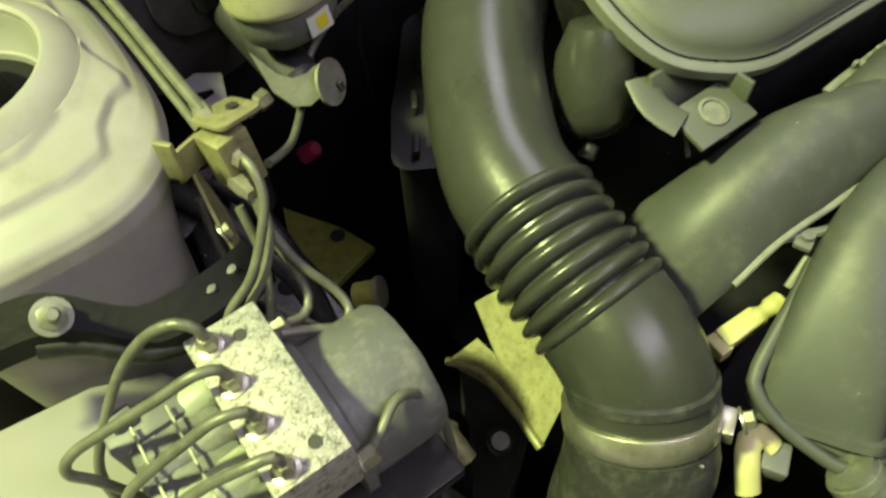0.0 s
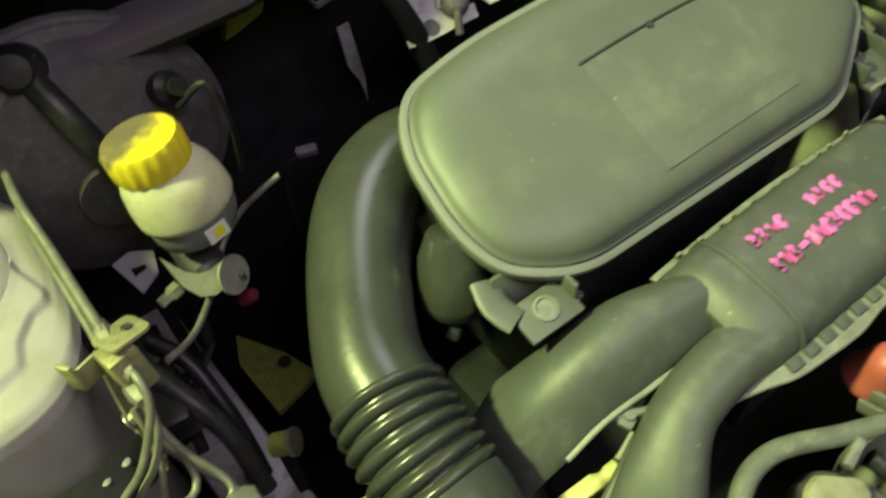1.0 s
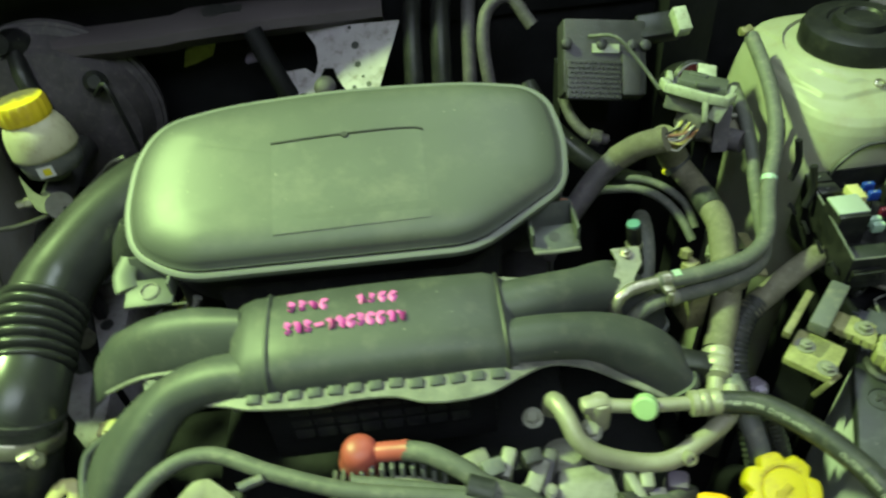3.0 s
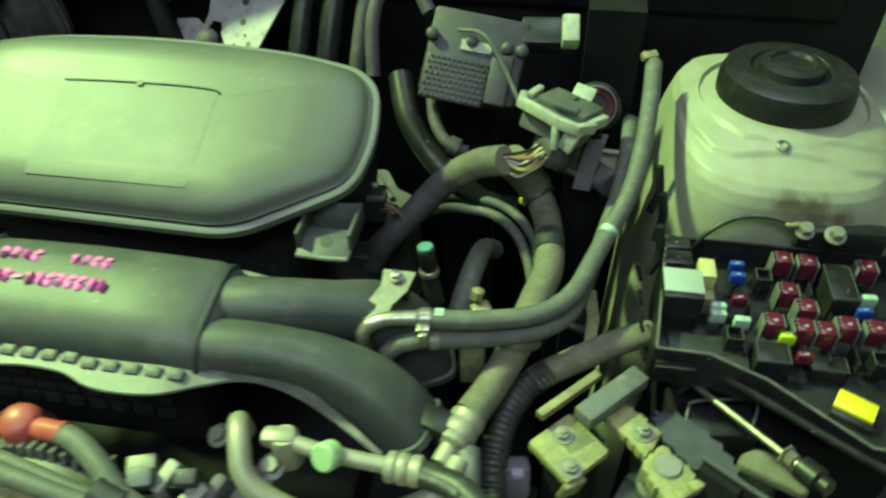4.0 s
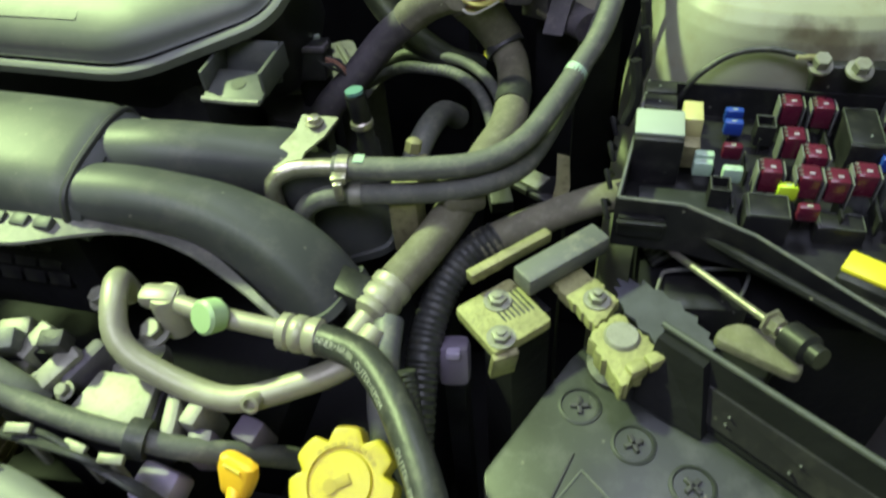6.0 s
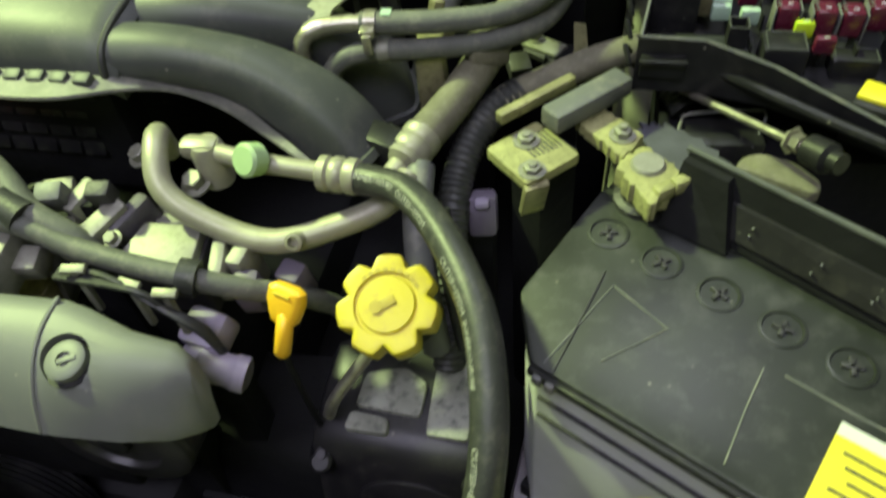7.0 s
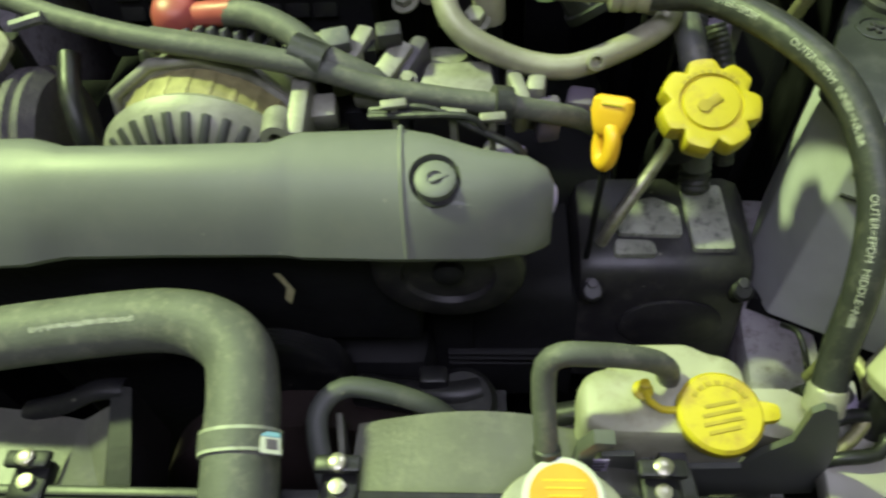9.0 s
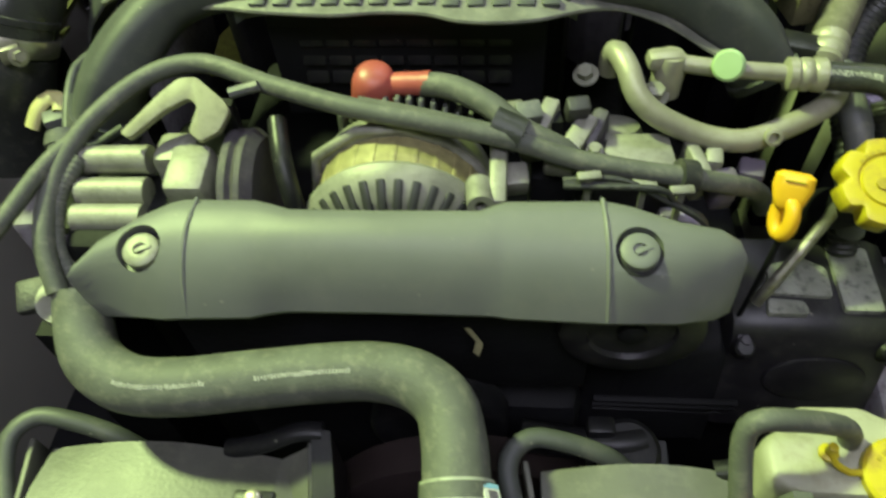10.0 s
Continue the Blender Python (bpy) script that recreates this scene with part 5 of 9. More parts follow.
lathe(bm, axis_matrix((0.19, 0.635, 1.03), (0, -1, 0)), [(0.118, 0), (0.122, 0.012), (0.120, 0.018), (0.112, 0.022), (0.100, 0.050), (0.06, 0.066), (0.03, 0.072), (0.03, 0.08), (0, 0.08)], 56)
bb = thing("brake_booster", (0.19, 0.60, 0.95), "large round black brake booster behind the reservoir", "brake booster")
part("shell", bm, M_TAPE, bb)
part("rim", lathe(B(), axis_matrix((0.19, 0.635, 1.03), (0, -1, 0)), [(0.118, 0.004), (0.1245, 0.006), (0.1245, 0.014), (0.118, 0.017)], 56), M_TAPE, bb)
part("vacuum_pipe", tube(B(), [(0.262, 0.56, 1.08), (0.285, 0.545, 1.10), (0.292, 0.54, 1.06), (0.29, 0.55, 1.0)], 0.003, 8), M_BLACK, bb)
part("valve", lathe(B(), axis_matrix((0.262, 0.575, 1.09), (0.4, -1, 0.5)), [(0.014, -0.02), (0.014, 0.006), (0.008, 0.01), (0.008, 0.02), (0, 0.02)], 18), M_BLACK, bb)

# black bracket strip across the tower's foot, with its bolt
strip = thing("bracket_strip", (0.05, 0.335, 1.0), "black painted steel bracket strip bolted across the strut tower", "bracket")
pts = smooth_path([(-0.035, 0.366, 1.036), (0.0, 0.360, 1.042), (0.028, 0.350, 1.044), (0.045, 0.338, 1.034), (0.060, 0.328, 1.027), (0.080, 0.326, 1.026), (0.108, 0.332, 1.022), (0.122, 0.340, 1.018)], 0.008)
bm = B()
loft(bm, [[(p.x, p.y - 0.010, p.z - 0.006), (p.x, p.y + 0.008, p.z + 0.005), (p.x, p.y + 0.008, p.z + 0.008), (p.x, p.y - 0.010, p.z - 0.003), (p.x, p.y - 0.013, p.z - 0.014), (p.x, p.y - 0.010, p.z - 0.014)] for p in pts])
part("strip", bm, M_DEEP, strip)
part("lip", tube(B(), [(0.012, 0.347, 1.030), (0.03, 0.338, 1.026), (0.052, 0.322, 1.016), (0.07, 0.318, 1.012)], 0.006, 10), M_BLACK, strip)
bm = B()
hexbolt(bm, axis_matrix((0.026, 0.347, 1.046), (0.18, -0.60, 0.75)), 0.0072, 0.008, 1.35, 0.018)
part("bolt", bm, M_DULLZINC, strip)
for x, y, z in ((0.094, 0.329, 1.0285), (0.108, 0.334, 1.0275)):
    part("rivet", lathe(B(), (x, y, z - 0.003), [(0.003, 0), (0.003, 0.002), (0, 0.003)], 14), M_GREY, strip)

# painted apron below and in front of the tower
bm = B()
loft(bm, [[(-0.13, y, 0.42), (0.065, y, 0.42), (0.060, y, 0.86 + d), (0.045, y, 0.905 + d), (0.01, y, 0.93 + d), (-0.13, y, 0.955 + d)] for y, d in ((-0.27, -0.05), (0.1, -0.01), (0.36, 0.03))])
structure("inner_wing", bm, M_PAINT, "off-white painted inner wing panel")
bm = B()
for p in ((0.117, 0.374, 1.005), (0.1195, 0.352, 0.985)):
    hexbolt(bm, axis_matrix(p, (1, 0, 0.3)), 0.005, 0.006)
solo("wing_bolt", bm, M_STEEL, "small zinc bolts in the strut tower's side", "bolt")

# yellow zinc bracket and black casting below the bellows
bk = thing("engine_bracket", (0.215, 0.24, 0.80), "yellow zinc plated bracket with a rolled edge below the bellows", "bracket")
bm = B()
loft(bm, [[Vector(p) + Vector((0, 0, d)) for p in ((0.233, 0.286, 0.925), (0.256, 0.276, 0.940), (0.250, 0.215, 0.935), (0.245, 0.203, 0.925), (0.209, 0.189, 0.905), (0.215, 0.227, 0.900), (0.225, 0.250, 0.905))] for d in (-0.003, 0)])
part("plate", bm, M_ZINC, bk)
bm = B()
loft(bm, [[Vector(p) + Vector((0, 0, d)) for p in ((0.203, 0.279, 0.885), (0.226, 0.274, 0.900), (0.227, 0.248, 0.905), (0.215, 0.230, 0.897), (0.212, 0.253, 0.888))] for d in (-0.003, 0)])
part("side_plate", bm, M_ZINC, bk)
part("rolled_edge", tube(B(), [(0.203, 0.279, 0.885), (0.213, 0.259, 0.892), (0.213, 0.229, 0.902), (0.210, 0.199, 0.905), (0.209, 0.189, 0.905)], 0.003, 10), M_ZINC, bk)
bm = B()
loft(bm, [[Vector(p) + Vector((0, 0, d)) for p in ((0.208, 0.271, 0.878), (0.214, 0.255, 0.885), (0.211, 0.202, 0.895), (0.195, 0.191, 0.885), (0.174, 0.181, 0.870), (0.162, 0.194, 0.860), (0.189, 0.236, 0.868))] for d in (-0.06, 0)])
lathe(bm, axis_matrix((0.196, 0.212, 0.888), (-0.1, -0.3, 1)), [(0.0095, -0.01), (0.0095, 0.003), (0.0075, 0.005), (0.006, 0.003), (0, 0.003)], 24)
part("casting", bm, M_BLACK, bk)
bm = B()
tube(bm, [(0.168, 0.242, 0.905), (0.170, 0.232, 0.90), (0.172, 0.215, 0.888)], 0.007, 10)
box(bm, place((0.170, 0.24, 0.86), 30), 0.012, 0.02, 0.08, 0.002)
part("lug", bm, M_ZINC, bk)
part("foot", box(B(), place((0.19, 0.24, 0.63), 20), 0.03, 0.08, 0.42, 0.006), M_DEEP, bk)
bm = B()
loft(bm, [[Vector(p) + Vector((0, 0, d)) for p in ((0.227, 0.661, 0.65), (0.267, 0.592, 0.65), (0.284, 0.542, 0.65), (0.218, 0.525, 0.65), (0.210, 0.616, 0.65))] for d in (-0.01, 0)])
gbk = thing("gearbox_bracket", (0.25, 0.60, 0.45), "dim yellow bracket deep beside the gearbox", "bracket")
part("plate", bm, M_OLIVE, gbk)
part("hole", lathe(B(), (0.258, 0.583, 0.6495), [(0.009, 0), (0.009, 0.0015), (0, 0.0015)], 18), M_INK, gbk)
part("stay", box(B(), (0.25, 0.60, 0.50), 0.05, 0.1, 0.2, 0.004), M_DEEP, gbk)
bm = B()
lathe(bm, axis_matrix((0.255, 0.575, 0.81), (0.3, -0.5, 0.6)), [(0.009, -0.02), (0.009, 0.0), (0.006, 0.004), (0, 0.004)], 18)
solo("pink_plug", bm, M_PLUG, "small pink plug hanging in the dark behind the duct", "plug")

# clutter in the dark gap between the tower, the gearbox and the duct
bh = thing("bell_housing", (0.36, 0.55, 0.45), "dim grey cast gearbox housing below the air duct", "gearbox housing")
part("casting", prism(B(), round_outline([(0.292, 0.474), (0.330, 0.532), (0.360, 0.566), (0.415, 0.634), (0.470, 0.634), (0.420, 0.548), (0.330, 0.450)], 0.012, 3), Matrix.Identity(4), 0.56, 0.85, 0.006), M_CAST, bh)
for k, (x, y) in enumerate(((0.305, 0.480), (0.335, 0.526), (0.372, 0.572), (0.415, 0.620))):
    part("rib", box(B(), place((x + 0.012, y, 0.853), 52 + 4 * k), 0.026, 0.006, 0.016, 0.002), M_CAST, bh)
    part("bolt", hexbolt(B(), (x + 0.03, y - 0.008, 0.850), 0.006, 0.007, 1.4), M_CAST, bh)
df = thing("drain_fitting", (0.20, 0.376, 0.62), "cream plated pipe fitting below the hydraulic unit", "fitting")
part("barrel", tube(B(), [(0.190, 0.384, 0.846), (0.203, 0.374, 0.852)], 0.011, 18), M_OLIVE, df)
part("ring", lathe(B(), axis_matrix((0.203, 0.374, 0.852), (0.8, -0.6, 0.3)), [(0.0115, 0), (0.013, 0.001), (0.013, 0.005), (0.008, 0.006), (0, 0.006)], 20), M_STEEL, df)
part("stem", box(B(), (0.194, 0.381, 0.64), 0.012, 0.012, 0.40), M_DEEP, df)
fbk = thing("bulkhead_clip", (0.37, 0.665, 1.06), "dim olive plated clip on the black bulkhead", "clip")
part("plate", loft(B(), [[(0.344, 0.660 + d, 1.052), (0.352, 0.660 + d, 1.074), (0.384, 0.660 + d, 1.088), (0.394, 0.660 + d, 1.080), (0.386, 0.660 + d, 1.064), (0.362, 0.660 + d, 1.056)] for d in (0, 0.012)]), M_OLIVE, fbk)
part("tab", box(B(), place((0.442, 0.655, 1.062), 0, 0, -8), 0.020, 0.036, 0.006, 0.001), M_LILAC_DARK, fbk, "pale grey tab")
sc2 = thing("loom_plug", (0.367, 0.595, 0.75), "small pale wiring plug in the gap behind the duct", "connector")
part("plug", box(B(), place((0.367, 0.592, 0.945), -20, 15), 0.022, 0.010, 0.010, 0.002), M_LILAC_DARK, sc2)
part("lead", tube(B(), [(0.358, 0.596, 0.944), (0.345, 0.600, 0.93), (0.338, 0.604, 0.88), (0.342, 0.600, 0.80)], 0.003, 8), M_BLACK, sc2)
pbk = thing("pedal_bracket", (0.17, 0.552, 0.80), "violet grey folded bracket behind the brake cylinder", "bracket")
part("plate", loft(B(), [[(0.154, 0.564, 0.958 - d), (0.172, 0.560, 0.966 - d), (0.190, 0.552, 0.962 - d), (0.184, 0.538, 0.950 - d), (0.164, 0.536, 0.938 - d)] for d in (0.003, 0)]), M_LILAC, pbk)
part("leg", box(B(), (0.172, 0.552, 0.87), 0.012, 0.012, 0.17), M_DEEP, pbk)

# pale bracket on the bulkhead and dark pipes beside it
wb = thing("bulkhead_bracket", (0.57, 0.62, 0.95), "pale primed sheet steel bracket with round holes", "bracket")
def sheet(bm, pts, thick):
    a, b, c = Vector(pts[0]), Vector(pts[1]), Vector(pts[2])
    n = (b - a).cross(c - a).normalized() * thick
    return loft(bm, [[Vector(p) for p in pts], [Vector(p) - n for p in pts]])
WN = Vector((-0.182, -0.613, 0.769))


def bracket_sheet(pts, back):
    pts = [Vector(p) - WN * back for p in pts]
    return loft(B(), [pts, [p - WN * 0.002 for p in pts]])


part("plate", bracket_sheet([(0.569, 0.6115, 1.109), (0.640, 0.597, 1.114), (0.6044, 0.534, 1.0554), (0.568, 0.540, 1.0517), (0.555, 0.562, 1.066), (0.5646, 0.567, 1.073), (0.565, 0.595, 1.095)], 0.0), M_PRIMER, wb)
part("flange", bracket_sheet([(0.519, 0.620, 1.104), (0.530, 0.6216, 1.108), (0.575, 0.6105, 1.1095), (0.572, 0.591, 1.093), (0.572, 0.562, 1.070), (0.555, 0.562, 1.066), (0.5506, 0.5736, 1.074), (0.539, 0.576, 1.074), (0.526, 0.559, 1.057), (0.5215, 0.562, 1.058), (0.532, 0.584, 1.078), (0.531, 0.601, 1.092)], 0.0035), M_PRIMER, wb, "smooth folded flange")
part("tab", bracket_sheet([(0.486, 0.588, 1.070), (0.514, 0.584, 1.074), (0.527, 0.574, 1.069), (0.535, 0.557, 1.057), (0.557, 0.549, 1.056), (0.554, 0.539, 1.0476), (0.4945, 0.547, 1.0395), (0.480, 0.551, 1.0395)], 0.007), M_PRIMER, wb)
for x, y, z, r, back in ((0.582, 0.587, 1.0925, 0.0048, 0), (0.583, 0.567, 1.077, 0.0040, 0), (0.594, 0.5445, 1.0615, 0.0032, 0), (0.5756, 0.5454, 1.058, 0.0030, 0), (0.577, 0.6065, 1.107, 0.0025, 0), (0.588, 0.5536, 1.0675, 0.0020, 0), (0.508, 0.553, 1.048, 0.0085, 0.007)):
    part("hole", lathe(B(), axis_matrix(Vector((x, y, z)) - WN * (back + 0.002), WN), [(r, 0), (r, 0.0024), (0, 0.0024)], 18), M_INK, wb)
bm = B()
lathe(bm, axis_matrix((0.5383, 0.557, 1.058), WN), [(0.013, -0.008), (0.014, 0.0), (0.010, 0.006), (0.004, 0.008), (0, 0.008)], 22)
tube(bm, [(0.538, 0.557, 1.064), (0.534, 0.548, 1.052), (0.530, 0.540, 1.035)], 0.004, 8)
part("spring_clip", bm, M_TAPE, wb, "dark round retaining clip")
part("stay", box(B(), (0.57, 0.64, 0.80), 0.05, 0.02, 0.6), M_DEEP, wb)
part("strap", sheet(B(), [(0.460, 0.660, 1.012), (0.474, 0.660, 1.013), (0.482, 0.660, 0.939), (0.4805, 0.660, 0.907), (0.476, 0.660, 0.935), (0.464, 0.660, 0.962)], -0.003), M_PRIMER, wb)
for k, (x, r) in enumerate(((0.655, 0.012), (0.690, 0.013), (0.725, 0.009))):
    hose("bulkhead_pipe", [(x - 0.01, 0.53, 1.0), (x - 0.005, 0.56, 1.06), (x, 0.60, 1.11), (x + 0.012, 0.66, 1.15)], r, M_BLACK if k < 2 else M_TAPE, "dark heater pipe rising towards the bulkhead", "pipe", 14, 0, "bulkhead pipes")
hose("bulkhead_pipe", [(0.742, 0.53, 1.04), (0.738, 0.56, 1.09), (0.748, 0.585, 1.12), (0.775, 0.59, 1.13), (0.80, 0.57, 1.10)], 0.008, M_TAPE, "curved dark pipe at the bulkhead", "pipe")
hose("bulkhead_hose", [(0.46, 0.60, 1.12), (0.478, 0.575, 1.08), (0.50, 0.56, 1.02), (0.51, 0.55, 0.95)], 0.012, M_DEEP, "black rubber hose in front of the bulkhead", "hose")

# cream injector and clip between the runners
inj = thing("fuel_injector", (0.365, 0.155, 0.90), "cream coloured sensor plug between the intake runners", "sensor")
part("tip", tube(B(), [(0.346, 0.1615, 0.9535), (0.368, 0.160, 0.957)], 0.0062, 16, 0.002, radius=lambda q: 0.8 if 0.35 < q < 0.55 else 1.0), M_CREAM, inj)
part("body", box(B(), place((0.337, 0.163, 0.951), -5, 0, -9), 0.028, 0.013, 0.012, 0.002), M_CREAM, inj)
part("rib", box(B(), place((0.340, 0.1585, 0.9555), -5, 0, -9), 0.020, 0.003, 0.005, 0.001), M_CREAM, inj)
part("plug", box(B(), place((0.322, 0.1635, 0.946), -5, 0, -9), 0.010, 0.015, 0.014, 0.002), M_CREAM, inj)
part("stem", box(B(), (0.338, 0.163, 0.85), 0.012, 0.010, 0.19), M_DEEP, inj)
clip = thing("wiring_clip", (0.29, 0.10, 0.88), "cream coloured wiring clip below the intake runner", "clip")
part("hook", tube(B(), [(0.279, 0.096, 0.924), (0.285, 0.106, 0.935), (0.294, 0.114, 0.940), (0.304, 0.112, 0.938), (0.306, 0.104, 0.934)], 0.0075, 12, flat=0.6), M_CREAM, clip)
part("seat", box(B(), place((0.302, 0.100, 0.930), 30), 0.02, 0.016, 0.012, 0.002), M_GREY, clip)
part("stem", box(B(), (0.30, 0.10, 0.83), 0.012, 0.012, 0.2), M_DEEP, clip)

# black wiring brackets standing on the frame rail
rb = thing("rail_bracket", (0.165, 0.45, 0.75), "thin black crossed wiring bracket on the frame rail", "bracket")
for pts in ([(0.149, 0.615, 0.800), (0.142, 0.540, 0.800), (0.132, 0.457, 0.780)], [(0.191, 0.553, 0.800), (0.151, 0.512, 0.800), (0.110, 0.474, 0.790)], [(0.197, 0.572, 0.830), (0.191, 0.553, 0.800)]):
    part("arm", tube(B(), pts, 0.006, 10, flat=0.5), M_BLACK, rb)
part("foot", box(B(), (0.151, 0.512, 0.785), 0.014, 0.02, 0.08, 0.003), M_BLACK, rb)

wk = thing("wiring_clump", (0.12, 0.52, 0.80), "black taped wiring with connectors beside the strut tower", "wiring")
part("connector", box(B(), place((0.115, 0.555, 0.845), 15, 20), 0.06, 0.07, 0.06, 0.010), M_BLACK, wk)
part("connector", box(B(), place((0.128, 0.478, 0.850), -10, 10), 0.045, 0.06, 0.05, 0.008), M_BLACK, wk)
part("loom", tube(B(), [(0.09, 0.60, 0.87), (0.12, 0.53, 0.885), (0.145, 0.47, 0.87), (0.162, 0.43, 0.83), (0.165, 0.39, 0.77)], 0.010, 12), M_RUBBER_DARK, wk)
part("loom", tube(B(), [(0.145, 0.535, 0.88), (0.165, 0.50, 0.86), (0.172, 0.45, 0.82), (0.17, 0.41, 0.76)], 0.008, 12), M_BLACK, wk)
part("post", box(B(), (0.115, 0.52, 0.66), 0.03, 0.05, 0.36), M_DEEP, wk)


# ---- fuse box side of the bay ----
cap = thing("strut_cap", (TOWER_E, 0.475, 1.05), "black rubber cap on the strut tower with a stepped crown", "cap")
part("cap_dome", lathe(B(), (TOWER_E, 0.475, 1.078), [(0.061, 0), (0.061, 0.020), (0.058, 0.028), (0.050, 0.031), (0.036, 0.032), (0.034, 0.029), (0, 0.029)], 52), M_BLACK, cap)
part("crown", lathe(B(), (TOWER_E, 0.475, 1.107), [(0.030, 0), (0.028, 0.007), (0.020, 0.009), (0.018, 0.006), (0, 0.007)], 40), M_BLACK, cap)
bm = B()
lathe(bm, axis_matrix((1.142, 0.397, 1.066), (0, -0.25, 1)), [(0.008, -0.004), (0.008, 0.004), (0.0062, 0.005), (0.0062, 0.013), (0.004, 0.014), (0.004, 0.008), (0, 0.008)], 16)
solo("tower_stud", bm, M_STEEL, "rusty threaded stud on the strut tower", "stud")
gb = thing("ground_strap", (1.16, 0.333, 1.02), "black ground cable bolted to the tower with rusty lugs", "cable")
bm = B()
hexbolt(bm, axis_matrix((1.160, 0.331, 1.036), (0, -0.4, 1)), 0.0058, 0.009, 1.4)
part("bolt", bm, M_DULLZINC, gb)
bm = B()
hexbolt(bm, axis_matrix((1.185, 0.331, 1.034), (0, -0.4, 1)), 0.0058, 0.009, 1.5)
part("bolt", bm, M_DULLZINC, gb)
part("wire", tube(B(), [(1.150, 0.334, 1.041), (1.128, 0.339, 1.042), (1.105, 0.340, 1.036), (1.085, 0.336, 1.020), (1.074, 0.334, 1.0)], 0.0024, 10), M_RUBBER_DARK, gb)
part("lug", box(B(), place((1.151, 0.333, 1.041), 5, -20), 0.014, 0.008, 0.003, 0.001), M_ZINC, gb)


def fuse_box():
    ob = thing("fuse_box", (1.12, 0.26, 0.80), "open black fuse box with red, blue and pale fuses", "fuse box")
    outline = [(1.037, 0.206), (1.078, 0.206), (1.120, 0.196), (1.190, 0.158), (1.262, 0.158), (1.262, 0.338), (1.052, 0.336)]
    inner = inset_outline(outline, 0.003)
    bm = B()
    zr = [1.012, 1.010, 1.000, 0.985, 0.985, 1.012, 1.014]
    loft(bm, [[(x, y, 0.930 if y > 0.3 else 0.972) for x, y in outline], [(x, y, z) for (x, y), z in zip(outline, zr)], [(x, y, z) for (x, y), z in zip(inner, zr)], [(x, y, 0.978 if y < 0.2 else 0.988) for x, y in inner]])
    body = part("housing", bm, M_BLACK, ob)
    bm = B()
    for k in range(4):
        tube(bm, [(1.034, 0.215 + k * 0.03, 0.985), (1.030, 0.222 + k * 0.03, 0.995), (1.034, 0.230 + k * 0.03, 0.985)], 0.002, 6)
    part("hinge", bm, M_BLACK, body)
    bm = B()
    box(bm, place((1.054, 0.2045, 0.992), 0), 0.028, 0.004, 0.016, 0.001)
    box(bm, place((1.054, 0.200, 0.998), 0), 0.030, 0.003, 0.003, 0.0006)
    part("latch", bm, M_BLACK, body)
    part("floor_plate", box(B(), place((1.082, 0.228, 0.9905), 0), 0.06, 0.03, 0.004, 0.001), M_BATTERY, body)

    def relay(x, y, z, sx, sy, sz, mat, label, rz=0):
        return part("relay", box(B(), place((x, y, z - sz / 2), rz), sx, sy, sz, 0.0012), mat, ob, label)
    relay(1.060, 0.268, 1.027, 0.031, 0.027, 0.003, M_RELAY, "pale grey relay top")
    relay(1.060, 0.266, 1.0242, 0.031, 0.031, 0.036, M_BLACK, "black relay body")
    relay(1.061, 0.306, 1.017, 0.022, 0.017, 0.025, M_BLACK, "black relay")
    relay(1.061, 0.325, 1.016, 0.022, 0.013, 0.025, M_BLACK, "black relay")
    relay(1.082, 0.292, 1.021, 0.013, 0.022, 0.028, M_CREAM, "cream coloured relay")
    relay(1.082, 0.272, 1.010, 0.012, 0.012, 0.018, M_ZINC, "brownish relay")
    relay(1.190, 0.298, 1.013, 0.022, 0.042, 0.028, M_BLACK, "black slotted relay")
    relay(1.128, 0.224, 1.002, 0.027, 0.022, 0.03, M_BLACK, "black relay")
    relay(1.172, 0.226, 0.993, 0.028, 0.016, 0.02, M_BLACK, "empty black relay socket")
    relay(1.186, 0.192, 0.985, 0.030, 0.026, 0.03, M_BLACK, "black relay with a yellow top", -28)
    relay(1.186, 0.194, 0.988, 0.028, 0.018, 0.004, M_LABEL, "yellow relay top", -28)
    # thin paler edges of the slotted relay and of the housing
    for x0, x1, y0, y1, z in ((1.180, 1.200, 0.279, 0.318, 1.0135), (1.117, 1.140, 0.214, 0.234, 1.0025), (1.160, 1.185, 0.219, 0.233, 0.9935)):
        bm = B()
        ring = [(x0, y0, z), (x1, y0, z), (x1, y1, z), (x0, y1, z), (x0, y0, z)]
        for a, b in zip(ring, ring[1:]):
            tube(bm, [a, b], 0.0004, 5, straight=True)
        part("relay_rim", bm, M_MANIFOLD, ob, "thin grey relay edges")
    bm = B()
    top = [(x, y, z + 0.0004) for (x, y), z in zip(inset_outline(outline, 0.0015), zr)]
    for a, b in zip([top[-1]] + top[:4], top[:5]):
        tube(bm, [a, b], 0.0011, 6, straight=True)
    part("pale_edge", bm, M_GREY, body, "thin grey edge of the housing")
    # small pale dabs paint the glints on the relays
    for x, y in ((1.057, 0.307), (1.057, 0.326), (1.190, 0.291), (1.066, 0.262)):
        part("glint", box(B(), place((x + 0.003, y - 0.002, 1.0172 if y > 0.3 else 1.0128), 20), 0.0016, 0.0008, 0.0006), M_RELAY, body, "pale dab painted as a glint on black plastic")
    part("back_box", box(B(), place((1.196, 0.346, 1.012), 2), 0.074, 0.016, 0.040, 0.003), M_BLACK, ob, "black box behind the fuses")
    # large red fuses
    reds = ((1.148, 0.321), (1.168, 0.320), (1.146, 0.283), (1.157, 0.266), (1.129, 0.247), (1.151, 0.244), (1.167, 0.243), (1.184, 0.251), (1.205, 0.25), (1.215, 0.32))
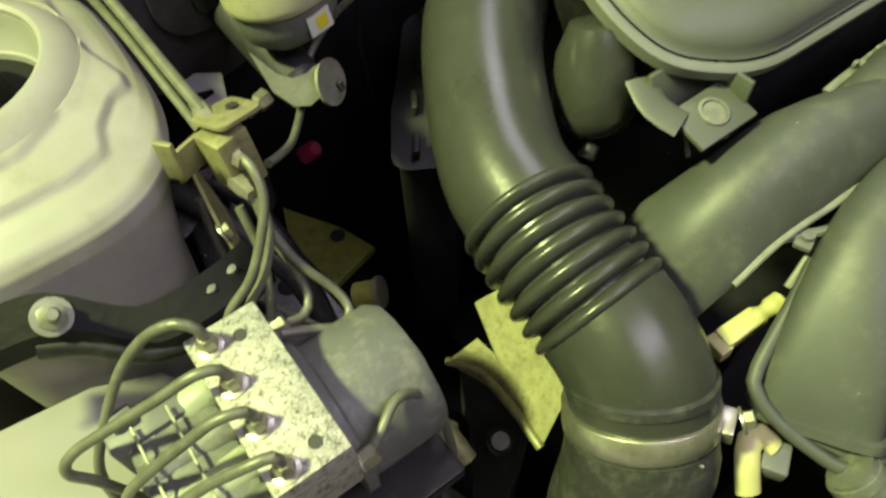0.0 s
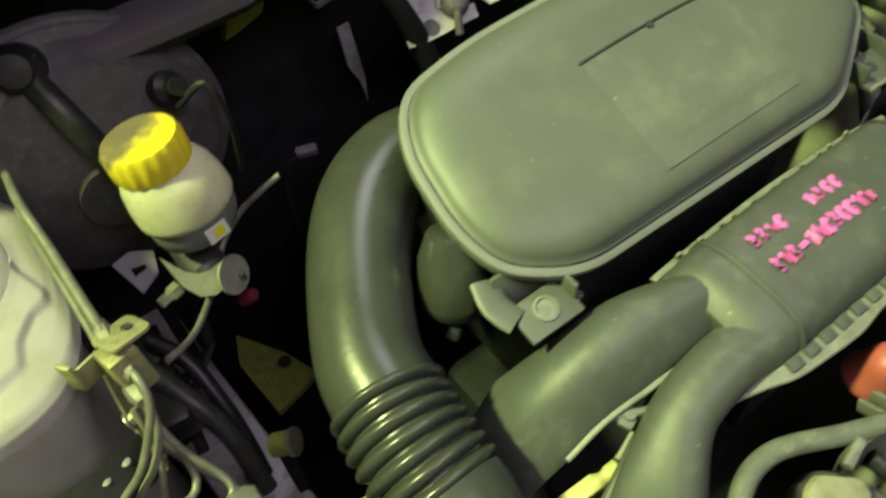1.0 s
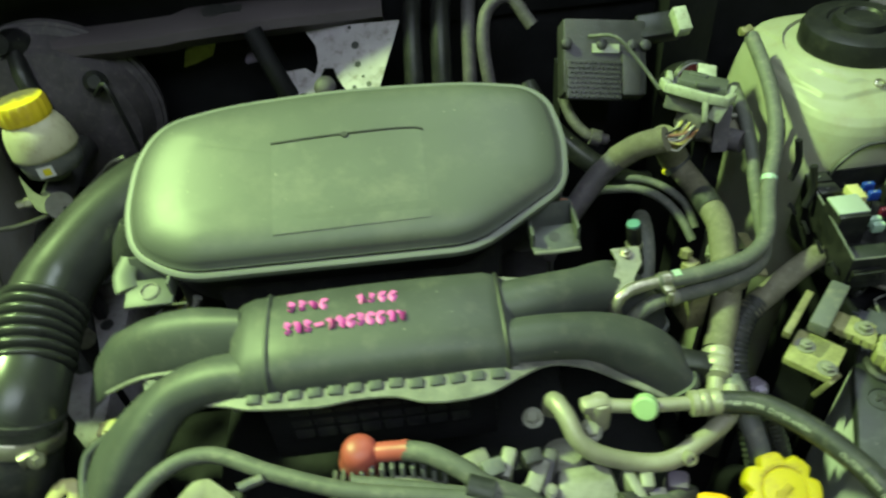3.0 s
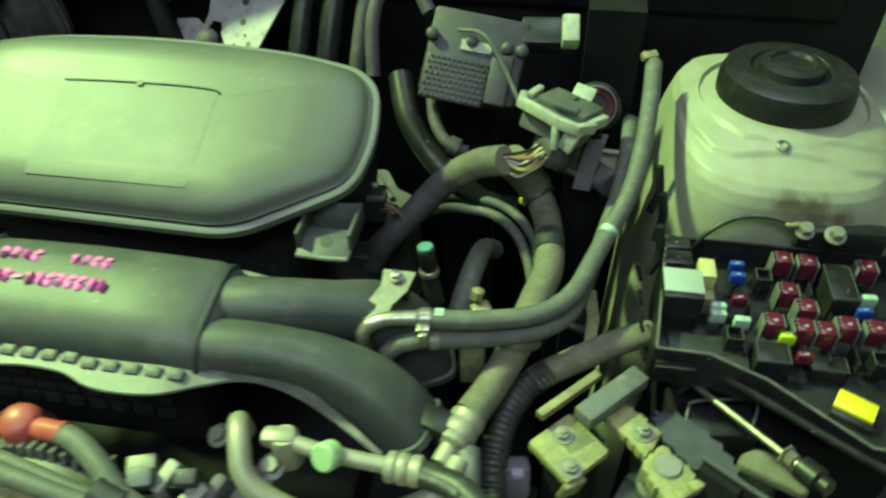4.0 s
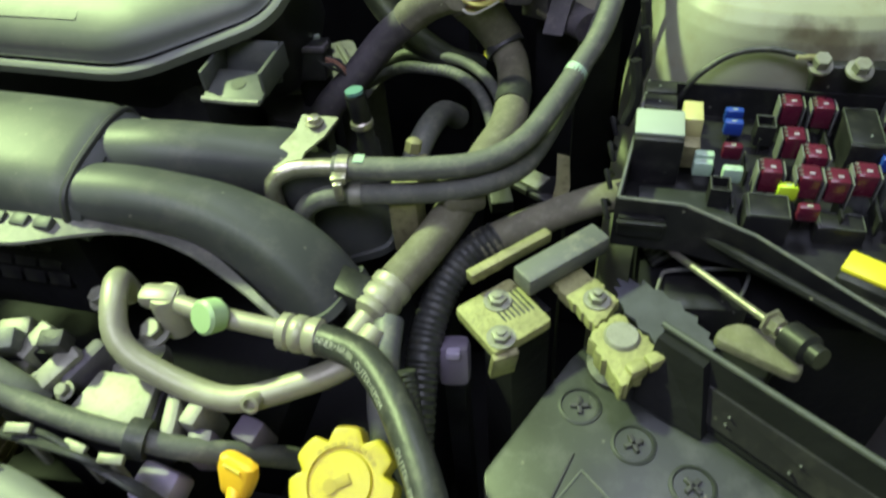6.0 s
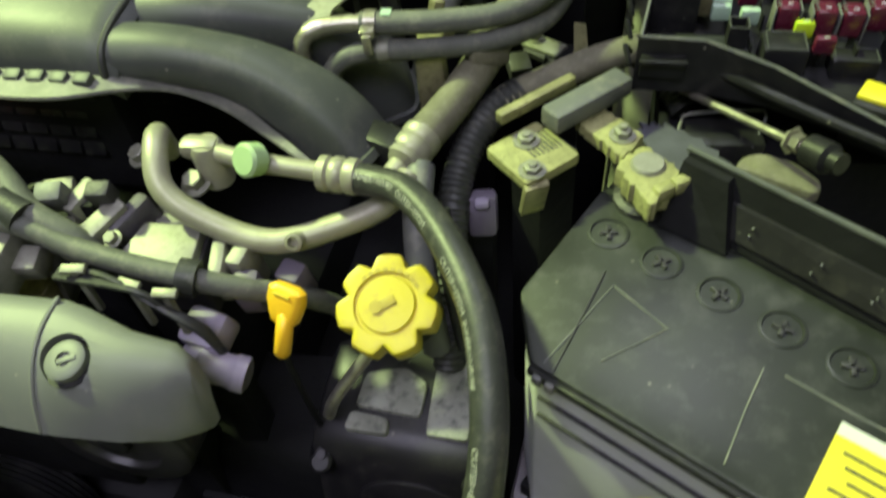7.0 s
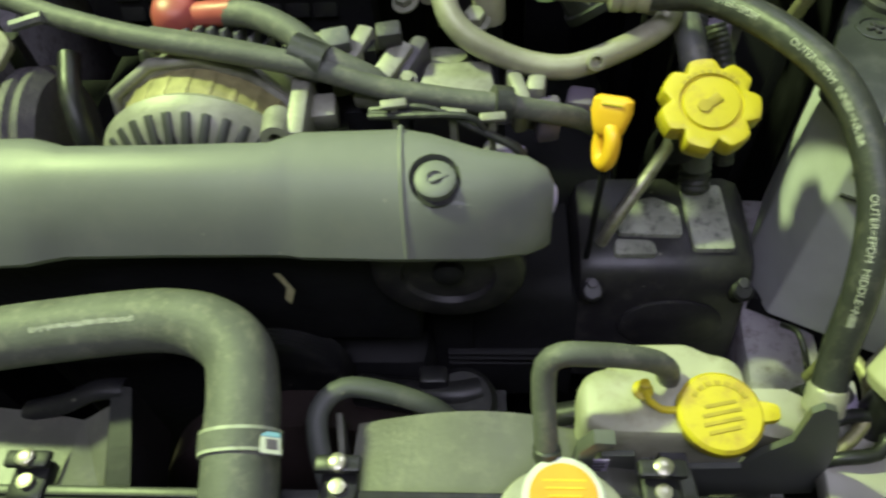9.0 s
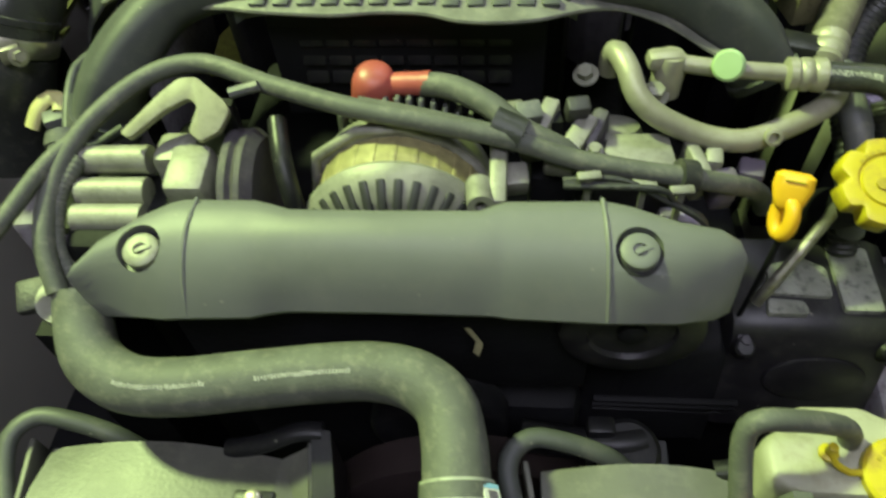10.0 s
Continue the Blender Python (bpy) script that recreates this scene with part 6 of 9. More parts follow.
    for x, y in reds:
        f = part("fuse", box(B(), place((x, y, 1.007)), 0.0125, 0.0145, 0.017, 0.0016), M_FUSERED, ob, "dark red cartridge fuse")
        part("rating", box(B(), place((x + 0.0005, y - 0.002, 1.0158)), 0.0030, 0.0020, 0.0006), M_LILAC, f)
        for q in (-1, 1):
            part("prong", box(B(), place((x + 0.0078 * q, y, 1.0035)), 0.0010, 0.0135, 0.0215, 0.0003), M_GREY, f)
        bm = B()
        for j in range(3):
            box(bm, place((x - 0.0058, y - 0.004 + 0.004 * j, 1.0156)), 0.0022, 0.0014, 0.0008)
        part("terminal", bm, M_GREY, f)
    small = ((1.112, 0.316, M_BLUE), (1.111, 0.302, M_BLUE), (1.109, 0.275, M_FUSERED), (1.091, 0.264, M_MINT), (1.090, 0.255, M_MINT), (1.108, 0.251, M_MINT), (1.140, 0.239, M_LIME), (1.150, 0.221, M_FUSERED), (1.212, 0.29, M_MINT), (1.205, 0.275, M_BLUE))
    for x, y, mat in small:
        f = part("fuse", box(B(), place((x, y, 1.0025)), 0.0125, 0.0062, 0.011, 0.0016), mat, ob, "small blade fuse")
        part("rating", box(B(), place((x, y - 0.0006, 1.0081)), 0.0032, 0.0014, 0.0005), M_RELAY, f)
    for x, y in ((1.132, 0.305), (1.100, 0.235), (1.205, 0.225)):
        bm = B()
        for q in (-1, 1):
            box(bm, place((x + 0.0055 * q, y, 0.999)), 0.0012, 0.013, 0.016)
            box(bm, place((x, y + 0.0062 * q, 0.999)), 0.012, 0.0012, 0.016)
        box(bm, place((x, y, 0.998)), 0.012, 0.001, 0.012)
        socket = part("socket", bm, M_BLACK, ob, "empty black fuse socket")
        rim = [(x + 0.0058 * u, y + 0.0064 * v, 1.0072) for u, v in ((-1, -1), (1, -1), (1, 1), (-1, 1), (-1, -1))]
        bm = B()
        for a, b in zip(rim, rim[1:]):
            tube(bm, [a, b], 0.0004, 5, straight=True)
        part("rim", bm, M_MANIFOLD, socket, "thin grey rim")
    for k in range(10):
        for j in range(3):
            x, y = 1.098 + k * 0.0105, 0.235 + j * 0.036
            if (k + j) % 2:
                part("rib", box(B(), place((x, y, 0.992)), 0.0015, 0.022, 0.012), M_BLACK, ob)
    bm = B()
    tube(bm, [(1.080, 0.212, 0.990), (1.124, 0.188, 0.985), (1.190, 0.150, 0.980), (1.262, 0.118, 0.975)], 0.0035, 8)
    part("rail", bm, M_BLACK, body)
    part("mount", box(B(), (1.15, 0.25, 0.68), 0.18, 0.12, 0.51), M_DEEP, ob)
    return ob


fuse_box()


# ---- battery ----
BAT = pose(0.992, 0.003, 0.944, 0, 0, -27)


def battery():
    ob = thing("battery", BAT @ Vector((0.115, 0.08, -0.2)), "scuffed black car battery with six round screw vents", "battery")
    out = round_outline([(0.003, 0.0), (0.205, 0.0), (0.205, 0.168), (-0.026, 0.168), (-0.032, 0.13), (-0.0285, 0.036)], 0.004, 3)
    part("case", prism(B(), inset_outline(out, 0.003), BAT, -0.20, -0.004), M_BATSIDE, ob, "grey battery case wall")
    lid = part("lid", prism(B(), out, BAT, -0.012, 0.0, 0.0015), M_BATTERY, ob)
    for k in range(6):
        u = 0.0 + k * 0.0372
        x, y = -0.0097 + u - 0.0006 * k, 0.1028 - 0.0027 * k
        bm = B()
        lathe(bm, BAT @ Matrix.Translation((x, y, -0.001)), [(0.0125, 0), (0.0125, 0.0018), (0.0108, 0.0022), (0.0100, 0.0008), (0.0, 0.0008)], 28)
        v = part("vent", bm, M_BATTERY, lid)
        bm = B()
        mm = BAT @ place((x, y, 0.0008), 35 + 20 * k)
        box(bm, mm, 0.011, 0.0028, 0.0022, 0.0004)
        box(bm, mm @ place((0, 0, 0), 90), 0.011, 0.0028, 0.0022, 0.0004)
        part("cross_slot", bm, M_CAST, v)
    for pts in (((0.02, 0.128), (0.03, 0.138), (0.10, 0.138), (0.195, 0.13)), ((0.0130, 0.0694), (0.0515, 0.0599), (0.0329, 0.0213)), ((0.0130, 0.0694), (0.0094, -0.0008 + 0.004)), ((0.108, 0.006), (0.104, 0.04), (0.102, 0.066)), ((0.112, 0.068), (0.15, 0.066), (0.195, 0.066))):
        part("ridge", tube(B(), [BAT @ Vector((x, y, 0.0002)) for x, y in pts], 0.0006, 8, straight=True), M_GREY, lid)
    part("seam", tube(B(), [BAT @ Vector((0.016, 0.001, 0.0)), BAT @ Vector((0.010, 0.04, 0.0003)), BAT @ Vector((0.004, 0.075, 0.0003))], 0.0008, 6), M_INK, lid)
    lab = part("label", box(B(), BAT @ place((0.172, 0.030, 0.0006)), 0.058, 0.056, 0.0012), M_LABEL, lid, "yellow warning label with a white corner")
    part("label_corner", box(B(), BAT @ place((0.172, 0.0545, 0.0011)), 0.058, 0.0075, 0.0012), M_WHITE, lab)
    bm = B()
    for k in range(6):
        box(bm, BAT @ place((0.172, 0.043 - 0.007 * k, 0.0014)), 0.046 - 0.006 * (k % 3), 0.0016, 0.0006)
    part("print", bm, M_INK, lab, "rows of unreadable small print")
    # front trim strip with clips
    part("trim", box(B(), BAT @ place((0.104, -0.002, -0.005)), 0.202, 0.004, 0.006, 0.001), M_BLACK, ob)
    for x in (0.010, 0.018, 0.122, 0.145, 0.158):
        part("clip", box(B(), BAT @ place((x, -0.004, -0.006)), 0.006, 0.005, 0.007, 0.0015), M_GREY, ob)
    for z in (-0.035, -0.055):
        part("case_rib", box(B(), BAT @ place((0.105, 0.0022, z)), 0.195, 0.003, 0.002), M_CAST, ob)
    part("tray", box(B(), BAT @ place((0.09, 0.08, -0.36)), 0.20, 0.14, 0.326), M_DEEP, ob)
    return ob


battery()
hd = thing("hold_down", BAT @ Vector((0.12, 0.15, 0.0)), "black steel battery hold-down bar with a long threaded rod", "battery clamp")
bm = B()
loft(bm, [[Vector(p) + Vector((0.55, 0.83, 0)) * d for p in ((1.071, 0.131, 0.986), (1.200, 0.045, 0.986), (1.200, 0.028, 0.947), (1.067, 0.115, 0.947))] for d in (0, 0.004)])
plate = part("upright", bm, M_DEEP, hd)
part("top_edge", tube(B(), [(1.070, 0.133, 0.987), (1.200, 0.047, 0.987)], 0.0020, 8), M_MANIFOLD, plate, "thin grey top edge")
bm = B()
loft(bm, [[Vector(p) + Vector((-0.55, -0.83, 0)) * d for p in ((1.071, 0.130, 0.984), (1.095, 0.114, 0.984), (1.100, 0.093, 0.9465), (1.062, 0.112, 0.9465))] for d in (0, 0.006)])
part("tab", bm, M_DEEP, hd)
bm = B()
loft(bm, [[Vector(p) + Vector((-0.55, -0.83, 0)) * d for p in ((1.098, 0.108, 0.972), (1.195, 0.044, 0.972), (1.195, 0.034, 0.955), (1.100, 0.098, 0.953))] for d in (0, 0.003)])
part("face_panel", bm, M_TIMING, hd, "dusty dark face panel")
for k, (u, v) in enumerate(((0.10, 0.3), (0.12, 0.6), (0.42, 0.25), (0.46, 0.55), (0.70, 0.3), (0.72, 0.5))):
    q = Vector((1.100, 0.098, 0.953)).lerp(Vector((1.195, 0.034, 0.955)), u).lerp(Vector((1.098, 0.108, 0.972)).lerp(Vector((1.195, 0.044, 0.972)), u), v) + Vector((-0.55, -0.83, 0)) * 0.0035
    part("scratch", box(B(), place(q, -34, 20 + 15 * (k % 3)), 0.0012, 0.0010, 0.006), M_GREY, hd)
bm = B()
tube(bm, [(1.058, 0.2355, 0.9592), (1.139, 0.122, 0.997)], 0.0024, 12)
part("rod", bm, M_STEEL, hd)
bm = B()
lathe(bm, axis_matrix((1.126, 0.141, 0.991), (0.57, -0.79, 0.26)), [(0.008, 0), (0.008, 0.0015), (0.0055, 0.002), (0.0055, 0.008)], 6)
part("nut", bm, M_STEEL, hd)
bm = B()
lathe(bm, axis_matrix((1.138, 0.124, 0.996), (0.57, -0.79, 0.26)), [(0.009, -0.008), (0.009, 0.006), (0.006, 0.008), (0.006, 0.014), (0, 0.014)], 18)
part("end_collar", bm, M_BLACK, hd)
pad = round_outline([(1.102, 0.148), (1.148, 0.128), (1.152, 0.140), (1.136, 0.158), (1.118, 0.164), (1.106, 0.158)], 0.006, 4)
part("strap", prism(B(), pad, Matrix.Identity(4), 0.955, 0.962, 0.003), M_LOOM, hd, "dusty folded strap")
bm = B()
ctray = thing("cable_tray", (1.10, 0.18, 0.90), "black plastic cable tray between battery and fuse box", "cable tray")
box(bm, place((1.105, 0.190, 0.915), -30), 0.10, 0.05, 0.02, 0.004)
box(bm, place((1.10, 0.19, 0.68), -30), 0.08, 0.05, 0.46)
part("tray", bm, M_DEEP, ctray)
part("holder", box(B(), place((1.098, 0.190, 0.930), 8), 0.052, 0.030, 0.05, 0.004), M_BLACK, ctray, "black open holder under the rod")
part("holder_rim", tube(B(), [(1.068, 0.175, 0.957), (1.072, 0.196, 0.957), (1.078, 0.203, 0.957), (1.118, 0.211, 0.957), (1.126, 0.206, 0.957), (1.116, 0.178, 0.952)], 0.0012, 8), M_GREY, ctray, "thin paler rim")
part("pocket", box(B(), place((0.878, 0.150, 0.950), -20), 0.036, 0.022, 0.034, 0.003), M_BLACK, ctray, "black open pocket")


# ---- battery terminal and fusible links ----
def terminal():
    ob = thing("battery_terminal", (1.045, 0.14, 0.94), "corroded brass coloured battery terminal clamp with hexagon bolts", "battery terminal")
    random.seed(21)

    def corroded(corners, z0, z1, wobble):
        """A plate with uneven, crusted edges."""
        base = round_outline(corners, 0.003, 3)
        pts = []
        for p, q in zip(base, base[1:] + base[:1]):
            n = max(1, int((q - p).length / 0.0025))
            pts += [p.lerp(q, k / n) for k in range(n)]
        mid = sum((Vector(c) for c in corners), Vector((0, 0))) / len(corners)
        pts = [p + (p - mid).normalized() * random.uniform(-wobble, wobble) for p in pts]
        return prism(B(), pts, Matrix.Identity(4), z0, z1, 0.001)
    part("clamp", corroded([(1.0340, 0.1350), (1.0470, 0.1570), (1.0170, 0.1850), (1.0030, 0.1680)], 0.966, 0.974, 0.0013), M_CRUST, ob)
    part("post_clamp", corroded([(1.0510, 0.0950), (1.0710, 0.1250), (1.0470, 0.1480), (1.0300, 0.1280)], 0.960, 0.974, 0.0017), M_CRUST, ob)
    part("post", lathe(B(), (1.049, 0.130, 0.946), [(0.0105, 0), (0.0105, 0.0285), (0.0090, 0.0305), (0, 0.0308)], 28), M_ALU, ob)
    part("post_foot", lathe(B(), (1.049, 0.130, 0.944), [(0.018, 0), (0.018, 0.004), (0.014, 0.006), (0.012, 0.016)], 26), M_CAST, ob)
    bm = B()
    hexbolt(bm, (1.033, 0.155, 0.974), 0.0056, 0.006, 1.5, 0.003)
    part("bolt", bm, M_DULLZINC, ob)
    bm = B()
    for x, y in ((1.058, 0.110), (1.068, 0.118)):
        box(bm, place((x, y, 0.972), 38), 0.012, 0.008, 0.010, 0.002)
    part("lug", bm, M_CRUST, ob)
    bm = B()
    hexbolt(bm, axis_matrix((1.054, 0.113, 0.967), (-0.75, -0.6, -0.1)), 0.0052, 0.007, 1.2, 0.003)
    part("pinch_bolt", bm, M_ZINC, ob)
    return ob


terminal()
fl = thing("fusible_link", (0.98, 0.14, 0.92), "finned brass coloured fusible link block with two bolts", "fusible link")
bm = B()
prism(bm, round_outline([(-0.021, -0.021), (0.021, -0.021), (0.021, 0.021), (-0.021, 0.021)], 0.003, 2), place((0.979, 0.136, 0.966), 46), 0.0, 0.007, 0.001)
part("block", bm, M_CRUST, fl)
for k in range(7):
    part("fin", box(B(), place((0.979, 0.136, 0.9735), 46) @ place((-0.002 + 0.0032 * k, 0.004 - 0.0004 * k, -0.0012)), 0.0014, 0.020, 0.0016), M_INK, fl)
for x, y in ((0.974, 0.145), (0.981, 0.118)):
    bm = B()
    hexbolt(bm, (x, y, 0.973), 0.0058, 0.005, 1.5, 0.002)
    part("bolt", bm, M_DULLZINC, fl)
part("tail", box(B(), place((0.983, 0.113, 0.955), 30, 15), 0.016, 0.005, 0.030, 0.001), M_ZINC, fl)
part("cover", box(B(), place((0.977, 0.173, 0.985), 46.5), 0.062, 0.007, 0.008, 0.001), M_ZINC, fl, "pale yellowish cover strip")
part("holder", box(B(), place((1.009, 0.178, 0.982), 46.5), 0.064, 0.017, 0.014, 0.002), M_GREY, fl, "dark grey plastic holder")
part("stem", box(B(), place((0.985, 0.15, 0.82), 46), 0.03, 0.03, 0.29), M_DEEP, fl)
bm = B()
random.seed(7)
outl = []
for k in range(34):
    w = 2 * math.pi * k / 34
    r = 1.0 + (0.09 if k % 2 else -0.07) + random.uniform(-0.05, 0.05)
    outl.append((0.037 * math.cos(w) * r, 0.0165 * math.sin(w) * r))
prism(bm, outl, place((1.074, 0.160, 0.957), -44), 0.0, 0.002)
solo("torn_felt", bm, M_FELT, "torn bluish grey felt pad by the battery terminal", "felt pad")

# ---- hoses and looms on the fuse box side ----
hh = "dusty rubber heater hose sweeping towards the bulkhead"
h1 = thing("heater_hose", (0.93, 0.25, 0.97), hh, "hose", "heater hoses")
part("tube", tube(B(), [(0.853, 0.208, 1.012), (0.906, 0.2145, 1.012), (0.949, 0.228, 1.012), (0.974, 0.252, 1.015), (0.990, 0.290, 1.021), (1.002, 0.319, 1.030), (1.015, 0.345, 1.046), (1.023, 0.376, 1.068), (1.029, 0.424, 1.088), (1.033, 0.480, 1.102)], 0.0080, 18), M_RUBBER, h1)
part("pipe", tube(B(), [(0.815, 0.197, 0.965), (0.811, 0.195, 0.985), (0.812, 0.197, 1.003), (0.823, 0.203, 1.010), (0.842, 0.207, 1.012), (0.858, 0.209, 1.012)], 0.0062, 14), M_STEEL, h1, "bent steel heater pipe")
bm = B()
lathe(bm, axis_matrix((0.860, 0.2090, 1.012), (1, 0.1, 0)), [(0.0079, -0.004), (0.0090, -0.004), (0.0090, 0.004), (0.0079, 0.004)], 20)
box(bm, place((0.860, 0.199, 1.012), 10), 0.010, 0.010, 0.006, 0.001)
box(bm, place((0.861, 0.192, 1.006), 10), 0.006, 0.004, 0.014, 0.001)
part("clamp", bm, M_STEEL, h1)
part("band", lathe(B(), axis_matrix((1.0005, 0.316, 1.0285), (0.42, 0.8, 0.36)), [(0.0079, -0.003), (0.0083, -0.003), (0.0083, 0.003), (0.0079, 0.003)], 20), M_MINT, h1, "faint green paint band")
part("mark", box(B(), place((0.871, 0.2105, 1.0198), 5), 0.007, 0.008, 0.0008), M_MINT, h1, "small pale label")
bm = B()
tube(bm, [(1.033, 0.478, 1.103), (1.030, 0.486, 1.105), (1.022, 0.487, 1.106)], 0.005, 10)
box(bm, place((1.028, 0.484, 1.108), 30, 20), 0.016, 0.008, 0.006, 0.001)
part("clip", bm, M_ZINC, h1)
h2 = thing("heater_hose", (0.93, 0.25, 0.95), hh, "hose", "heater hoses")
part("tube", tube(B(), [(0.826, 0.196, 0.955), (0.830, 0.195, 0.980), (0.842, 0.197, 0.992), (0.862, 0.202, 0.995), (0.888, 0.206, 0.995), (0.926, 0.215, 0.995), (0.955, 0.226, 0.997), (0.976, 0.252, 0.996), (0.990, 0.300, 1.000), (1.000, 0.340, 1.008), (1.009, 0.375, 1.020), (1.016, 0.42, 1.035), (1.02, 0.47, 1.045)], 0.0074, 18), M_RUBBER, h2)
part("clamp", lathe(B(), axis_matrix((0.868, 0.2028, 0.995), (1, 0.16, 0)), [(0.0073, -0.004), (0.0084, -0.004), (0.0084, 0.004), (0.0073, 0.004)], 20), M_DULLZINC, h2)
for y, x in ((0.30, 1.044), (0.345, 1.049), (0.385, 1.048)):
    solo("hose_clip", tube(B(), [(x - 0.006, y, 1.0), (x, y + 0.005, 1.02), (x - 0.004, y + 0.01, 1.045)], 0.004, 8), M_BLACK, "black clip between the hoses and the strut tower", "clip", "hose clips")

conn = thing("harness_connector", (0.945, 0.405, 1.03), "large pale green multi-pin connector with a lever and bare wires", "connector")
cm = place((0.948, 0.408, 1.082), -28, -14, 6)
part("body", box(B(), cm @ place((0, 0.004, -0.006)), 0.058, 0.040, 0.026, 0.003), M_GREY, conn)
part("top", box(B(), cm @ place((0.004, 0.010, 0.010)), 0.050, 0.040, 0.009, 0.002), M_PLASTIC, conn, "dark top plate")
part("latch", box(B(), cm @ place((0.008, -0.008, 0.014), 10), 0.024, 0.010, 0.005, 0.0015), M_PLASTIC, conn)
part("latch", box(B(), cm @ place((-0.004, 0.018, 0.014), -5), 0.020, 0.010, 0.006, 0.0015), M_PLASTIC, conn)
part("tongue", box(B(), cm @ place((0.004, 0.034, 0.016), 12, 30), 0.020, 0.020, 0.003, 0.001), M_LEVER, conn)
bm = B()
bar = [(-0.036, -0.006), (-0.030, -0.020), (0.012, -0.026), (0.030, -0.024), (0.036, -0.006)]
for (x0, y0), (x1, y1) in zip(bar, bar[1:]):
    mid, ln, an = Vector(((x0 + x1) / 2, (y0 + y1) / 2, 0.006)), math.hypot(x1 - x0, y1 - y0), math.degrees(math.atan2(y1 - y0, x1 - x0))
    box(bm, cm @ place(mid, an), ln + 0.006, 0.0075, 0.010, 0.0015)
lever = part("lever", bm, M_LEVER, conn, "pale lever frame")
part("arm", box(B(), cm @ place((-0.032, 0.008, 0.008), 8), 0.007, 0.030, 0.008, 0.0015), M_LEVER, lever)
part("arm", box(B(), cm @ place((0.034, 0.008, 0.006), -6), 0.007, 0.032, 0.010, 0.0015), M_LEVER, lever)
part("tab", box(B(), cm @ place((0.026, -0.022, -0.006), 0, 0, 12), 0.014, 0.007, 0.022, 0.0015), M_LEVER, lever)
part("tab", box(B(), cm @ place((0.014, -0.027, -0.008), 0, 0, -14), 0.006, 0.006, 0.022, 0.0012), M_LEVER, lever)
bm = B()
for k in range(4):
    tube(bm, [cm @ Vector((-0.010 + 0.011 * k, 0.026, 0.004)), cm @ Vector((-0.008 + 0.011 * k, 0.036, 0.002))], 0.0055, 10)
part("socket", bm, M_GREY, conn)
random.seed(3)
for k in range(46):
    a = Vector((0.936 + 0.003 * (k % 3), 0.374 + 0.0007 * k, 1.050 + 0.004 * (k % 4)))
    w = 2.4 * k
    b = Vector((0.897, 0.366, 1.056)) + Vector((0.2 * math.cos(w), math.cos(w), math.sin(w))) * 0.0115 * math.sqrt((k + 0.5) / 46)
    mid = a.lerp(b, 0.5) + Vector((random.uniform(-0.003, 0.003), -0.004 - 0.006 * math.cos(w) + random.uniform(-0.003, 0.002), random.uniform(-0.011, -0.001)))
    part("wire", tube(B(), [a, a.lerp(mid, 0.5) + Vector((0, 0, -0.002)), mid, b], 0.0012, 6, 0.004), M_WIRE[(0, 3, 1, 0, 4, 3, 2)[k % 7]], conn)
part("boot", box(B(), place((0.945, 0.395, 1.056), 25, 0, 12), 0.024, 0.038, 0.026, 0.006), M_TAPE, conn, "dark dusty boot over the wires")
part("mount", box(B(), place((0.962, 0.412, 1.045), -20), 0.024, 0.018, 0.05, 0.003), M_TAPE, conn)
part("post", box(B(), place((0.975, 0.43, 0.74)), 0.03, 0.03, 0.64), M_DEEP, conn)

lm = thing("wiring_loom", (0.93, 0.30, 0.93), "thick dusty taped wiring loom with a yellow tie", "wiring loom")
part("branch", corrugated(B(), [(0.905, 0.364, 1.060), (0.881, 0.377, 1.045), (0.858, 0.383, 1.026)], 0.0135, 0.0032), M_LOOM, lm)
part("branch", tube(B(), [(0.862, 0.383, 1.028), (0.840, 0.378, 1.010), (0.815, 0.367, 0.982), (0.788, 0.352, 0.955), (0.775, 0.345, 0.93)], 0.0132, 18), M_TAPE, lm, "dark taped branch")
part("sleeve", tube(B(), [(0.908, 0.385, 1.045), (0.921, 0.394, 1.026), (0.934, 0.402, 1.002)], 0.0165, 20), M_LOOM, lm)
part("trunk", tube(B(), [(0.930, 0.400, 1.005), (0.942, 0.390, 0.992), (0.950, 0.360, 0.986), (0.953, 0.309, 0.985), (0.943, 0.266, 0.982), (0.932, 0.224, 0.974), (0.917, 0.189, 0.964), (0.903, 0.163, 0.957)], 0.0135, 20), M_LOOM, lm)
part("band", tube(B(), [(0.934, 0.399, 1.000), (0.938, 0.395, 0.996)], 0.0172, 20), M_RUBBER_DARK, lm)
part("band", tube(B(), [(0.9515, 0.352, 0.986), (0.9528, 0.328, 0.986)], 0.0140, 20), M_RUBBER_DARK, lm)
part("tie", lathe(B(), axis_matrix((0.9255, 0.398, 0.990), (-0.5, -0.6, 0.4)), [(0.004, 0), (0.004, 0.006), (0, 0.007)], 10), M_LABEL, lm, "small yellow cable tie")
bm = B()
lathe(bm, axis_matrix((0.899, 0.152, 0.957), (-0.35, -0.85, -0.15)), [(0.0125, -0.010), (0.0145, -0.008), (0.0145, -0.002), (0.013, 0.0), (0.0145, 0.002), (0.0145, 0.010), (0.013, 0.012), (0.0142, 0.014), (0.0142, 0.018), (0.008, 0.021), (0.008, 0.036)], 26)
part("crimp", bm, M_ALUPIPE, lm, "bright crimped metal ferrule")
part("elbow_joint", box(B(), place((0.935, 0.225, 0.985), 30), 0.03, 0.026, 0.02, 0.005), M_LOOM, lm)
el = thing("engine_loom", (0.95, 0.19, 0.90), "grey cable conduit curving down beside the battery", "conduit")
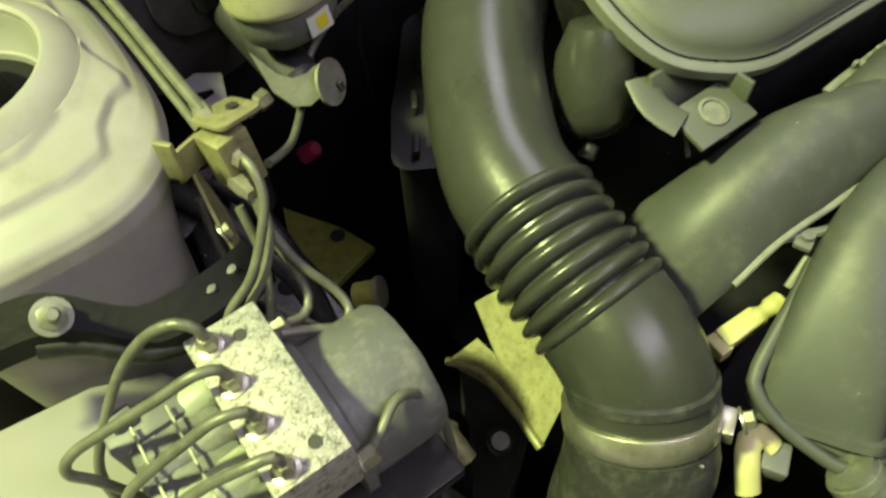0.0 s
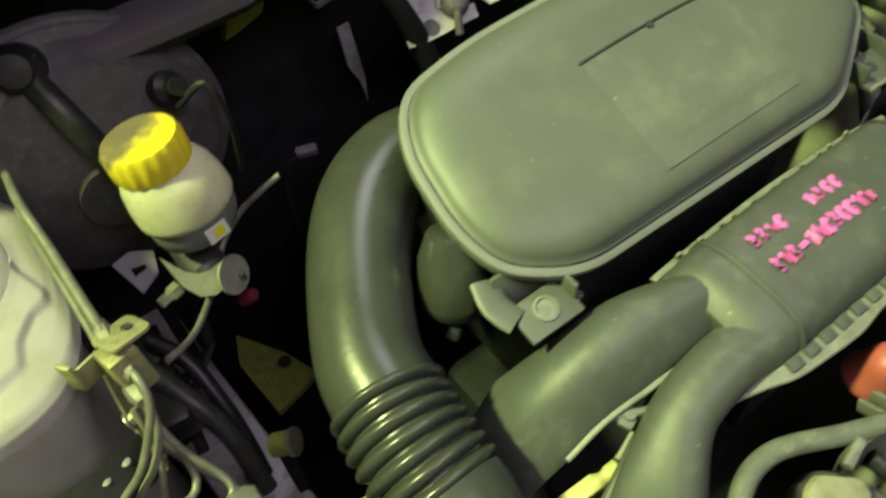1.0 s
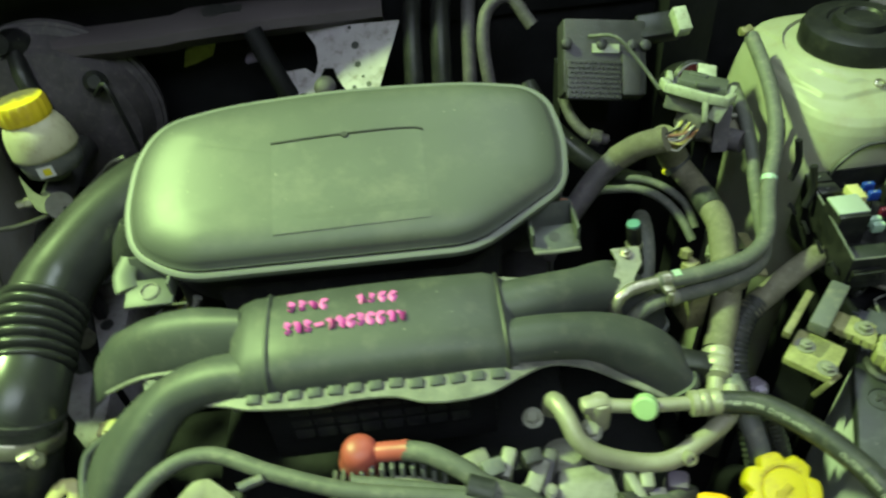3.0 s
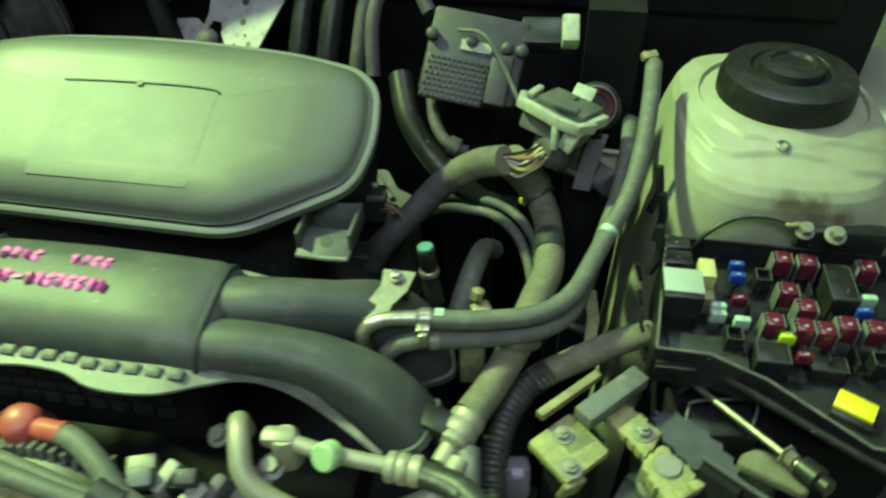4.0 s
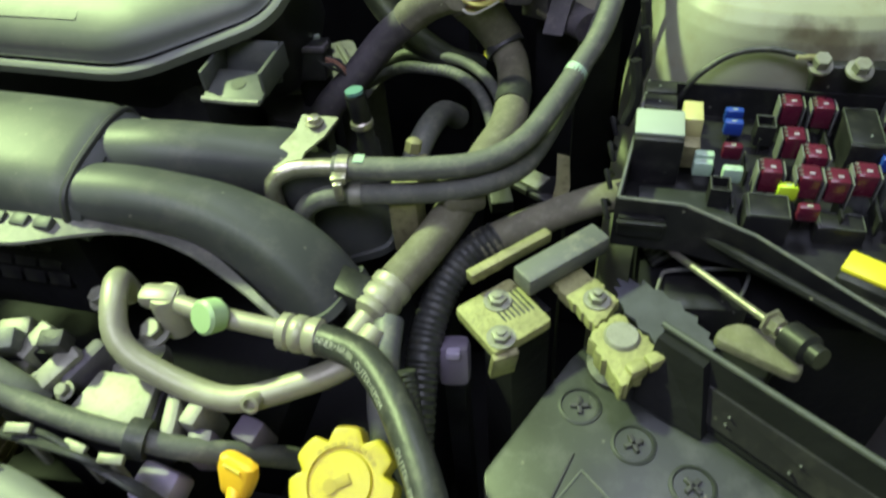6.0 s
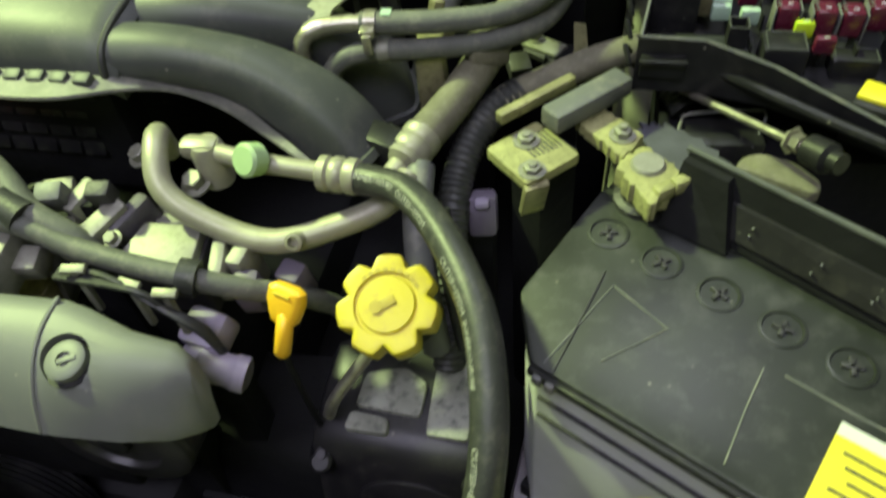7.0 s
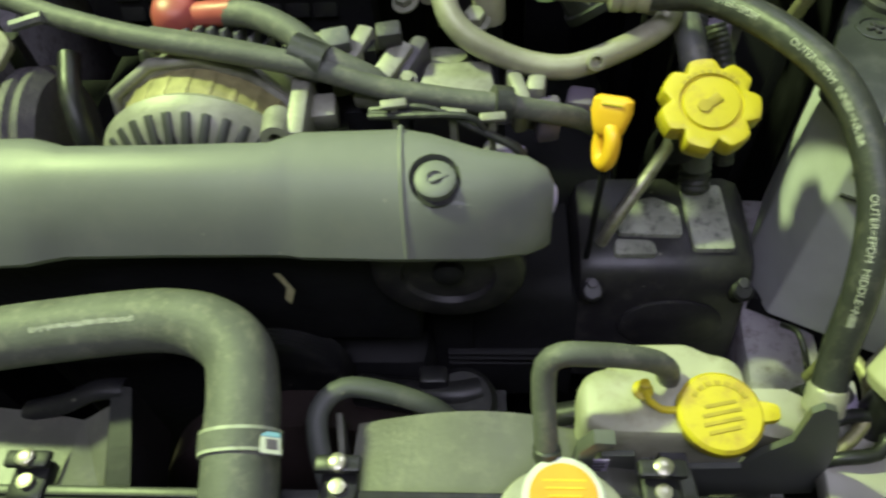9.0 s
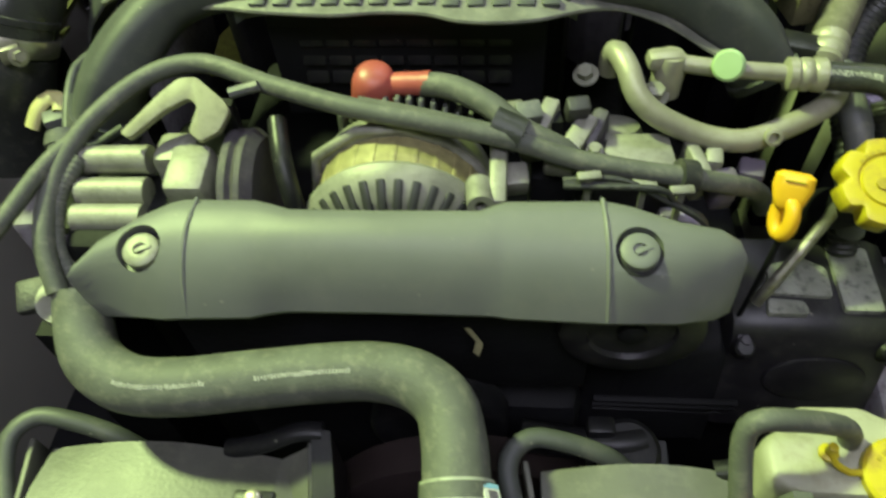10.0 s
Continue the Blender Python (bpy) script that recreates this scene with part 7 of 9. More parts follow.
part("sleeve", tube(B(), [(1.044, 0.259, 0.970), (1.020, 0.247, 0.969), (0.997, 0.234, 0.966), (0.959, 0.212, 0.958), (0.950, 0.206, 0.955)], 0.0118, 18, flat=0.85), M_LOOM, el)
part("ribbed_end", corrugated(B(), [(0.962, 0.214, 0.959), (0.944, 0.200, 0.951), (0.931, 0.180, 0.939), (0.925, 0.158, 0.926), (0.924, 0.135, 0.912), (0.928, 0.09, 0.88), (0.93, 0.06, 0.83)], 0.0116, 0.005), M_RUBBER_DARK, el)
hose("conduit_end", [(1.036, 0.262, 0.966), (1.060, 0.240, 0.955), (1.075, 0.222, 0.945)], 0.0085, M_RUBBER_DARK, "black corrugated conduit end under the fuse box", "conduit", 14, 0.004)
hose("vacuum_hose", [(0.82, 0.40, 0.965), (0.845, 0.405, 0.980), (0.872, 0.4035, 0.981), (0.897, 0.400, 0.980), (0.920, 0.386, 0.976), (0.938, 0.362, 0.968), (0.945, 0.34, 0.95)], 0.0046, M_RUBBER, "thin grey vacuum hose in an arc", "hose", 12)
hose("vacuum_hose", [(0.81, 0.392, 0.955), (0.842, 0.398, 0.970), (0.870, 0.397, 0.972), (0.895, 0.392, 0.971), (0.917, 0.376, 0.966), (0.932, 0.352, 0.955), (0.94, 0.33, 0.94)], 0.0052, M_RUBBER, "thin ribbed grey vacuum hose", "hose", 12, 0.004)
hose("breather_hose", [(0.897, 0.380, 0.935), (0.889, 0.362, 0.952), (0.884, 0.335, 0.957), (0.879, 0.310, 0.950), (0.874, 0.29, 0.935), (0.87, 0.275, 0.91)], 0.0105, M_RUBBER, "short grey breather hose beside the manifold", "hose", 16)
pt = thing("purge_valve", (0.80, 0.33, 0.90), "black sensor plug with a bundle of thin wires", "sensor plug")
part("plug", box(B(), place((0.776, 0.364, 0.995), 8, -15), 0.030, 0.030, 0.030, 0.003), M_BLACK, pt)
part("hood", box(B(), place((0.779, 0.360, 1.0085), 8, -15), 0.028, 0.020, 0.005, 0.001), M_TAPE, pt)
part("mark", box(B(), place((0.775, 0.376, 1.0085), 8, -15), 0.012, 0.006, 0.004, 0.001), M_RELAY, pt)
for k in range(6):
    part("wire", tube(B(), [(0.788, 0.352 + 0.004 * (k % 3), 0.997 + 0.004 * (k // 3)), (0.800 + 0.002 * (k % 2), 0.352 + 0.005 * (k % 3), 0.999 - 0.002 * (k % 4)), (0.808, 0.356 + 0.004 * (k % 2), 0.985), (0.812, 0.362, 0.96)], 0.0012, 6), M_WIRE[(2, 4, 2, 2, 4, 2)[k]], pt)
part("base_block", box(B(), place((0.772, 0.372, 0.88), 8), 0.026, 0.026, 0.21, 0.004), M_DEEP, pt)
head = thing("cylinder_head", (0.77, 0.41, 0.80), "dusty violet grey engine casting with ribs under the air cleaner", "engine casting")
bm = B()
prism(bm, round_outline([(0.712, 0.480), (0.752, 0.505), (0.772, 0.470), (0.806, 0.452), (0.800, 0.405), (0.762, 0.392), (0.716, 0.410)], 0.006, 3), Matrix.Identity(4), 0.80, 0.930, 0.004)
part("casting", bm, M_HEAD, head)
bm = B()
prism(bm, round_outline([(0.712, 0.366), (0.738, 0.392), (0.752, 0.376), (0.782, 0.352), (0.776, 0.334), (0.742, 0.338)], 0.004, 3), Matrix.Identity(4), 0.80, 0.950, 0.003)
part("flange", bm, M_HEAD, head)
part("rib", tube(B(), [(0.720, 0.376, 0.951), (0.742, 0.372, 0.953), (0.756, 0.378, 0.951)], 0.0022, 8), M_DULLZINC, head, "thin pale rib")
part("rib", tube(B(), [(0.716, 0.398, 0.945), (0.712, 0.436, 0.934), (0.728, 0.430, 0.931)], 0.0020, 8), M_DULLZINC, head, "thin pale rib")
part("rib", box(B(), place((0.760, 0.470, 0.932), 35), 0.006, 0.050, 0.008, 0.002), M_HEAD, head)
for x, y in ((0.735, 0.482), (0.790, 0.430)):
    bm = B()
    hexbolt(bm, (x, y, 0.930), 0.0055, 0.006, 1.4)
    part("bolt", bm, M_CAST, head)

cast = thing("control_module", (0.85, 0.48, 1.0), "grey cast aluminium control module with a pimpled plate", "control module")
cmx = place((0.862, 0.478, 1.095), 6, 45) @ place((0, 0, 0), -11)
part("body", box(B(), cmx, 0.095, 0.085, 0.03, 0.004), M_CAST, cast)
bm = B()
box(bm, cmx @ place((-0.014, -0.028, 0.017)), 0.062, 0.044, 0.006, 0.002)
for i in range(11):
    for j in range(8):
        lathe(bm, cmx @ Matrix.Translation((-0.042 + 0.0054 * i + 0.0027 * (j % 2), -0.047 + 0.0054 * j, 0.0195)), [(0.002, 0), (0.0014, 0.002), (0, 0.0023)], 6)
part("pimpled_plate", bm, M_CAST, cast, "plate with rows of small pimples")
for x in (-0.044, -0.005, 0.03, 0.044):
    part("boss", lathe(B(), cmx @ Matrix.Translation((x, 0.012, 0.014)), [(0.006, 0), (0.006, 0.007), (0.003, 0.009), (0, 0.009)], 14), M_CAST, cast)
part("boss", box(B(), cmx @ place((0.028, -0.02, 0.016)), 0.022, 0.05, 0.010, 0.003), M_CAST, cast)
part("tag", box(B(), cmx @ place((0.0, 0.008, 0.0165)), 0.03, 0.010, 0.002), M_LEVER, cast, "pale green tag")
part("cable", tube(B(), [cmx @ Vector((-0.02, 0.02, 0.02)), cmx @ Vector((0.005, 0.015, 0.035)), cmx @ Vector((0.03, -0.01, 0.035)), (0.912, 0.42, 1.085)], 0.002, 8), M_RUBBER, cast)
part("leg", box(B(), (0.852, 0.52, 0.74), 0.06, 0.04, 0.66), M_DEEP, cast)
bm = B()
tube(bm, [(0.818, 0.475, 1.055), (0.826, 0.45, 1.038), (0.842, 0.432, 1.026), (0.862, 0.430, 1.02)], 0.0062, 12)
lathe(bm, axis_matrix((0.848, 0.431, 1.024), (1, -0.2, -0.3)), [(0.0095, -0.006), (0.0095, 0.006)], 16)
solo("coolant_pipe", bm, M_TAPE, "bent dark grey coolant pipe with a clip", "pipe")
hose("rear_hose", [(0.78, 0.50, 1.06), (0.80, 0.455, 1.03), (0.84, 0.42, 1.0), (0.88, 0.41, 0.975), (0.91, 0.42, 0.96)], 0.013, M_BLACK, "thick black hose below the control module", "hose")
rr = thing("wiper_motor", (0.99, 0.52, 0.95), "dark round motor with a red ring at the bulkhead", "motor")
part("housing", lathe(B(), axis_matrix((0.986, 0.505, 1.036), (-0.1, -0.8, 0.5)), [(0.026, -0.08), (0.026, 0.0), (0.022, 0.004), (0, 0.004)], 36), M_BLACK, rr)
part("ring", lathe(B(), axis_matrix((0.986, 0.505, 1.036), (-0.1, -0.8, 0.5)), [(0.0195, 0.003), (0.0205, 0.006), (0.0185, 0.008), (0.0130, 0.007), (0.0120, 0.003)], 36), M_DARKRED, rr, "dark red ring")
part("ring_edge", lathe(B(), axis_matrix((0.986, 0.505, 1.036), (-0.1, -0.8, 0.5)), [(0.0200, 0.004), (0.0222, 0.005), (0.0222, 0.008), (0.0204, 0.0085)], 36, False), M_LILAC_DARK, rr, "violet grey edge of the ring")
part("plug", box(B(), place((0.93, 0.50, 1.115), 5, 30), 0.05, 0.03, 0.02, 0.003), M_BLACK, rr)
part("plug_cap", box(B(), place((0.952, 0.49, 1.125), 5, 30), 0.016, 0.03, 0.016, 0.002), M_LEVER, rr)
part("bracket", box(B(), (1.0, 0.60, 0.76), 0.06, 0.05, 0.7), M_DEEP, rr)
bm = B()
loft(bm, [[Vector(p) + Vector((dx, dy, 0)) for dx, dy in ((-0.009, -0.006), (0.007, -0.008), (0.010, 0.006), (-0.006, 0.008))] for p in ((0.977, 0.392, 1.018), (0.981, 0.404, 1.036), (0.987, 0.418, 1.056))])
cbk = thing("connector_bracket", (0.985, 0.42, 0.42), "dirty brown grey bracket with a short cable sleeve behind the connector", "bracket")
part("arm", bm, M_TAPE, cbk)
part("post", box(B(), (0.985, 0.42, 0.72), 0.02, 0.02, 0.60), M_DEEP, cbk)
part("plate", loft(B(), [[(0.961, 0.400, 1.030 - d), (0.970, 0.420, 1.036 - d), (0.984, 0.446, 1.040 - d), (0.996, 0.432, 1.033 - d), (1.013, 0.429, 1.030 - d), (1.015, 0.408, 1.020 - d), (1.000, 0.404, 1.021 - d), (0.984, 0.396, 1.020 - d)] for d in (0.003, 0)]), M_LOOM, cbk, "dirty brown plate")
part("sleeve", tube(B(), [(0.982, 0.420, 1.018), (0.994, 0.404, 1.020), (1.005, 0.392, 1.022)], 0.0145, 20, 0.004, flat=0.8), M_TAPE, cbk, "short taped cable sleeve")
part("strap", box(B(), place((1.005, 0.428, 1.034), -5), 0.045, 0.006, 0.003, 0.001), M_DULLZINC, cbk)

gb = thing("harness_bracket", (0.985, 0.30, 0.70), "dull yellow zinc bracket in the gap under the hoses", "bracket")
part("strip", loft(B(), [[(0.990, 0.330, 0.944 - d), (1.000, 0.328, 0.944 - d), (1.004, 0.296, 0.940 - d), (1.001, 0.268, 0.936 - d), (0.991, 0.270, 0.936 - d), (0.993, 0.298, 0.940 - d)] for d in (0.002, 0)]), M_ZINC, gb)
part("foot", box(B(), place((0.968, 0.312, 0.932), -28), 0.034, 0.018, 0.004, 0.001), M_DULLZINC, gb)
part("bolt", hexbolt(B(), (0.960, 0.318, 0.934), 0.0050, 0.006, 1.4), M_DULLZINC, gb)
part("plug", box(B(), place((0.950, 0.290, 0.926), 20, 8), 0.018, 0.022, 0.014, 0.002), M_CAST, gb, "grey plug")
part("leg", box(B(), (0.985, 0.305, 0.76), 0.03, 0.02, 0.345), M_DEEP, gb)
part("brace", box(B(), place((0.975, 0.300, 0.928), -30), 0.05, 0.012, 0.006, 0.001), M_CAST, gb)

# bracket and sensor on the manifold
br = thing("pipe_bracket", (0.83, 0.22, 0.98), "pale zinc bracket bolted to the manifold and holding the heater pipe", "bracket")
bm = B()
loft(bm, [[Vector(p) + Vector((0, 0, d)) for p in ((0.818, 0.248, 1.0235), (0.845, 0.248, 1.0235), (0.842, 0.226, 1.0235), (0.832, 0.213, 1.019), (0.829, 0.203, 1.012), (0.811, 0.202, 1.012), (0.813, 0.216, 1.019), (0.820, 0.230, 1.0235))] for d in (-0.002, 0)])
part("plate", bm, M_DULLZINC, br)
bm = B()
hexbolt(bm, (0.830, 0.240, 1.0235), 0.0045, 0.005, 1.4)
part("bolt", bm, M_STEEL, br)
part("post", box(B(), (0.832, 0.242, 0.97), 0.014, 0.012, 0.10), M_BLACK, br)
sn = thing("pressure_sensor", (0.85, 0.275, 0.97), "small upright sensor with a bluish green cap", "sensor")
part("stem", lathe(B(), axis_matrix((0.853, 0.272, 0.985), (-0.12, 0.08, 1)), [(0.0085, -0.02), (0.0085, 0.0), (0.0068, 0.003), (0.0068, 0.016), (0.0075, 0.018), (0.0075, 0.040)], 20), M_BLACK, sn)
part("cap", lathe(B(), axis_matrix((0.8480, 0.2755, 1.0255), (-0.12, 0.08, 1)), [(0.0068, 0), (0.0066, 0.0025), (0, 0.0032)], 20), material("bluish green plastic", (0.12, 0.24, 0.21), 0.4), sn)
bm = B()
lathe(bm, axis_matrix((0.851, 0.273, 0.998), (-0.12, 0.08, 1)), [(0.0078, 0), (0.0086, 0.001), (0.0086, 0.005), (0.0078, 0.006)], 20)
part("ring", bm, M_STEEL, sn)
bm = B()
box(bm, place((0.90, 0.245, 0.985), 30), 0.016, 0.012, 0.02, 0.002)
lathe(bm, axis_matrix((0.895, 0.25, 0.998), (0.2, 0.3, 1)), [(0.006, 0), (0.006, 0.008), (0.003, 0.01)], 6)
box(bm, place((0.895, 0.225, 0.965), 10), 0.02, 0.04, 0.05, 0.003)
solo("zinc_fitting", bm, M_ZINC, "pale zinc fitting under the heater hoses", "fitting")


# ---- air conditioning pipes ----
ac = thing("ac_pipe", (0.80, 0.09, 0.93), "bent aluminium air conditioning pipe with crimped hose end", "pipe")
part("bend", tube(B(), [(0.735, 0.116, 0.965), (0.735, 0.114, 0.980), (0.738, 0.108, 0.9865), (0.744, 0.092, 0.984), (0.750, 0.078, 0.974), (0.764, 0.070, 0.963), (0.792, 0.066, 0.950), (0.818, 0.064, 0.945), (0.835, 0.067, 0.945), (0.855, 0.077, 0.946), (0.880, 0.090, 0.950), (0.893, 0.102, 0.953), (0.900, 0.122, 0.955)], 0.0082, 20), M_ALUPIPE, ac)
part("straight", tube(B(), [(0.777, 0.103, 0.982), (0.800, 0.100, 0.980), (0.829, 0.0985, 0.978), (0.858, 0.098, 0.976)], 0.0062, 16), M_ALUPIPE, ac)
bm = B()
lathe(bm, axis_matrix((0.774, 0.104, 0.976), (0, 0, 1)), [(0.011, -0.02), (0.011, 0.008), (0.009, 0.012), (0, 0.012)], 20)
box(bm, place((0.770, 0.104, 0.984), 5), 0.026, 0.015, 0.013, 0.005)
part("block", bm, M_ALUPIPE, ac)
bm = B()
hexbolt(bm, axis_matrix((0.765, 0.092, 0.962), (0, -0.3, 1)), 0.0068, 0.009, 1.5)
part("bolt", bm, M_DULLZINC, ac)
bm = B()
hexbolt(bm, axis_matrix((0.718, 0.109, 0.966), (-0.2, -0.3, 1)), 0.0062, 0.008, 1.5)
part("bolt", bm, M_DULLZINC, ac)
bm = B()
lathe(bm, axis_matrix((0.812, 0.097, 0.984), (-0.35, -0.75, 0.55)), [(0.007, -0.004), (0.0105, 0.0), (0.0108, 0.010), (0.009, 0.012), (0, 0.0125)], 24)
part("service_cap", bm, M_GREENCAP, ac, "pale green service port cap")
bm = B()
lathe(bm, axis_matrix((0.842, 0.069, 0.947), (0.0, -0.75, 0.45)), [(0.005, 0), (0.005, 0.008), (0.0058, 0.009), (0.0058, 0.013), (0.0038, 0.0135), (0.0035, 0.009), (0, 0.009)], 18)
part("service_port", bm, M_ALUPIPE, ac)
bm = B()
lathe(bm, axis_matrix((0.850, 0.098, 0.976), (1, -0.03, -0.02)), [(0.0075, 0), (0.0112, 0.002), (0.0115, 0.007), (0.0100, 0.009), (0.0115, 0.011), (0.0115, 0.016), (0.0100, 0.018), (0.0115, 0.020), (0.0115, 0.026), (0.009, 0.028)], 26)
part("crimp", bm, M_ALUPIPE, ac)

HOSE_PATH = [(0.872, 0.097, 0.975), (0.890, 0.093, 0.977), (0.909, 0.084, 0.981), (0.930, 0.063, 0.983), (0.950, 0.035, 0.983), (0.967, 0.005, 0.978), (0.977, -0.026, 0.965), (0.981, -0.057, 0.944), (0.978, -0.085, 0.912), (0.972, -0.108, 0.873), (0.969, -0.128, 0.845)]
ach = thing("ac_hose", (0.95, 0.0, 0.85), "thick black rubber air conditioning hose with white printing", "hose")
part("tube", tube(B(), HOSE_PATH, 0.0098, 24, 0.004), M_RUBBER_DARK, ach)
bm = B()
lathe(bm, axis_matrix((0.9695, -0.121, 0.855), (-0.1, -0.6, -0.8)), [(0.0102, -0.004), (0.0115, -0.002), (0.0115, 0.012), (0.009, 0.014), (0.009, 0.03)], 24)
part("crimp", bm, M_ALUPIPE, ach)


def printed(text, path, height, side, lift, mat, parent, start):
    """Lettering bent along a hose; side is the way the letters face."""
    data = bpy.data.curves.new("print", "FONT")
    data.body, data.size = text, height
    tmp = bpy.data.objects.new("print", data)
    scene.collection.objects.link(tmp)
    me = bpy.data.meshes.new_from_object(tmp.evaluated_get(bpy.context.evaluated_depsgraph_get()))
    bpy.data.objects.remove(tmp)
    line = smooth_path(path, 0.002)
    cum = [0.0]
    for a, b in zip(line, line[1:]):
        cum.append(cum[-1] + (b - a).length)
    bm = B()
    bm.from_mesh(me)
    for v in bm.verts:
        s = min(cum[-1] - 1e-4, start + v.co.x)
        k = max(0, min(len(line) - 2, int(np.searchsorted(cum, s)) - 1))
        t = (line[k + 1] - line[k]).normalized()
        p = line[k] + t * (s - cum[k])
        n = Vector(side)
        n = (n - t * n.dot(t)).normalized()
        up = n.cross(t)
        a = (v.co.y - height * 0.35) / lift
        v.co = p + (n * math.cos(a) + up * math.sin(a)) * lift
    return part("lettering", bm, mat, parent, "white printed lettering")


printed("INNER=NR/BR  OUTER=EPDM", HOSE_PATH, 0.0056, (-0.75, -0.35, 0.6), 0.0100, M_HOSEPRINT, ach, 0.006)
printed("OUTER=EPDM  INNER=NR/BR", HOSE_PATH, 0.0056, (-0.75, -0.35, 0.6), 0.0100, M_HOSEPRINT, ach, 0.105)
printed("OUTER=EPDM  MIDDLE=NBR", HOSE_PATH, 0.0056, (-0.50, -0.80, 0.35), 0.0100, M_HOSEPRINT, ach, 0.205)

# ---- oil filler, dipstick, timing cover ----
of = thing("oil_filler_cap", (0.909, 0.030, 0.88), "bright yellow lobed oil filler cap", "oil cap")
om = axis_matrix((0.909, 0.028, 0.941), (-0.01, -0.40, 0.92))
bm = B()
n = 96
def lobes(r0, r1, z):
    out = []
    for k in range(n):
        w = 2 * math.pi * k / n
        f = 0.5 + 0.5 * math.cos(7 * w + 0.6)
        r = r0 + (r1 - r0) * min(1, f * 2.2) ** 0.6
        out.append(om @ Vector((r * math.cos(w), r * math.sin(w), z)))
    return out
loft(bm, [lobes(0.0235, 0.0295, -0.010), lobes(0.0240, 0.0308, -0.008), lobes(0.0240, 0.0308, 0.004), lobes(0.0232, 0.0295, 0.0065), lobes(0.0222, 0.0275, 0.0070), lobes(0.0212, 0.0222, 0.0072), lobes(0.0195, 0.0195, 0.0072), lobes(0.0190, 0.0190, 0.0055), lobes(0.0175, 0.0175, 0.0055), lobes(0.0165, 0.0165, 0.0075), lobes(0.005, 0.005, 0.0085)])
body = part("grip", bm, M_YELLOW, of)
bm = B()
box(bm, om @ place((0, 0, 0.0090), 35), 0.012, 0.006, 0.0012, 0.0005)
lathe(bm, om @ Matrix.Translation((-0.005, -0.003, 0.0086)), [(0.004, 0), (0.004, 0.0012), (0, 0.0014)], 16)
part("symbol", bm, M_WORN, body, "worn raised sign")
for k in range(9):
    w = radians(40 + 12.5 * k)
    part("raised_mark", box(B(), om @ place((0.0205 * math.cos(w), 0.0205 * math.sin(w), 0.0074), math.degrees(w) + 90), 0.0030, 0.0024, 0.0006), M_WORN, body, "worn raised mark")
part("neck", tube(B(), [(0.909, 0.032, 0.930), (0.910, 0.045, 0.905), (0.911, 0.066, 0.875), (0.912, 0.090, 0.84), (0.912, 0.10, 0.75)], 0.016, 24), M_DEEP, of)
dp = thing("dipstick", (0.848, 0.020, 0.90), "orange yellow oil dipstick handle with a finger ring", "dipstick")
top, low = Vector((0.850, 0.026, 0.953)), Vector((0.8455, 0.007, 0.920))
run = (low - top).normalized()
wide = Vector((1.0, -0.25, 0.1)).cross(run).cross(run).normalized()
wide = -wide if wide.x < 0 else wide
thick = run.cross(wide)
bm = B()
rings = []
for s, w, h in ((0.0, 0.009, 0.003), (0.06, 0.0122, 0.0052), (0.25, 0.0128, 0.0060), (0.45, 0.0108, 0.0058), (0.58, 0.0092, 0.0056), (0.64, 0.007, 0.004)):
    q = top.lerp(low, s)
    rings.append([q + wide * (w * math.copysign(abs(math.cos(a)) ** 0.6, math.cos(a))) + thick * (h * math.copysign(abs(math.sin(a)) ** 0.6, math.sin(a))) for a in (2 * math.pi * j / 24 for j in range(24))])
loft(bm, rings)
part("handle", bm, M_DIP, dp)
loop = []
across = run.cross(Vector((-0.94, -0.29, 0.20))).normalized()
for j in range(25):
    a = 2 * math.pi * j / 24
    loop.append(top.lerp(low, 0.80) + run * (0.0120 * math.cos(a)) + across * (0.0072 * math.sin(a)))
part("finger_ring", tube(B(), loop, 0.0052, 14, straight=True, caps=False), M_DIP, dp)
part("slot", tube(B(), [top.lerp(low, 0.12) - wide * 0.006 - thick * 0.0060 * (1 if thick.y > 0 else -1), top.lerp(low, 0.12) + wide * 0.006 - thick * 0.0060 * (1 if thick.y > 0 else -1)], 0.0008, 6), M_YELLOW, dp)
part("rod", tube(B(), [(0.847, 0.006, 0.925), (0.846, 0.003, 0.90), (0.846, 0.005, 0.85), (0.846, 0.01, 0.78)], 0.0022, 10), M_DEEP, dp)

tc = thing("timing_cover", (0.90, 0.0, 0.72), "black plastic timing belt cover with moulded ribs and bolts", "timing cover")
bm = B()
face = [(-0.004, 0.700), (-0.030, 0.700), (-0.024, 0.735), (-0.012, 0.785), (-0.008, 0.806), (0.000, 0.815), (0.012, 0.819), (0.075, 0.826), (0.075, 0.700)]
loft(bm, [[(x, y * k + 0.03 * (1 - k), z - d) for y, z in face] for x, d, k in ((0.838, 0.012, 0.8), (0.842, 0.004, 0.95), (0.852, 0, 1), (0.955, 0, 1), (0.966, 0.004, 0.95), (0.971, 0.012, 0.8))])
part("cover", bm, M_TIMING, tc)
bm = B()
loft(bm, [[(x, y - 0.004, z - 0.018 - d) for y, z in face] for x, d in ((0.715, 0.03), (0.72, 0.02), (0.79, 0.012), (0.836, 0.006), (0.842, 0.012))])
inner = part("inner_cover", bm, M_DEEP, tc)
for k in range(3):
    part("rib", box(B(), place((0.80, -0.025 - 0.001 * k, 0.712 + 0.010 * k), 0, 15), 0.12, 0.006, 0.003, 0.001), M_DEEP, inner)
bm = B()
oval = [(0.040 * math.cos(w), 0.024 * math.sin(w)) for w in (2 * math.pi * k / 40 for k in range(40))]
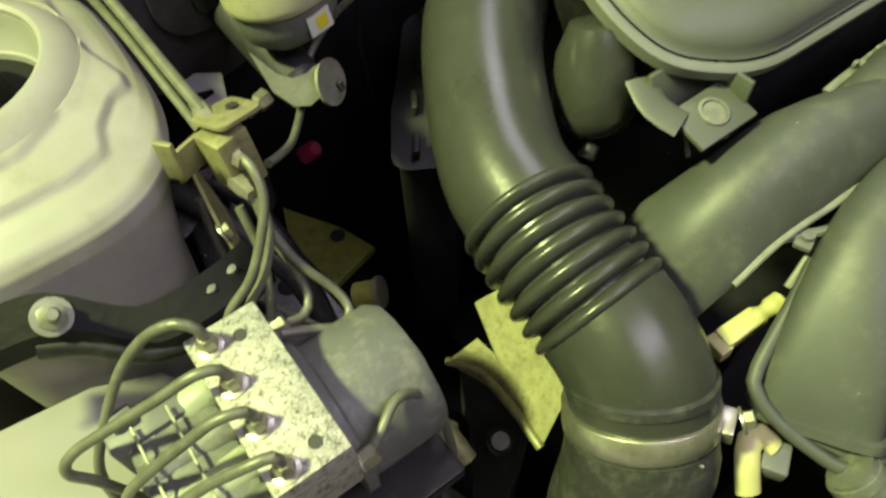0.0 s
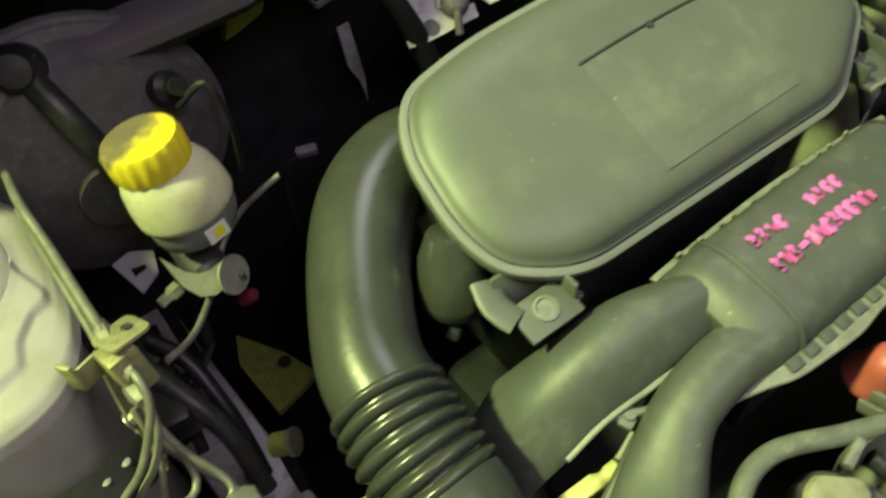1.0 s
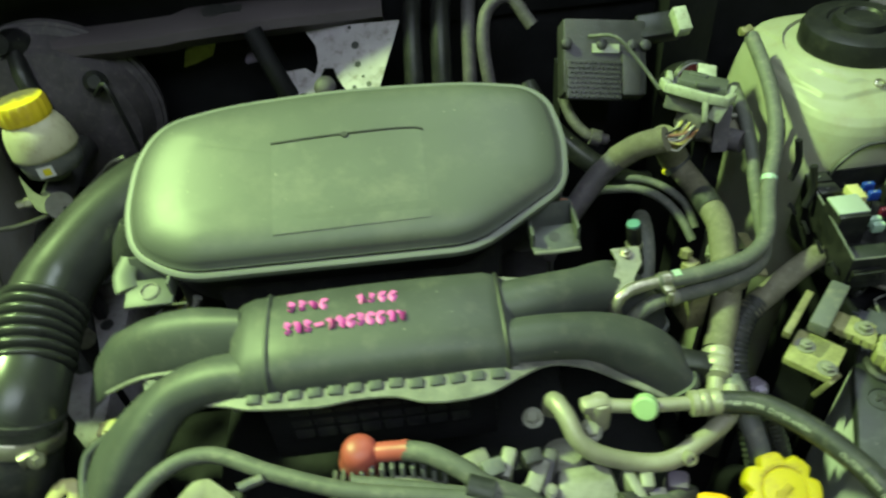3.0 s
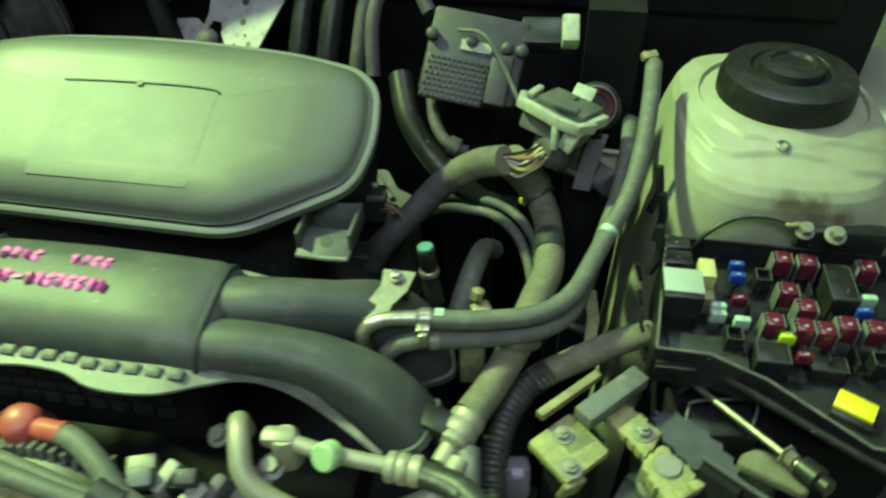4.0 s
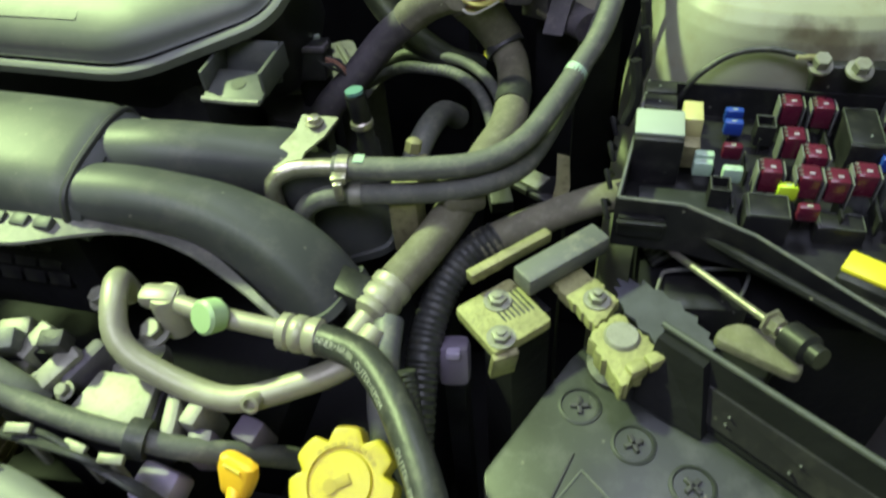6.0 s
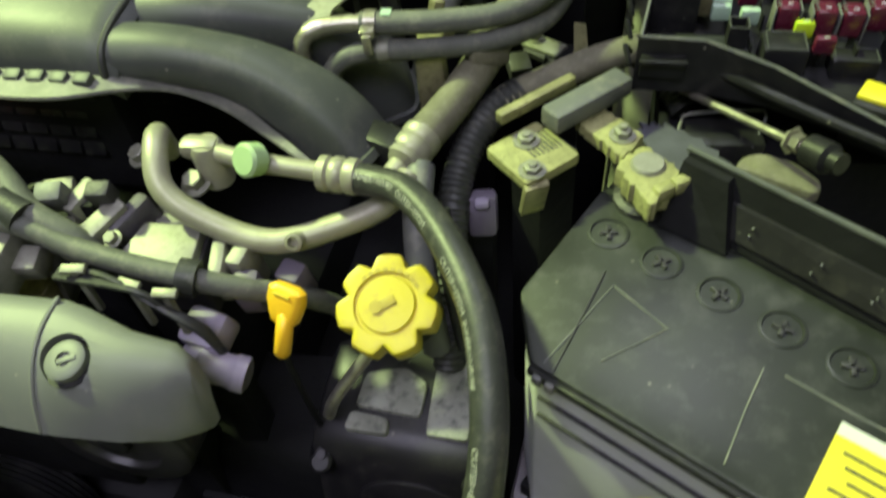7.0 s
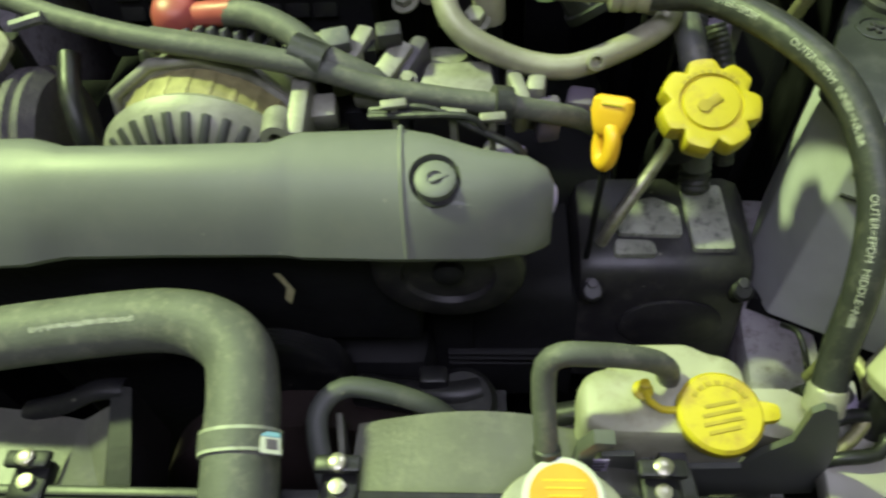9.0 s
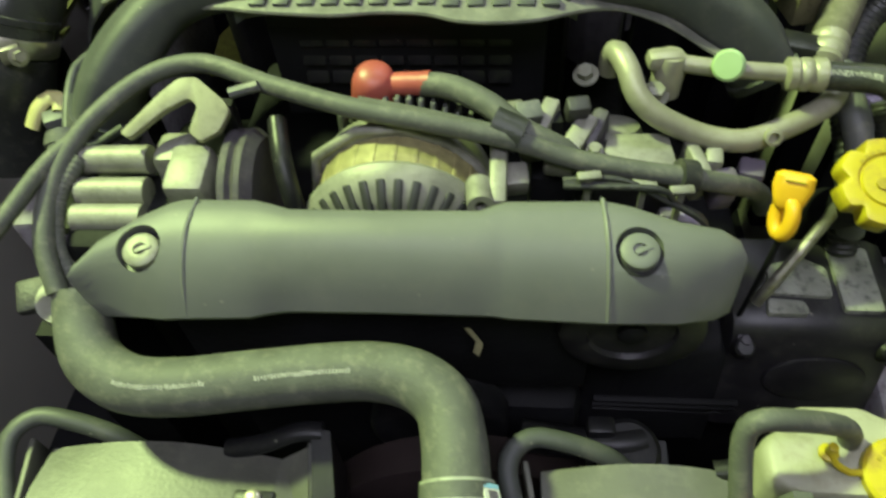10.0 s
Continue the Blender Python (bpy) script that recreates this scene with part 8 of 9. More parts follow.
om2 = place((0.913, -0.0175, 0.762), 0, 76)
prism(bm, oval, om2, -0.004, 0.003, 0.002)
part("oval_boss", bm, M_TIMING, tc)
# raised plates coloured pale in place of lamplight falling through the gap
bm = B()
for pts in (((-0.036, -0.014), (0.012, -0.016), (0.012, 0.010), (-0.006, 0.020), (-0.034, 0.012)), ((0.018, -0.028), (0.048, -0.028), (0.046, 0.030), (0.016, 0.030)), ((-0.040, -0.032), (-0.008, -0.032), (-0.010, -0.020), (-0.038, -0.018))):
    prism(bm, round_outline(pts, 0.004, 3), place((0.905, 0.036, 0.8225), 0, 6), -0.004, 0.004, 0.0015)
part("lit_plate", bm, M_LITPATCH, tc, "pale plates standing in for patches of lamplight")
for x, y, z in ((0.850, -0.008, 0.803), (0.959, -0.008, 0.803)):
    bm = B()
    lathe(bm, axis_matrix((x, y, z - 0.014), (0, -0.5, 1)), [(0.008, 0), (0.008, 0.014), (0.006, 0.016)], 14)
    lug = part("lug", bm, M_BLACK, tc)
    bm = B()
    hexbolt(bm, axis_matrix((x, y - 0.001, z), (0, -0.5, 1)), 0.0042, 0.005, 1.3)
    part("bolt", bm, M_CAST, lug)
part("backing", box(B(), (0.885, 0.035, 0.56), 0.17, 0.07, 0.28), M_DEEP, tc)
hose("breather_pipe", [(0.925, 0.055, 0.86), (0.919, 0.066, 0.90), (0.913, 0.085, 0.93), (0.908, 0.11, 0.945), (0.905, 0.135, 0.952)], 0.010, M_GREY, "grey metal pipe behind the oil filler cap", "pipe")
hose("spiral_loom", [(0.945, 0.06, 0.86), (0.935, 0.075, 0.92), (0.925, 0.10, 0.95)], 0.007, M_RUBBER_DARK, "black spiral cable sleeve behind the oil filler", "cable sleeve", 12, 0.004)
bl = thing("blue_connector", (0.944, 0.11, 0.86), "small blue grey connector beside the battery", "connector")
part("body", box(B(), place((0.943, 0.146, 0.902), 10, -20), 0.022, 0.020, 0.032, 0.005), M_LILAC_DARK, bl)
part("lock", box(B(), place((0.944, 0.141, 0.917), 10, -20), 0.010, 0.009, 0.006, 0.002), M_LILAC, bl)
part("stem", box(B(), place((0.943, 0.148, 0.70)), 0.015, 0.015, 0.37), M_DEEP, bl)

# ---- throttle housing and sensors behind the belt cover ----
th = thing("thermostat_housing", (0.745, 0.065, 0.88), "dusty cast aluminium housing with a flat rectangular lid", "housing")
bm = B()
lidm = place((0.7535, 0.052, 0.9445), 2, 6)
prism(bm, round_outline([(-0.0285, -0.0165), (0.0245, -0.0165), (0.0215, 0.0165), (-0.0195, 0.0165)], 0.003, 3), lidm, -0.006, 0.002, 0.0015)
part("lid", bm, M_ALU, th)
part("lid_edge", prism(B(), round_outline([(-0.031, -0.019), (0.027, -0.019), (0.024, 0.019), (-0.022, 0.019)], 0.004, 3), lidm, -0.05, -0.006, 0.002), M_CAST, th, "dark casting below the lid")
bm = B()
lathe(bm, axis_matrix((0.742, 0.088, 0.926), (0, 0.3, 1)), [(0.020, -0.04), (0.020, 0.004), (0.017, 0.010), (0, 0.012)], 30)
part("dome", bm, M_ALU, th)
bm = B()
box(bm, place((0.792, 0.050, 0.930), 14, 5), 0.010, 0.030, 0.034, 0.003)
box(bm, place((0.805, 0.056, 0.926), -8, 5), 0.012, 0.022, 0.040, 0.003)
part("side_boss", bm, M_ALU, th)
part("plug", box(B(), place((0.812, 0.040, 0.922), 10, 12), 0.016, 0.018, 0.030, 0.003), M_LILAC_DARK, th, "dim violet connector")
part("plug", box(B(), place((0.835, 0.058, 0.915), -15, 10), 0.018, 0.016, 0.030, 0.003), M_LILAC_DARK, th, "dim violet connector")
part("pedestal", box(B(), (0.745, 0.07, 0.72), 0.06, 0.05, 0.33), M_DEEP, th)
sb = thing("sensor_bracket", (0.690, 0.05, 0.72), "pale metal sensor bracket of folded plates beside the alternator", "bracket")
for sx, sy, sz, p, rz, ry in ((0.022, 0.016, 0.012, (0.664, 0.082, 0.953), 18, 0), (0.012, 0.026, 0.022, (0.690, 0.074, 0.954), -22, 0), (0.014, 0.030, 0.026, (0.712, 0.062, 0.948), -28, 10), (0.018, 0.016, 0.014, (0.680, 0.056, 0.944), 12, 0), (0.020, 0.014, 0.012, (0.698, 0.040, 0.944), -10, 0), (0.018, 0.018, 0.018, (0.668, 0.030, 0.940), 8, 0)):
    part("plate", box(B(), place(p, rz, 14, ry), sx, sy, sz, 0.0025), M_ALU, sb)
for p, a in (((0.676, 0.068, 0.958), (0.3, -0.3, 1)), ((0.702, 0.050, 0.952), (0.2, -0.5, 1)), ((0.722, 0.048, 0.950), (0.0, -0.4, 1))):
    part("bolt", hexbolt(B(), axis_matrix(p, a), 0.0044, 0.006, 1.4), M_DULLZINC, sb)
part("cover", box(B(), place((0.724, 0.070, 0.940), -24, 10), 0.012, 0.034, 0.034, 0.004), M_HEAD, sb, "dusty violet grey side cover")
part("stem", box(B(), (0.695, 0.055, 0.74), 0.03, 0.03, 0.38), M_DEEP, sb)
cb = thing("connector_plug", (0.69, 0.07, 0.92), "grey green plastic wiring plug behind the alternator", "connector")
part("shell", box(B(), place((0.676, 0.066, 0.965), 15, 20), 0.018, 0.014, 0.020, 0.002), M_GREY, cb)
part("latch", box(B(), place((0.710, 0.070, 0.968), 10, 15), 0.016, 0.012, 0.016, 0.002), M_CAST, cb)
part("tail", box(B(), place((0.69, 0.07, 0.76), 10), 0.02, 0.012, 0.40), M_DEEP, cb)
sp = thing("camshaft_sensor", (0.797, 0.0, 0.82), "violet grey plastic sensor with a round plug", "sensor")
part("plug", box(B(), place((0.783, 0.021, 0.899), -12, 18), 0.030, 0.026, 0.024, 0.005), M_LILAC, sp)
part("socket", tube(B(), [(0.774, -0.002, 0.900), (0.814, -0.000, 0.886)], 0.0108, 22, 0.002, radius=lambda s: 0.85 if s < 0.25 else 1.0 if s < 0.8 else 1.12), M_LILAC, sp)
part("socket_mouth", tube(B(), [(0.810, -0.000, 0.887), (0.815, 0.000, 0.886)], 0.0095, 18), M_LILAC_DARK, sp)
part("stem", box(B(), (0.79, 0.01, 0.74), 0.02, 0.02, 0.27), M_DEEP, sp)
for k in range(3):
    x = 0.715 + 0.012 * k
    hose("thin_wire", [(0.700, 0.020 - 0.003 * k, 0.950), (x + 0.02, 0.016 - 0.004 * (k % 3), 0.955 - 0.003 * (k % 2)), (0.765 + 0.004 * k, 0.008, 0.945 - 0.002 * k), (0.795, 0.003 + 0.002 * k, 0.925), (0.80, 0.008, 0.88)], 0.0022, M_RUBBER_DARK, "thin wire in the bundle behind the belt cover", "wire", 8, 0, "thin wires")
for k, (p, rz) in enumerate((((0.716, 0.016, 0.958), 8), ((0.752, 0.014, 0.952), -10), ((0.776, 0.012, 0.950), 5))):
    bm = B()
    box(bm, place(p, rz, 15), 0.016, 0.006, 0.004, 0.001)
    box(bm, place((p[0], p[1], p[2] - 0.02), rz), 0.004, 0.004, 0.04)
    solo("wire_clip", bm, M_DULLZINC, "small pale wire clip behind the belt cover", "clip", "wire clips")

# black crank pulley shadow under the cover's end
bm = B()
lathe(bm, axis_matrix((0.748, -0.050, 0.882), (0, -1, 0)), [(0.045, -0.02), (0.048, -0.018), (0.048, 0.006), (0.044, 0.008), (0.03, 0.008), (0.028, 0.002), (0, 0.002)], 40)
ip = thing("idler_pulley", (0.745, -0.05, 0.80), "dark round pulley under the end of the belt cover", "pulley")
part("wheel", bm, M_TIMING, ip)
part("rim", lathe(B(), axis_matrix((0.748, -0.050, 0.882), (0, -1, 0)), [(0.0475, -0.002), (0.0488, 0.0), (0.0488, 0.002), (0.0475, 0.004)], 44), M_TIMING, ip, "worn dark rim")
part("hub_bolt", lathe(B(), axis_matrix((0.748, -0.052, 0.882), (0, -1, 0)), [(0.010, 0), (0.010, 0.006), (0.007, 0.008), (0, 0.008)], 18), M_DEEP, ip)
part("arm", box(B(), (0.745, -0.01, 0.74), 0.03, 0.03, 0.20), M_DEEP, ip)

# ---- power steering pump side ----
ps = thing("pump_bracket", (0.43, 0.03, 0.85), "pale cast aluminium pump with stacked cylinders", "pump")
for y, z in ((0.034, 0.950), (0.014, 0.938), (-0.004, 0.930)):
    part("cylinder", tube(B(), [(0.360, y, z), (0.410, y + 0.001, z)], 0.0105, 18), M_ALU, ps)
bm = B()
box(bm, place((0.445, 0.020, 0.945), 0, 8), 0.030, 0.040, 0.035, 0.006)
box(bm, place((0.430, 0.040, 0.940), 0, 0), 0.03, 0.03, 0.04, 0.005)
part("casting", bm, M_ALU, ps)
part("dark_body", box(B(), (0.405, 0.01, 0.90), 0.10, 0.08, 0.06, 0.01), M_DEEP, ps)
part("base", box(B(), (0.41, 0.02, 0.66), 0.08, 0.06, 0.48), M_DEEP, ps)
bm = B()
lathe(bm, axis_matrix((0.470, 0.030, 0.915), (1, 0.05, 0)), [(0.045, -0.004), (0.052, -0.002), (0.052, 0.003), (0.049, 0.006), (0.052, 0.009), (0.052, 0.013), (0.049, 0.016), (0.045, 0.020), (0.02, 0.020)], 44)
part("pulley", bm, M_TAPE, ps, "grooved dusty black pulley")
hk = thing("lifting_hook", (0.44, 0.06, 0.95), "cream dusty steel engine lifting hook", "hook")
hm = place((0.437, 0.050, 0.980), 0, 28, 4)
hook2d = [(-0.044, -0.020), (-0.036, -0.024), (-0.012, 0.000), (0.006, 0.012), (0.014, 0.006), (0.010, -0.016), (0.020, -0.023), (0.034, -0.014), (0.040, 0.004), (0.034, 0.012), (0.010, 0.030), (-0.004, 0.028), (-0.016, 0.016)]
part("plate", prism(B(), round_outline(hook2d, 0.0035, 3), hm @ Matrix.Diagonal((0.88, 0.88, 1, 1)), -0.003, 0.003, 0.001), M_CREAMPAINT, hk)
part("stay", box(B(), place((0.465, 0.062, 0.95), 0), 0.012, 0.008, 0.06), M_BLACK, hk)
part("arm", tube(B(), [(0.470, 0.065, 0.985), (0.490, 0.070, 0.988)], 0.004, 8), M_GREY, hk)
hose("vacuum_arc", [(0.50, 0.06, 0.965), (0.508, 0.03, 0.955), (0.515, 0.01, 0.93), (0.515, 0.0, 0.88)], 0.007, M_BLACK, "black hose dropping beside the alternator", "hose")
bm = B()
tube(bm, [(0.325, 0.072, 0.94), (0.33, 0.055, 0.93), (0.332, 0.03, 0.915), (0.34, 0.01, 0.90)], 0.014, 16)
lathe(bm, axis_matrix((0.327, 0.066, 0.935), (0.1, -0.7, -0.4)), [(0.0145, -0.004), (0.016, -0.003), (0.016, 0.003), (0.0145, 0.004)], 22)
solo("bypass_hose", bm, M_RUBBER, "grey bypass hose with a clamp at the runner's end", "hose")
tq = thing("coolant_outlet", (0.36, -0.06, 0.85), "dusty aluminium coolant outlet with a hose clamp", "coolant outlet")
part("outlet", tube(B(), [(0.355, -0.045, 0.865), (0.358, -0.052, 0.89), (0.36, -0.055, 0.905)], 0.019, 22), M_ALU, tq)
part("flange", box(B(), place((0.335, -0.050, 0.900), 20, 15), 0.026, 0.026, 0.010, 0.004), M_CAST, tq)
part("base", box(B(), (0.35, -0.04, 0.64), 0.05, 0.05, 0.46), M_DEEP, tq)

# ---- radiator hose ----
RADIATOR_HOSE = [(0.372, -0.050, 0.905), (0.375, -0.066, 0.897), (0.388, -0.092, 0.888), (0.415, -0.107, 0.884), (0.450, -0.108, 0.883), (0.500, -0.101, 0.884), (0.545, -0.095, 0.885), (0.580, -0.093, 0.886), (0.608, -0.099, 0.886), (0.627, -0.114, 0.884), (0.634, -0.137, 0.881), (0.637, -0.163, 0.877), (0.640, -0.188, 0.872), (0.641, -0.215, 0.866)]
rh = thing("radiator_hose", (0.55, -0.11, 0.85), "thick grey rubber upper radiator hose with a white clamp", "radiator hose")
part("tube", tube(B(), RADIATOR_HOSE, 0.0195, 28, 0.005, radius=lambda s: 1.0 + 0.10 * max(0, (s - 0.6) / 0.4)), M_RUBBER, rh)
bm = B()
lathe(bm, axis_matrix((0.6375, -0.167, 0.8765), (0.08, -0.96, -0.2)), [(0.0214, -0.0065), (0.0226, -0.0065), (0.0226, 0.0065), (0.0214, 0.0065)], 36)
clampb = part("clamp", bm, M_LEVER, rh, "pale painted spring clamp")
part("clamp_core", lathe(B(), axis_matrix((0.6375, -0.167, 0.8765), (0.08, -0.96, -0.2)), [(0.0222, -0.0046), (0.0229, -0.0046), (0.0229, 0.0046), (0.0222, 0.0046)], 36), M_RUBBER, clampb)
tag = part("sticker", box(B(), place((0.658, -0.171, 0.890), 8, -10, 35), 0.011, 0.013, 0.0012), M_WHITE, rh, "white sticker with dark blue print")
part("sticker_print", box(B(), place((0.658, -0.171, 0.890), 8, -10, 35) @ Matrix.Translation((0.0005, -0.001, 0.0008)), 0.006, 0.006, 0.0004), M_LILAC_DARK, tag)
part("sticker_band", box(B(), place((0.658, -0.171, 0.890), 8, -10, 35) @ Matrix.Translation((0.0, 0.005, 0.0008)), 0.010, 0.003, 0.0004), material("pale blue print", (0.25, 0.45, 0.62), 0.5), tag)
part("socket", lathe(B(), axis_matrix((0.641, -0.205, 0.868), (0.04, -1, -0.2)), [(0.019, -0.006), (0.0235, -0.004), (0.0235, 0.004), (0.019, 0.006), (0.019, 0.03)], 30), M_GREY, rh)
random.seed(12)
fr = frames_along(smooth_path(RADIATOR_HOSE, 0.002))
for k0, k1 in ((40, 69), (84, 114), (134, 148)):
    bm = B()
    for k in range(k0, k1):
        q, a, b, t = fr[min(len(fr) - 2, k)]
        nn = Vector((0.1, -0.45, 0.88))
        nn = (nn - t * nn.dot(t)).normalized()
        mm = Matrix.Translation(q + nn * 0.0195) @ Matrix((t, nn.cross(t), nn)).transposed().to_4x4() @ place((0, random.uniform(-0.0004, 0.0004), 0))
        box(bm, mm, random.uniform(0.0008, 0.0015), random.uniform(0.0022, 0.0034), 0.0003)
    part("print", bm, M_HOSEPRINT, rh, "row of worn unreadable print")["kind"] = "stuff"

# ---- radiator and fan shrouds ----
rad = thing("radiator", (0.60, -0.22, 0.43), "black radiator top tank with spring clips and an orange cap", "radiator")
part("top_tank", box(B(), (0.60, -0.208, 0.838), 0.76, 0.040, 0.036, 0.006), M_BLACK, rad)
part("core", box(B(), (0.60, -0.208, 0.62), 0.74, 0.03, 0.40), M_DEEP, rad)
part("seam", box(B(), (0.60, -0.186, 0.852), 0.76, 0.006, 0.006, 0.001), M_BLACK, rad)
for x in (0.512, 0.690, 0.866):
    bm = B()
    box(bm, (x, -0.181, 0.852), 0.022, 0.024, 0.012, 0.003)
    box(bm, (x, -0.172, 0.864), 0.026, 0.010, 0.006, 0.002)
    c = part("clip", bm, M_BLACK, rad)
    bm = B()
    lathe(bm, (x, -0.172, 0.866), [(0.005, 0), (0.005, 0.003), (0.003, 0.004), (0, 0.004)], 14)
    lathe(bm, (x, -0.183, 0.857), [(0.0045, 0), (0.0045, 0.004), (0, 0.005)], 14)
    part("rivet", bm, M_STEEL, c)

bm = B()
prism(bm, round_outline([(-0.036, -0.012), (-0.022, -0.022), (0.022, -0.022), (0.036, -0.012), (0.034, 0.004), (0.020, 0.018), (-0.020, 0.018), (-0.034, 0.004)], 0.010, 4), place((0.812, -0.188, 0.846), 0, 4), 0, 0.010, 0.003)
rc = part("cap", bm, M_ALU, rad, "pale metal radiator cap with two ears")
part("rim", lathe(B(), place((0.813, -0.186, 0.855), 0, 4), [(0.0225, 0), (0.0225, 0.0018), (0.0215, 0.0026), (0, 0.0026)], 40), M_WHITE, rc, "white printed rim")
part("sticker", lathe(B(), place((0.813, -0.186, 0.8574), 0, 4), [(0.0185, 0), (0.0185, 0.0008), (0, 0.001)], 36), M_ORANGE, rc, "orange warning sticker")
bm = B()
for k in range(5):
    box(bm, place((0.814, -0.177 - 0.0042 * k, 0.8588), 0, 4), 0.024 - 0.003 * k, 0.0013, 0.0005)
part("print", bm, M_DIP, rc, "rows of unreadable small print")


def shroud(x0, x1, label):
    ob = thing("fan_shroud", ((x0 + x1) / 2, -0.15, 0.75), label, "fan shroud", "fan shrouds")
    bm = B()
    rings = []
    for k in range(13):
        w = k / 12
        x = x0 + (x1 - x0) * w
        rise = 0.010 * math.sin(math.pi * w)
        rings.append([(x, -0.188, 0.828), (x, -0.160, 0.826 + rise * 0.4), (x, -0.128 + rise * 0.5, 0.818 + rise), (x, -0.126 + rise * 0.5, 0.800), (x, -0.186, 0.800)])
    loft(bm, rings)
    part("top_panel", bm, M_SHROUD, ob)
    # grey arched rim on the one side, a black upright cheek with a pale inner face on the other
    part("rim", tube(B(), [(x0 - 0.006, -0.184, 0.826), (x0 - 0.020, -0.150, 0.832), (x0 - 0.022, -0.128, 0.838), (x0 - 0.008, -0.114, 0.840), (x0 + 0.016, -0.114, 0.836), (x0 + 0.045, -0.118, 0.824), (x0 + 0.062, -0.122, 0.806)], 0.0068, 14, flat=0.8), M_MANIFOLD, ob, "dark grey arched rim")
    part("cheek", box(B(), place((x0 - 0.006, -0.155, 0.812), 10), 0.004, 0.06, 0.035, 0.001), M_SHROUD, ob)
    part("upright", loft(B(), [[(x1 + 0.022, -0.114, z0), (x1 + 0.036, -0.116, z0), (x1 + 0.050, -0.186, z1), (x1 + 0.034, -0.186, z1)] for z0, z1 in ((0.77, 0.77), (0.836, 0.820), (0.842, 0.826))]), M_BLACK, ob, "black upright cheek")
    part("arm", tube(B(), [(x1 + 0.030, -0.115, 0.838), (x1 + 0.012, -0.116, 0.838), (x1 - 0.012, -0.122, 0.830), (x1 - 0.040, -0.124, 0.822)], 0.0075, 12, flat=0.7), M_BLACK, ob)
    part("inner_face", loft(B(), [[(x1 + d, -0.122, z0), (x1 + d + 0.010, -0.184, z1), (x1 + d + 0.010, -0.184, 0.80), (x1 + d, -0.122, 0.80)] for d, z0, z1 in ((0.0205, 0.834, 0.818), (0.0215, 0.834, 0.818))]), M_SHROUD, ob, "pale inner face of the cheek")
    part("gusset", loft(B(), [[(x1, -0.130, 0.822), (x1 + 0.020, -0.124, 0.832), (x1 + 0.029, -0.184, 0.818), (x1, -0.186, 0.826)], [(x1, -0.130, 0.816), (x1 + 0.020, -0.124, 0.816), (x1 + 0.029, -0.184, 0.812), (x1, -0.186, 0.812)]]), M_SHROUD, ob)
    part("duct_wall", box(B(), ((x0 + x1) / 2, -0.165, 0.63), (x1 - x0), 0.03, 0.35), M_DEEP, ob)
    return ob


shroud(0.340, 0.510, "dusty olive fan shroud beside the radiator hose")
shroud(0.690, 0.845, "dusty olive fan shroud beside the coolant tank")
bm = B()
lathe(bm, axis_matrix((0.755, -0.095, 0.775), (0, -0.2, 1)), [(0.022, -0.02), (0.024, 0), (0.024, 0.014), (0.020, 0.018), (0, 0.018)], 30)
box(bm, place((0.735, -0.085, 0.795)), 0.02, 0.014, 0.02, 0.003)
box(bm, (0.755, -0.10, 0.60), 0.06, 0.03, 0.36)
solo("fan_motor", bm, M_BLACK, "dark fan motor behind the shroud", "fan motor")
hose("lower_hose", [(0.679, -0.083, 0.775), (0.714, -0.089, 0.780), (0.748, -0.092, 0.785), (0.767, -0.088, 0.785)], 0.012, M_BLACK, "dim violet grey hose behind the fan shroud", "hose")
fan = thing("cooling_fan", (0.65, -0.08, 0.45), "dark fan blades deep behind the radiator", "fan")
fm = axis_matrix((0.64, -0.115, 0.635), (0, -1, 0.12))
part("ring", lathe(B(), fm, [(0.132, -0.020), (0.137, -0.018), (0.137, 0.012), (0.132, 0.014)], 60), M_FAN, fan, "dark brown fan ring")
for k in range(7):
    w = 2 * math.pi * k / 7
    bm = B()
    loft(bm, [[fm @ Matrix.Rotation(w + 0.5 * u, 4, "Z") @ Vector((r, q, h)) for q, h in ((-0.022, -0.012), (0.022, 0.010), (0.022, 0.013), (-0.022, -0.009))] for r, u in ((0.03, 0.0), (0.06, 0.1), (0.10, 0.3), (0.131, 0.6))])
    part("blade", bm, M_FAN, fan)
part("motor", lathe(B(), fm, [(0, -0.02), (0.035, -0.02), (0.038, 0.02), (0, 0.024)], 28), M_DEEP, fan)
part("stay", box(B(), (0.64, -0.13, 0.53), 0.02, 0.02, 0.22), M_DEEP, fan)

# ---- coolant tank ----
ct = thing("coolant_tank", (0.88, -0.13, 0.74), "dusty translucent coolant overflow tank with a yellow cap", "coolant tank")
tank2d = [(0.838, -0.150), (0.922, -0.151), (0.927, -0.144), (0.926, -0.122), (0.925, -0.105), (0.918, -0.098), (0.906, -0.0955), (0.894, -0.0885), (0.852, -0.0895), (0.847, -0.096), (0.846, -0.106), (0.832, -0.109), (0.826, -0.118), (0.826, -0.140)]
bm = B()
out = round_outline(tank2d, 0.005, 3)
loft(bm, [[(0.884 + (p[0] - 0.884) * k, -0.130 + (p[1] + 0.130) * k, z) for p in out] for z, k in ((0.74, 0.94), (0.80, 1.0), (0.846, 1.0), (0.852, 0.985), (0.856, 0.95), (0.858, 0.90), (0.859, 0.6), (0.859, 0.02))])
part("tank", bm, M_OVERFLOW, ct)
cmn = place((0.903, -0.138, 0.857), 0, 6)
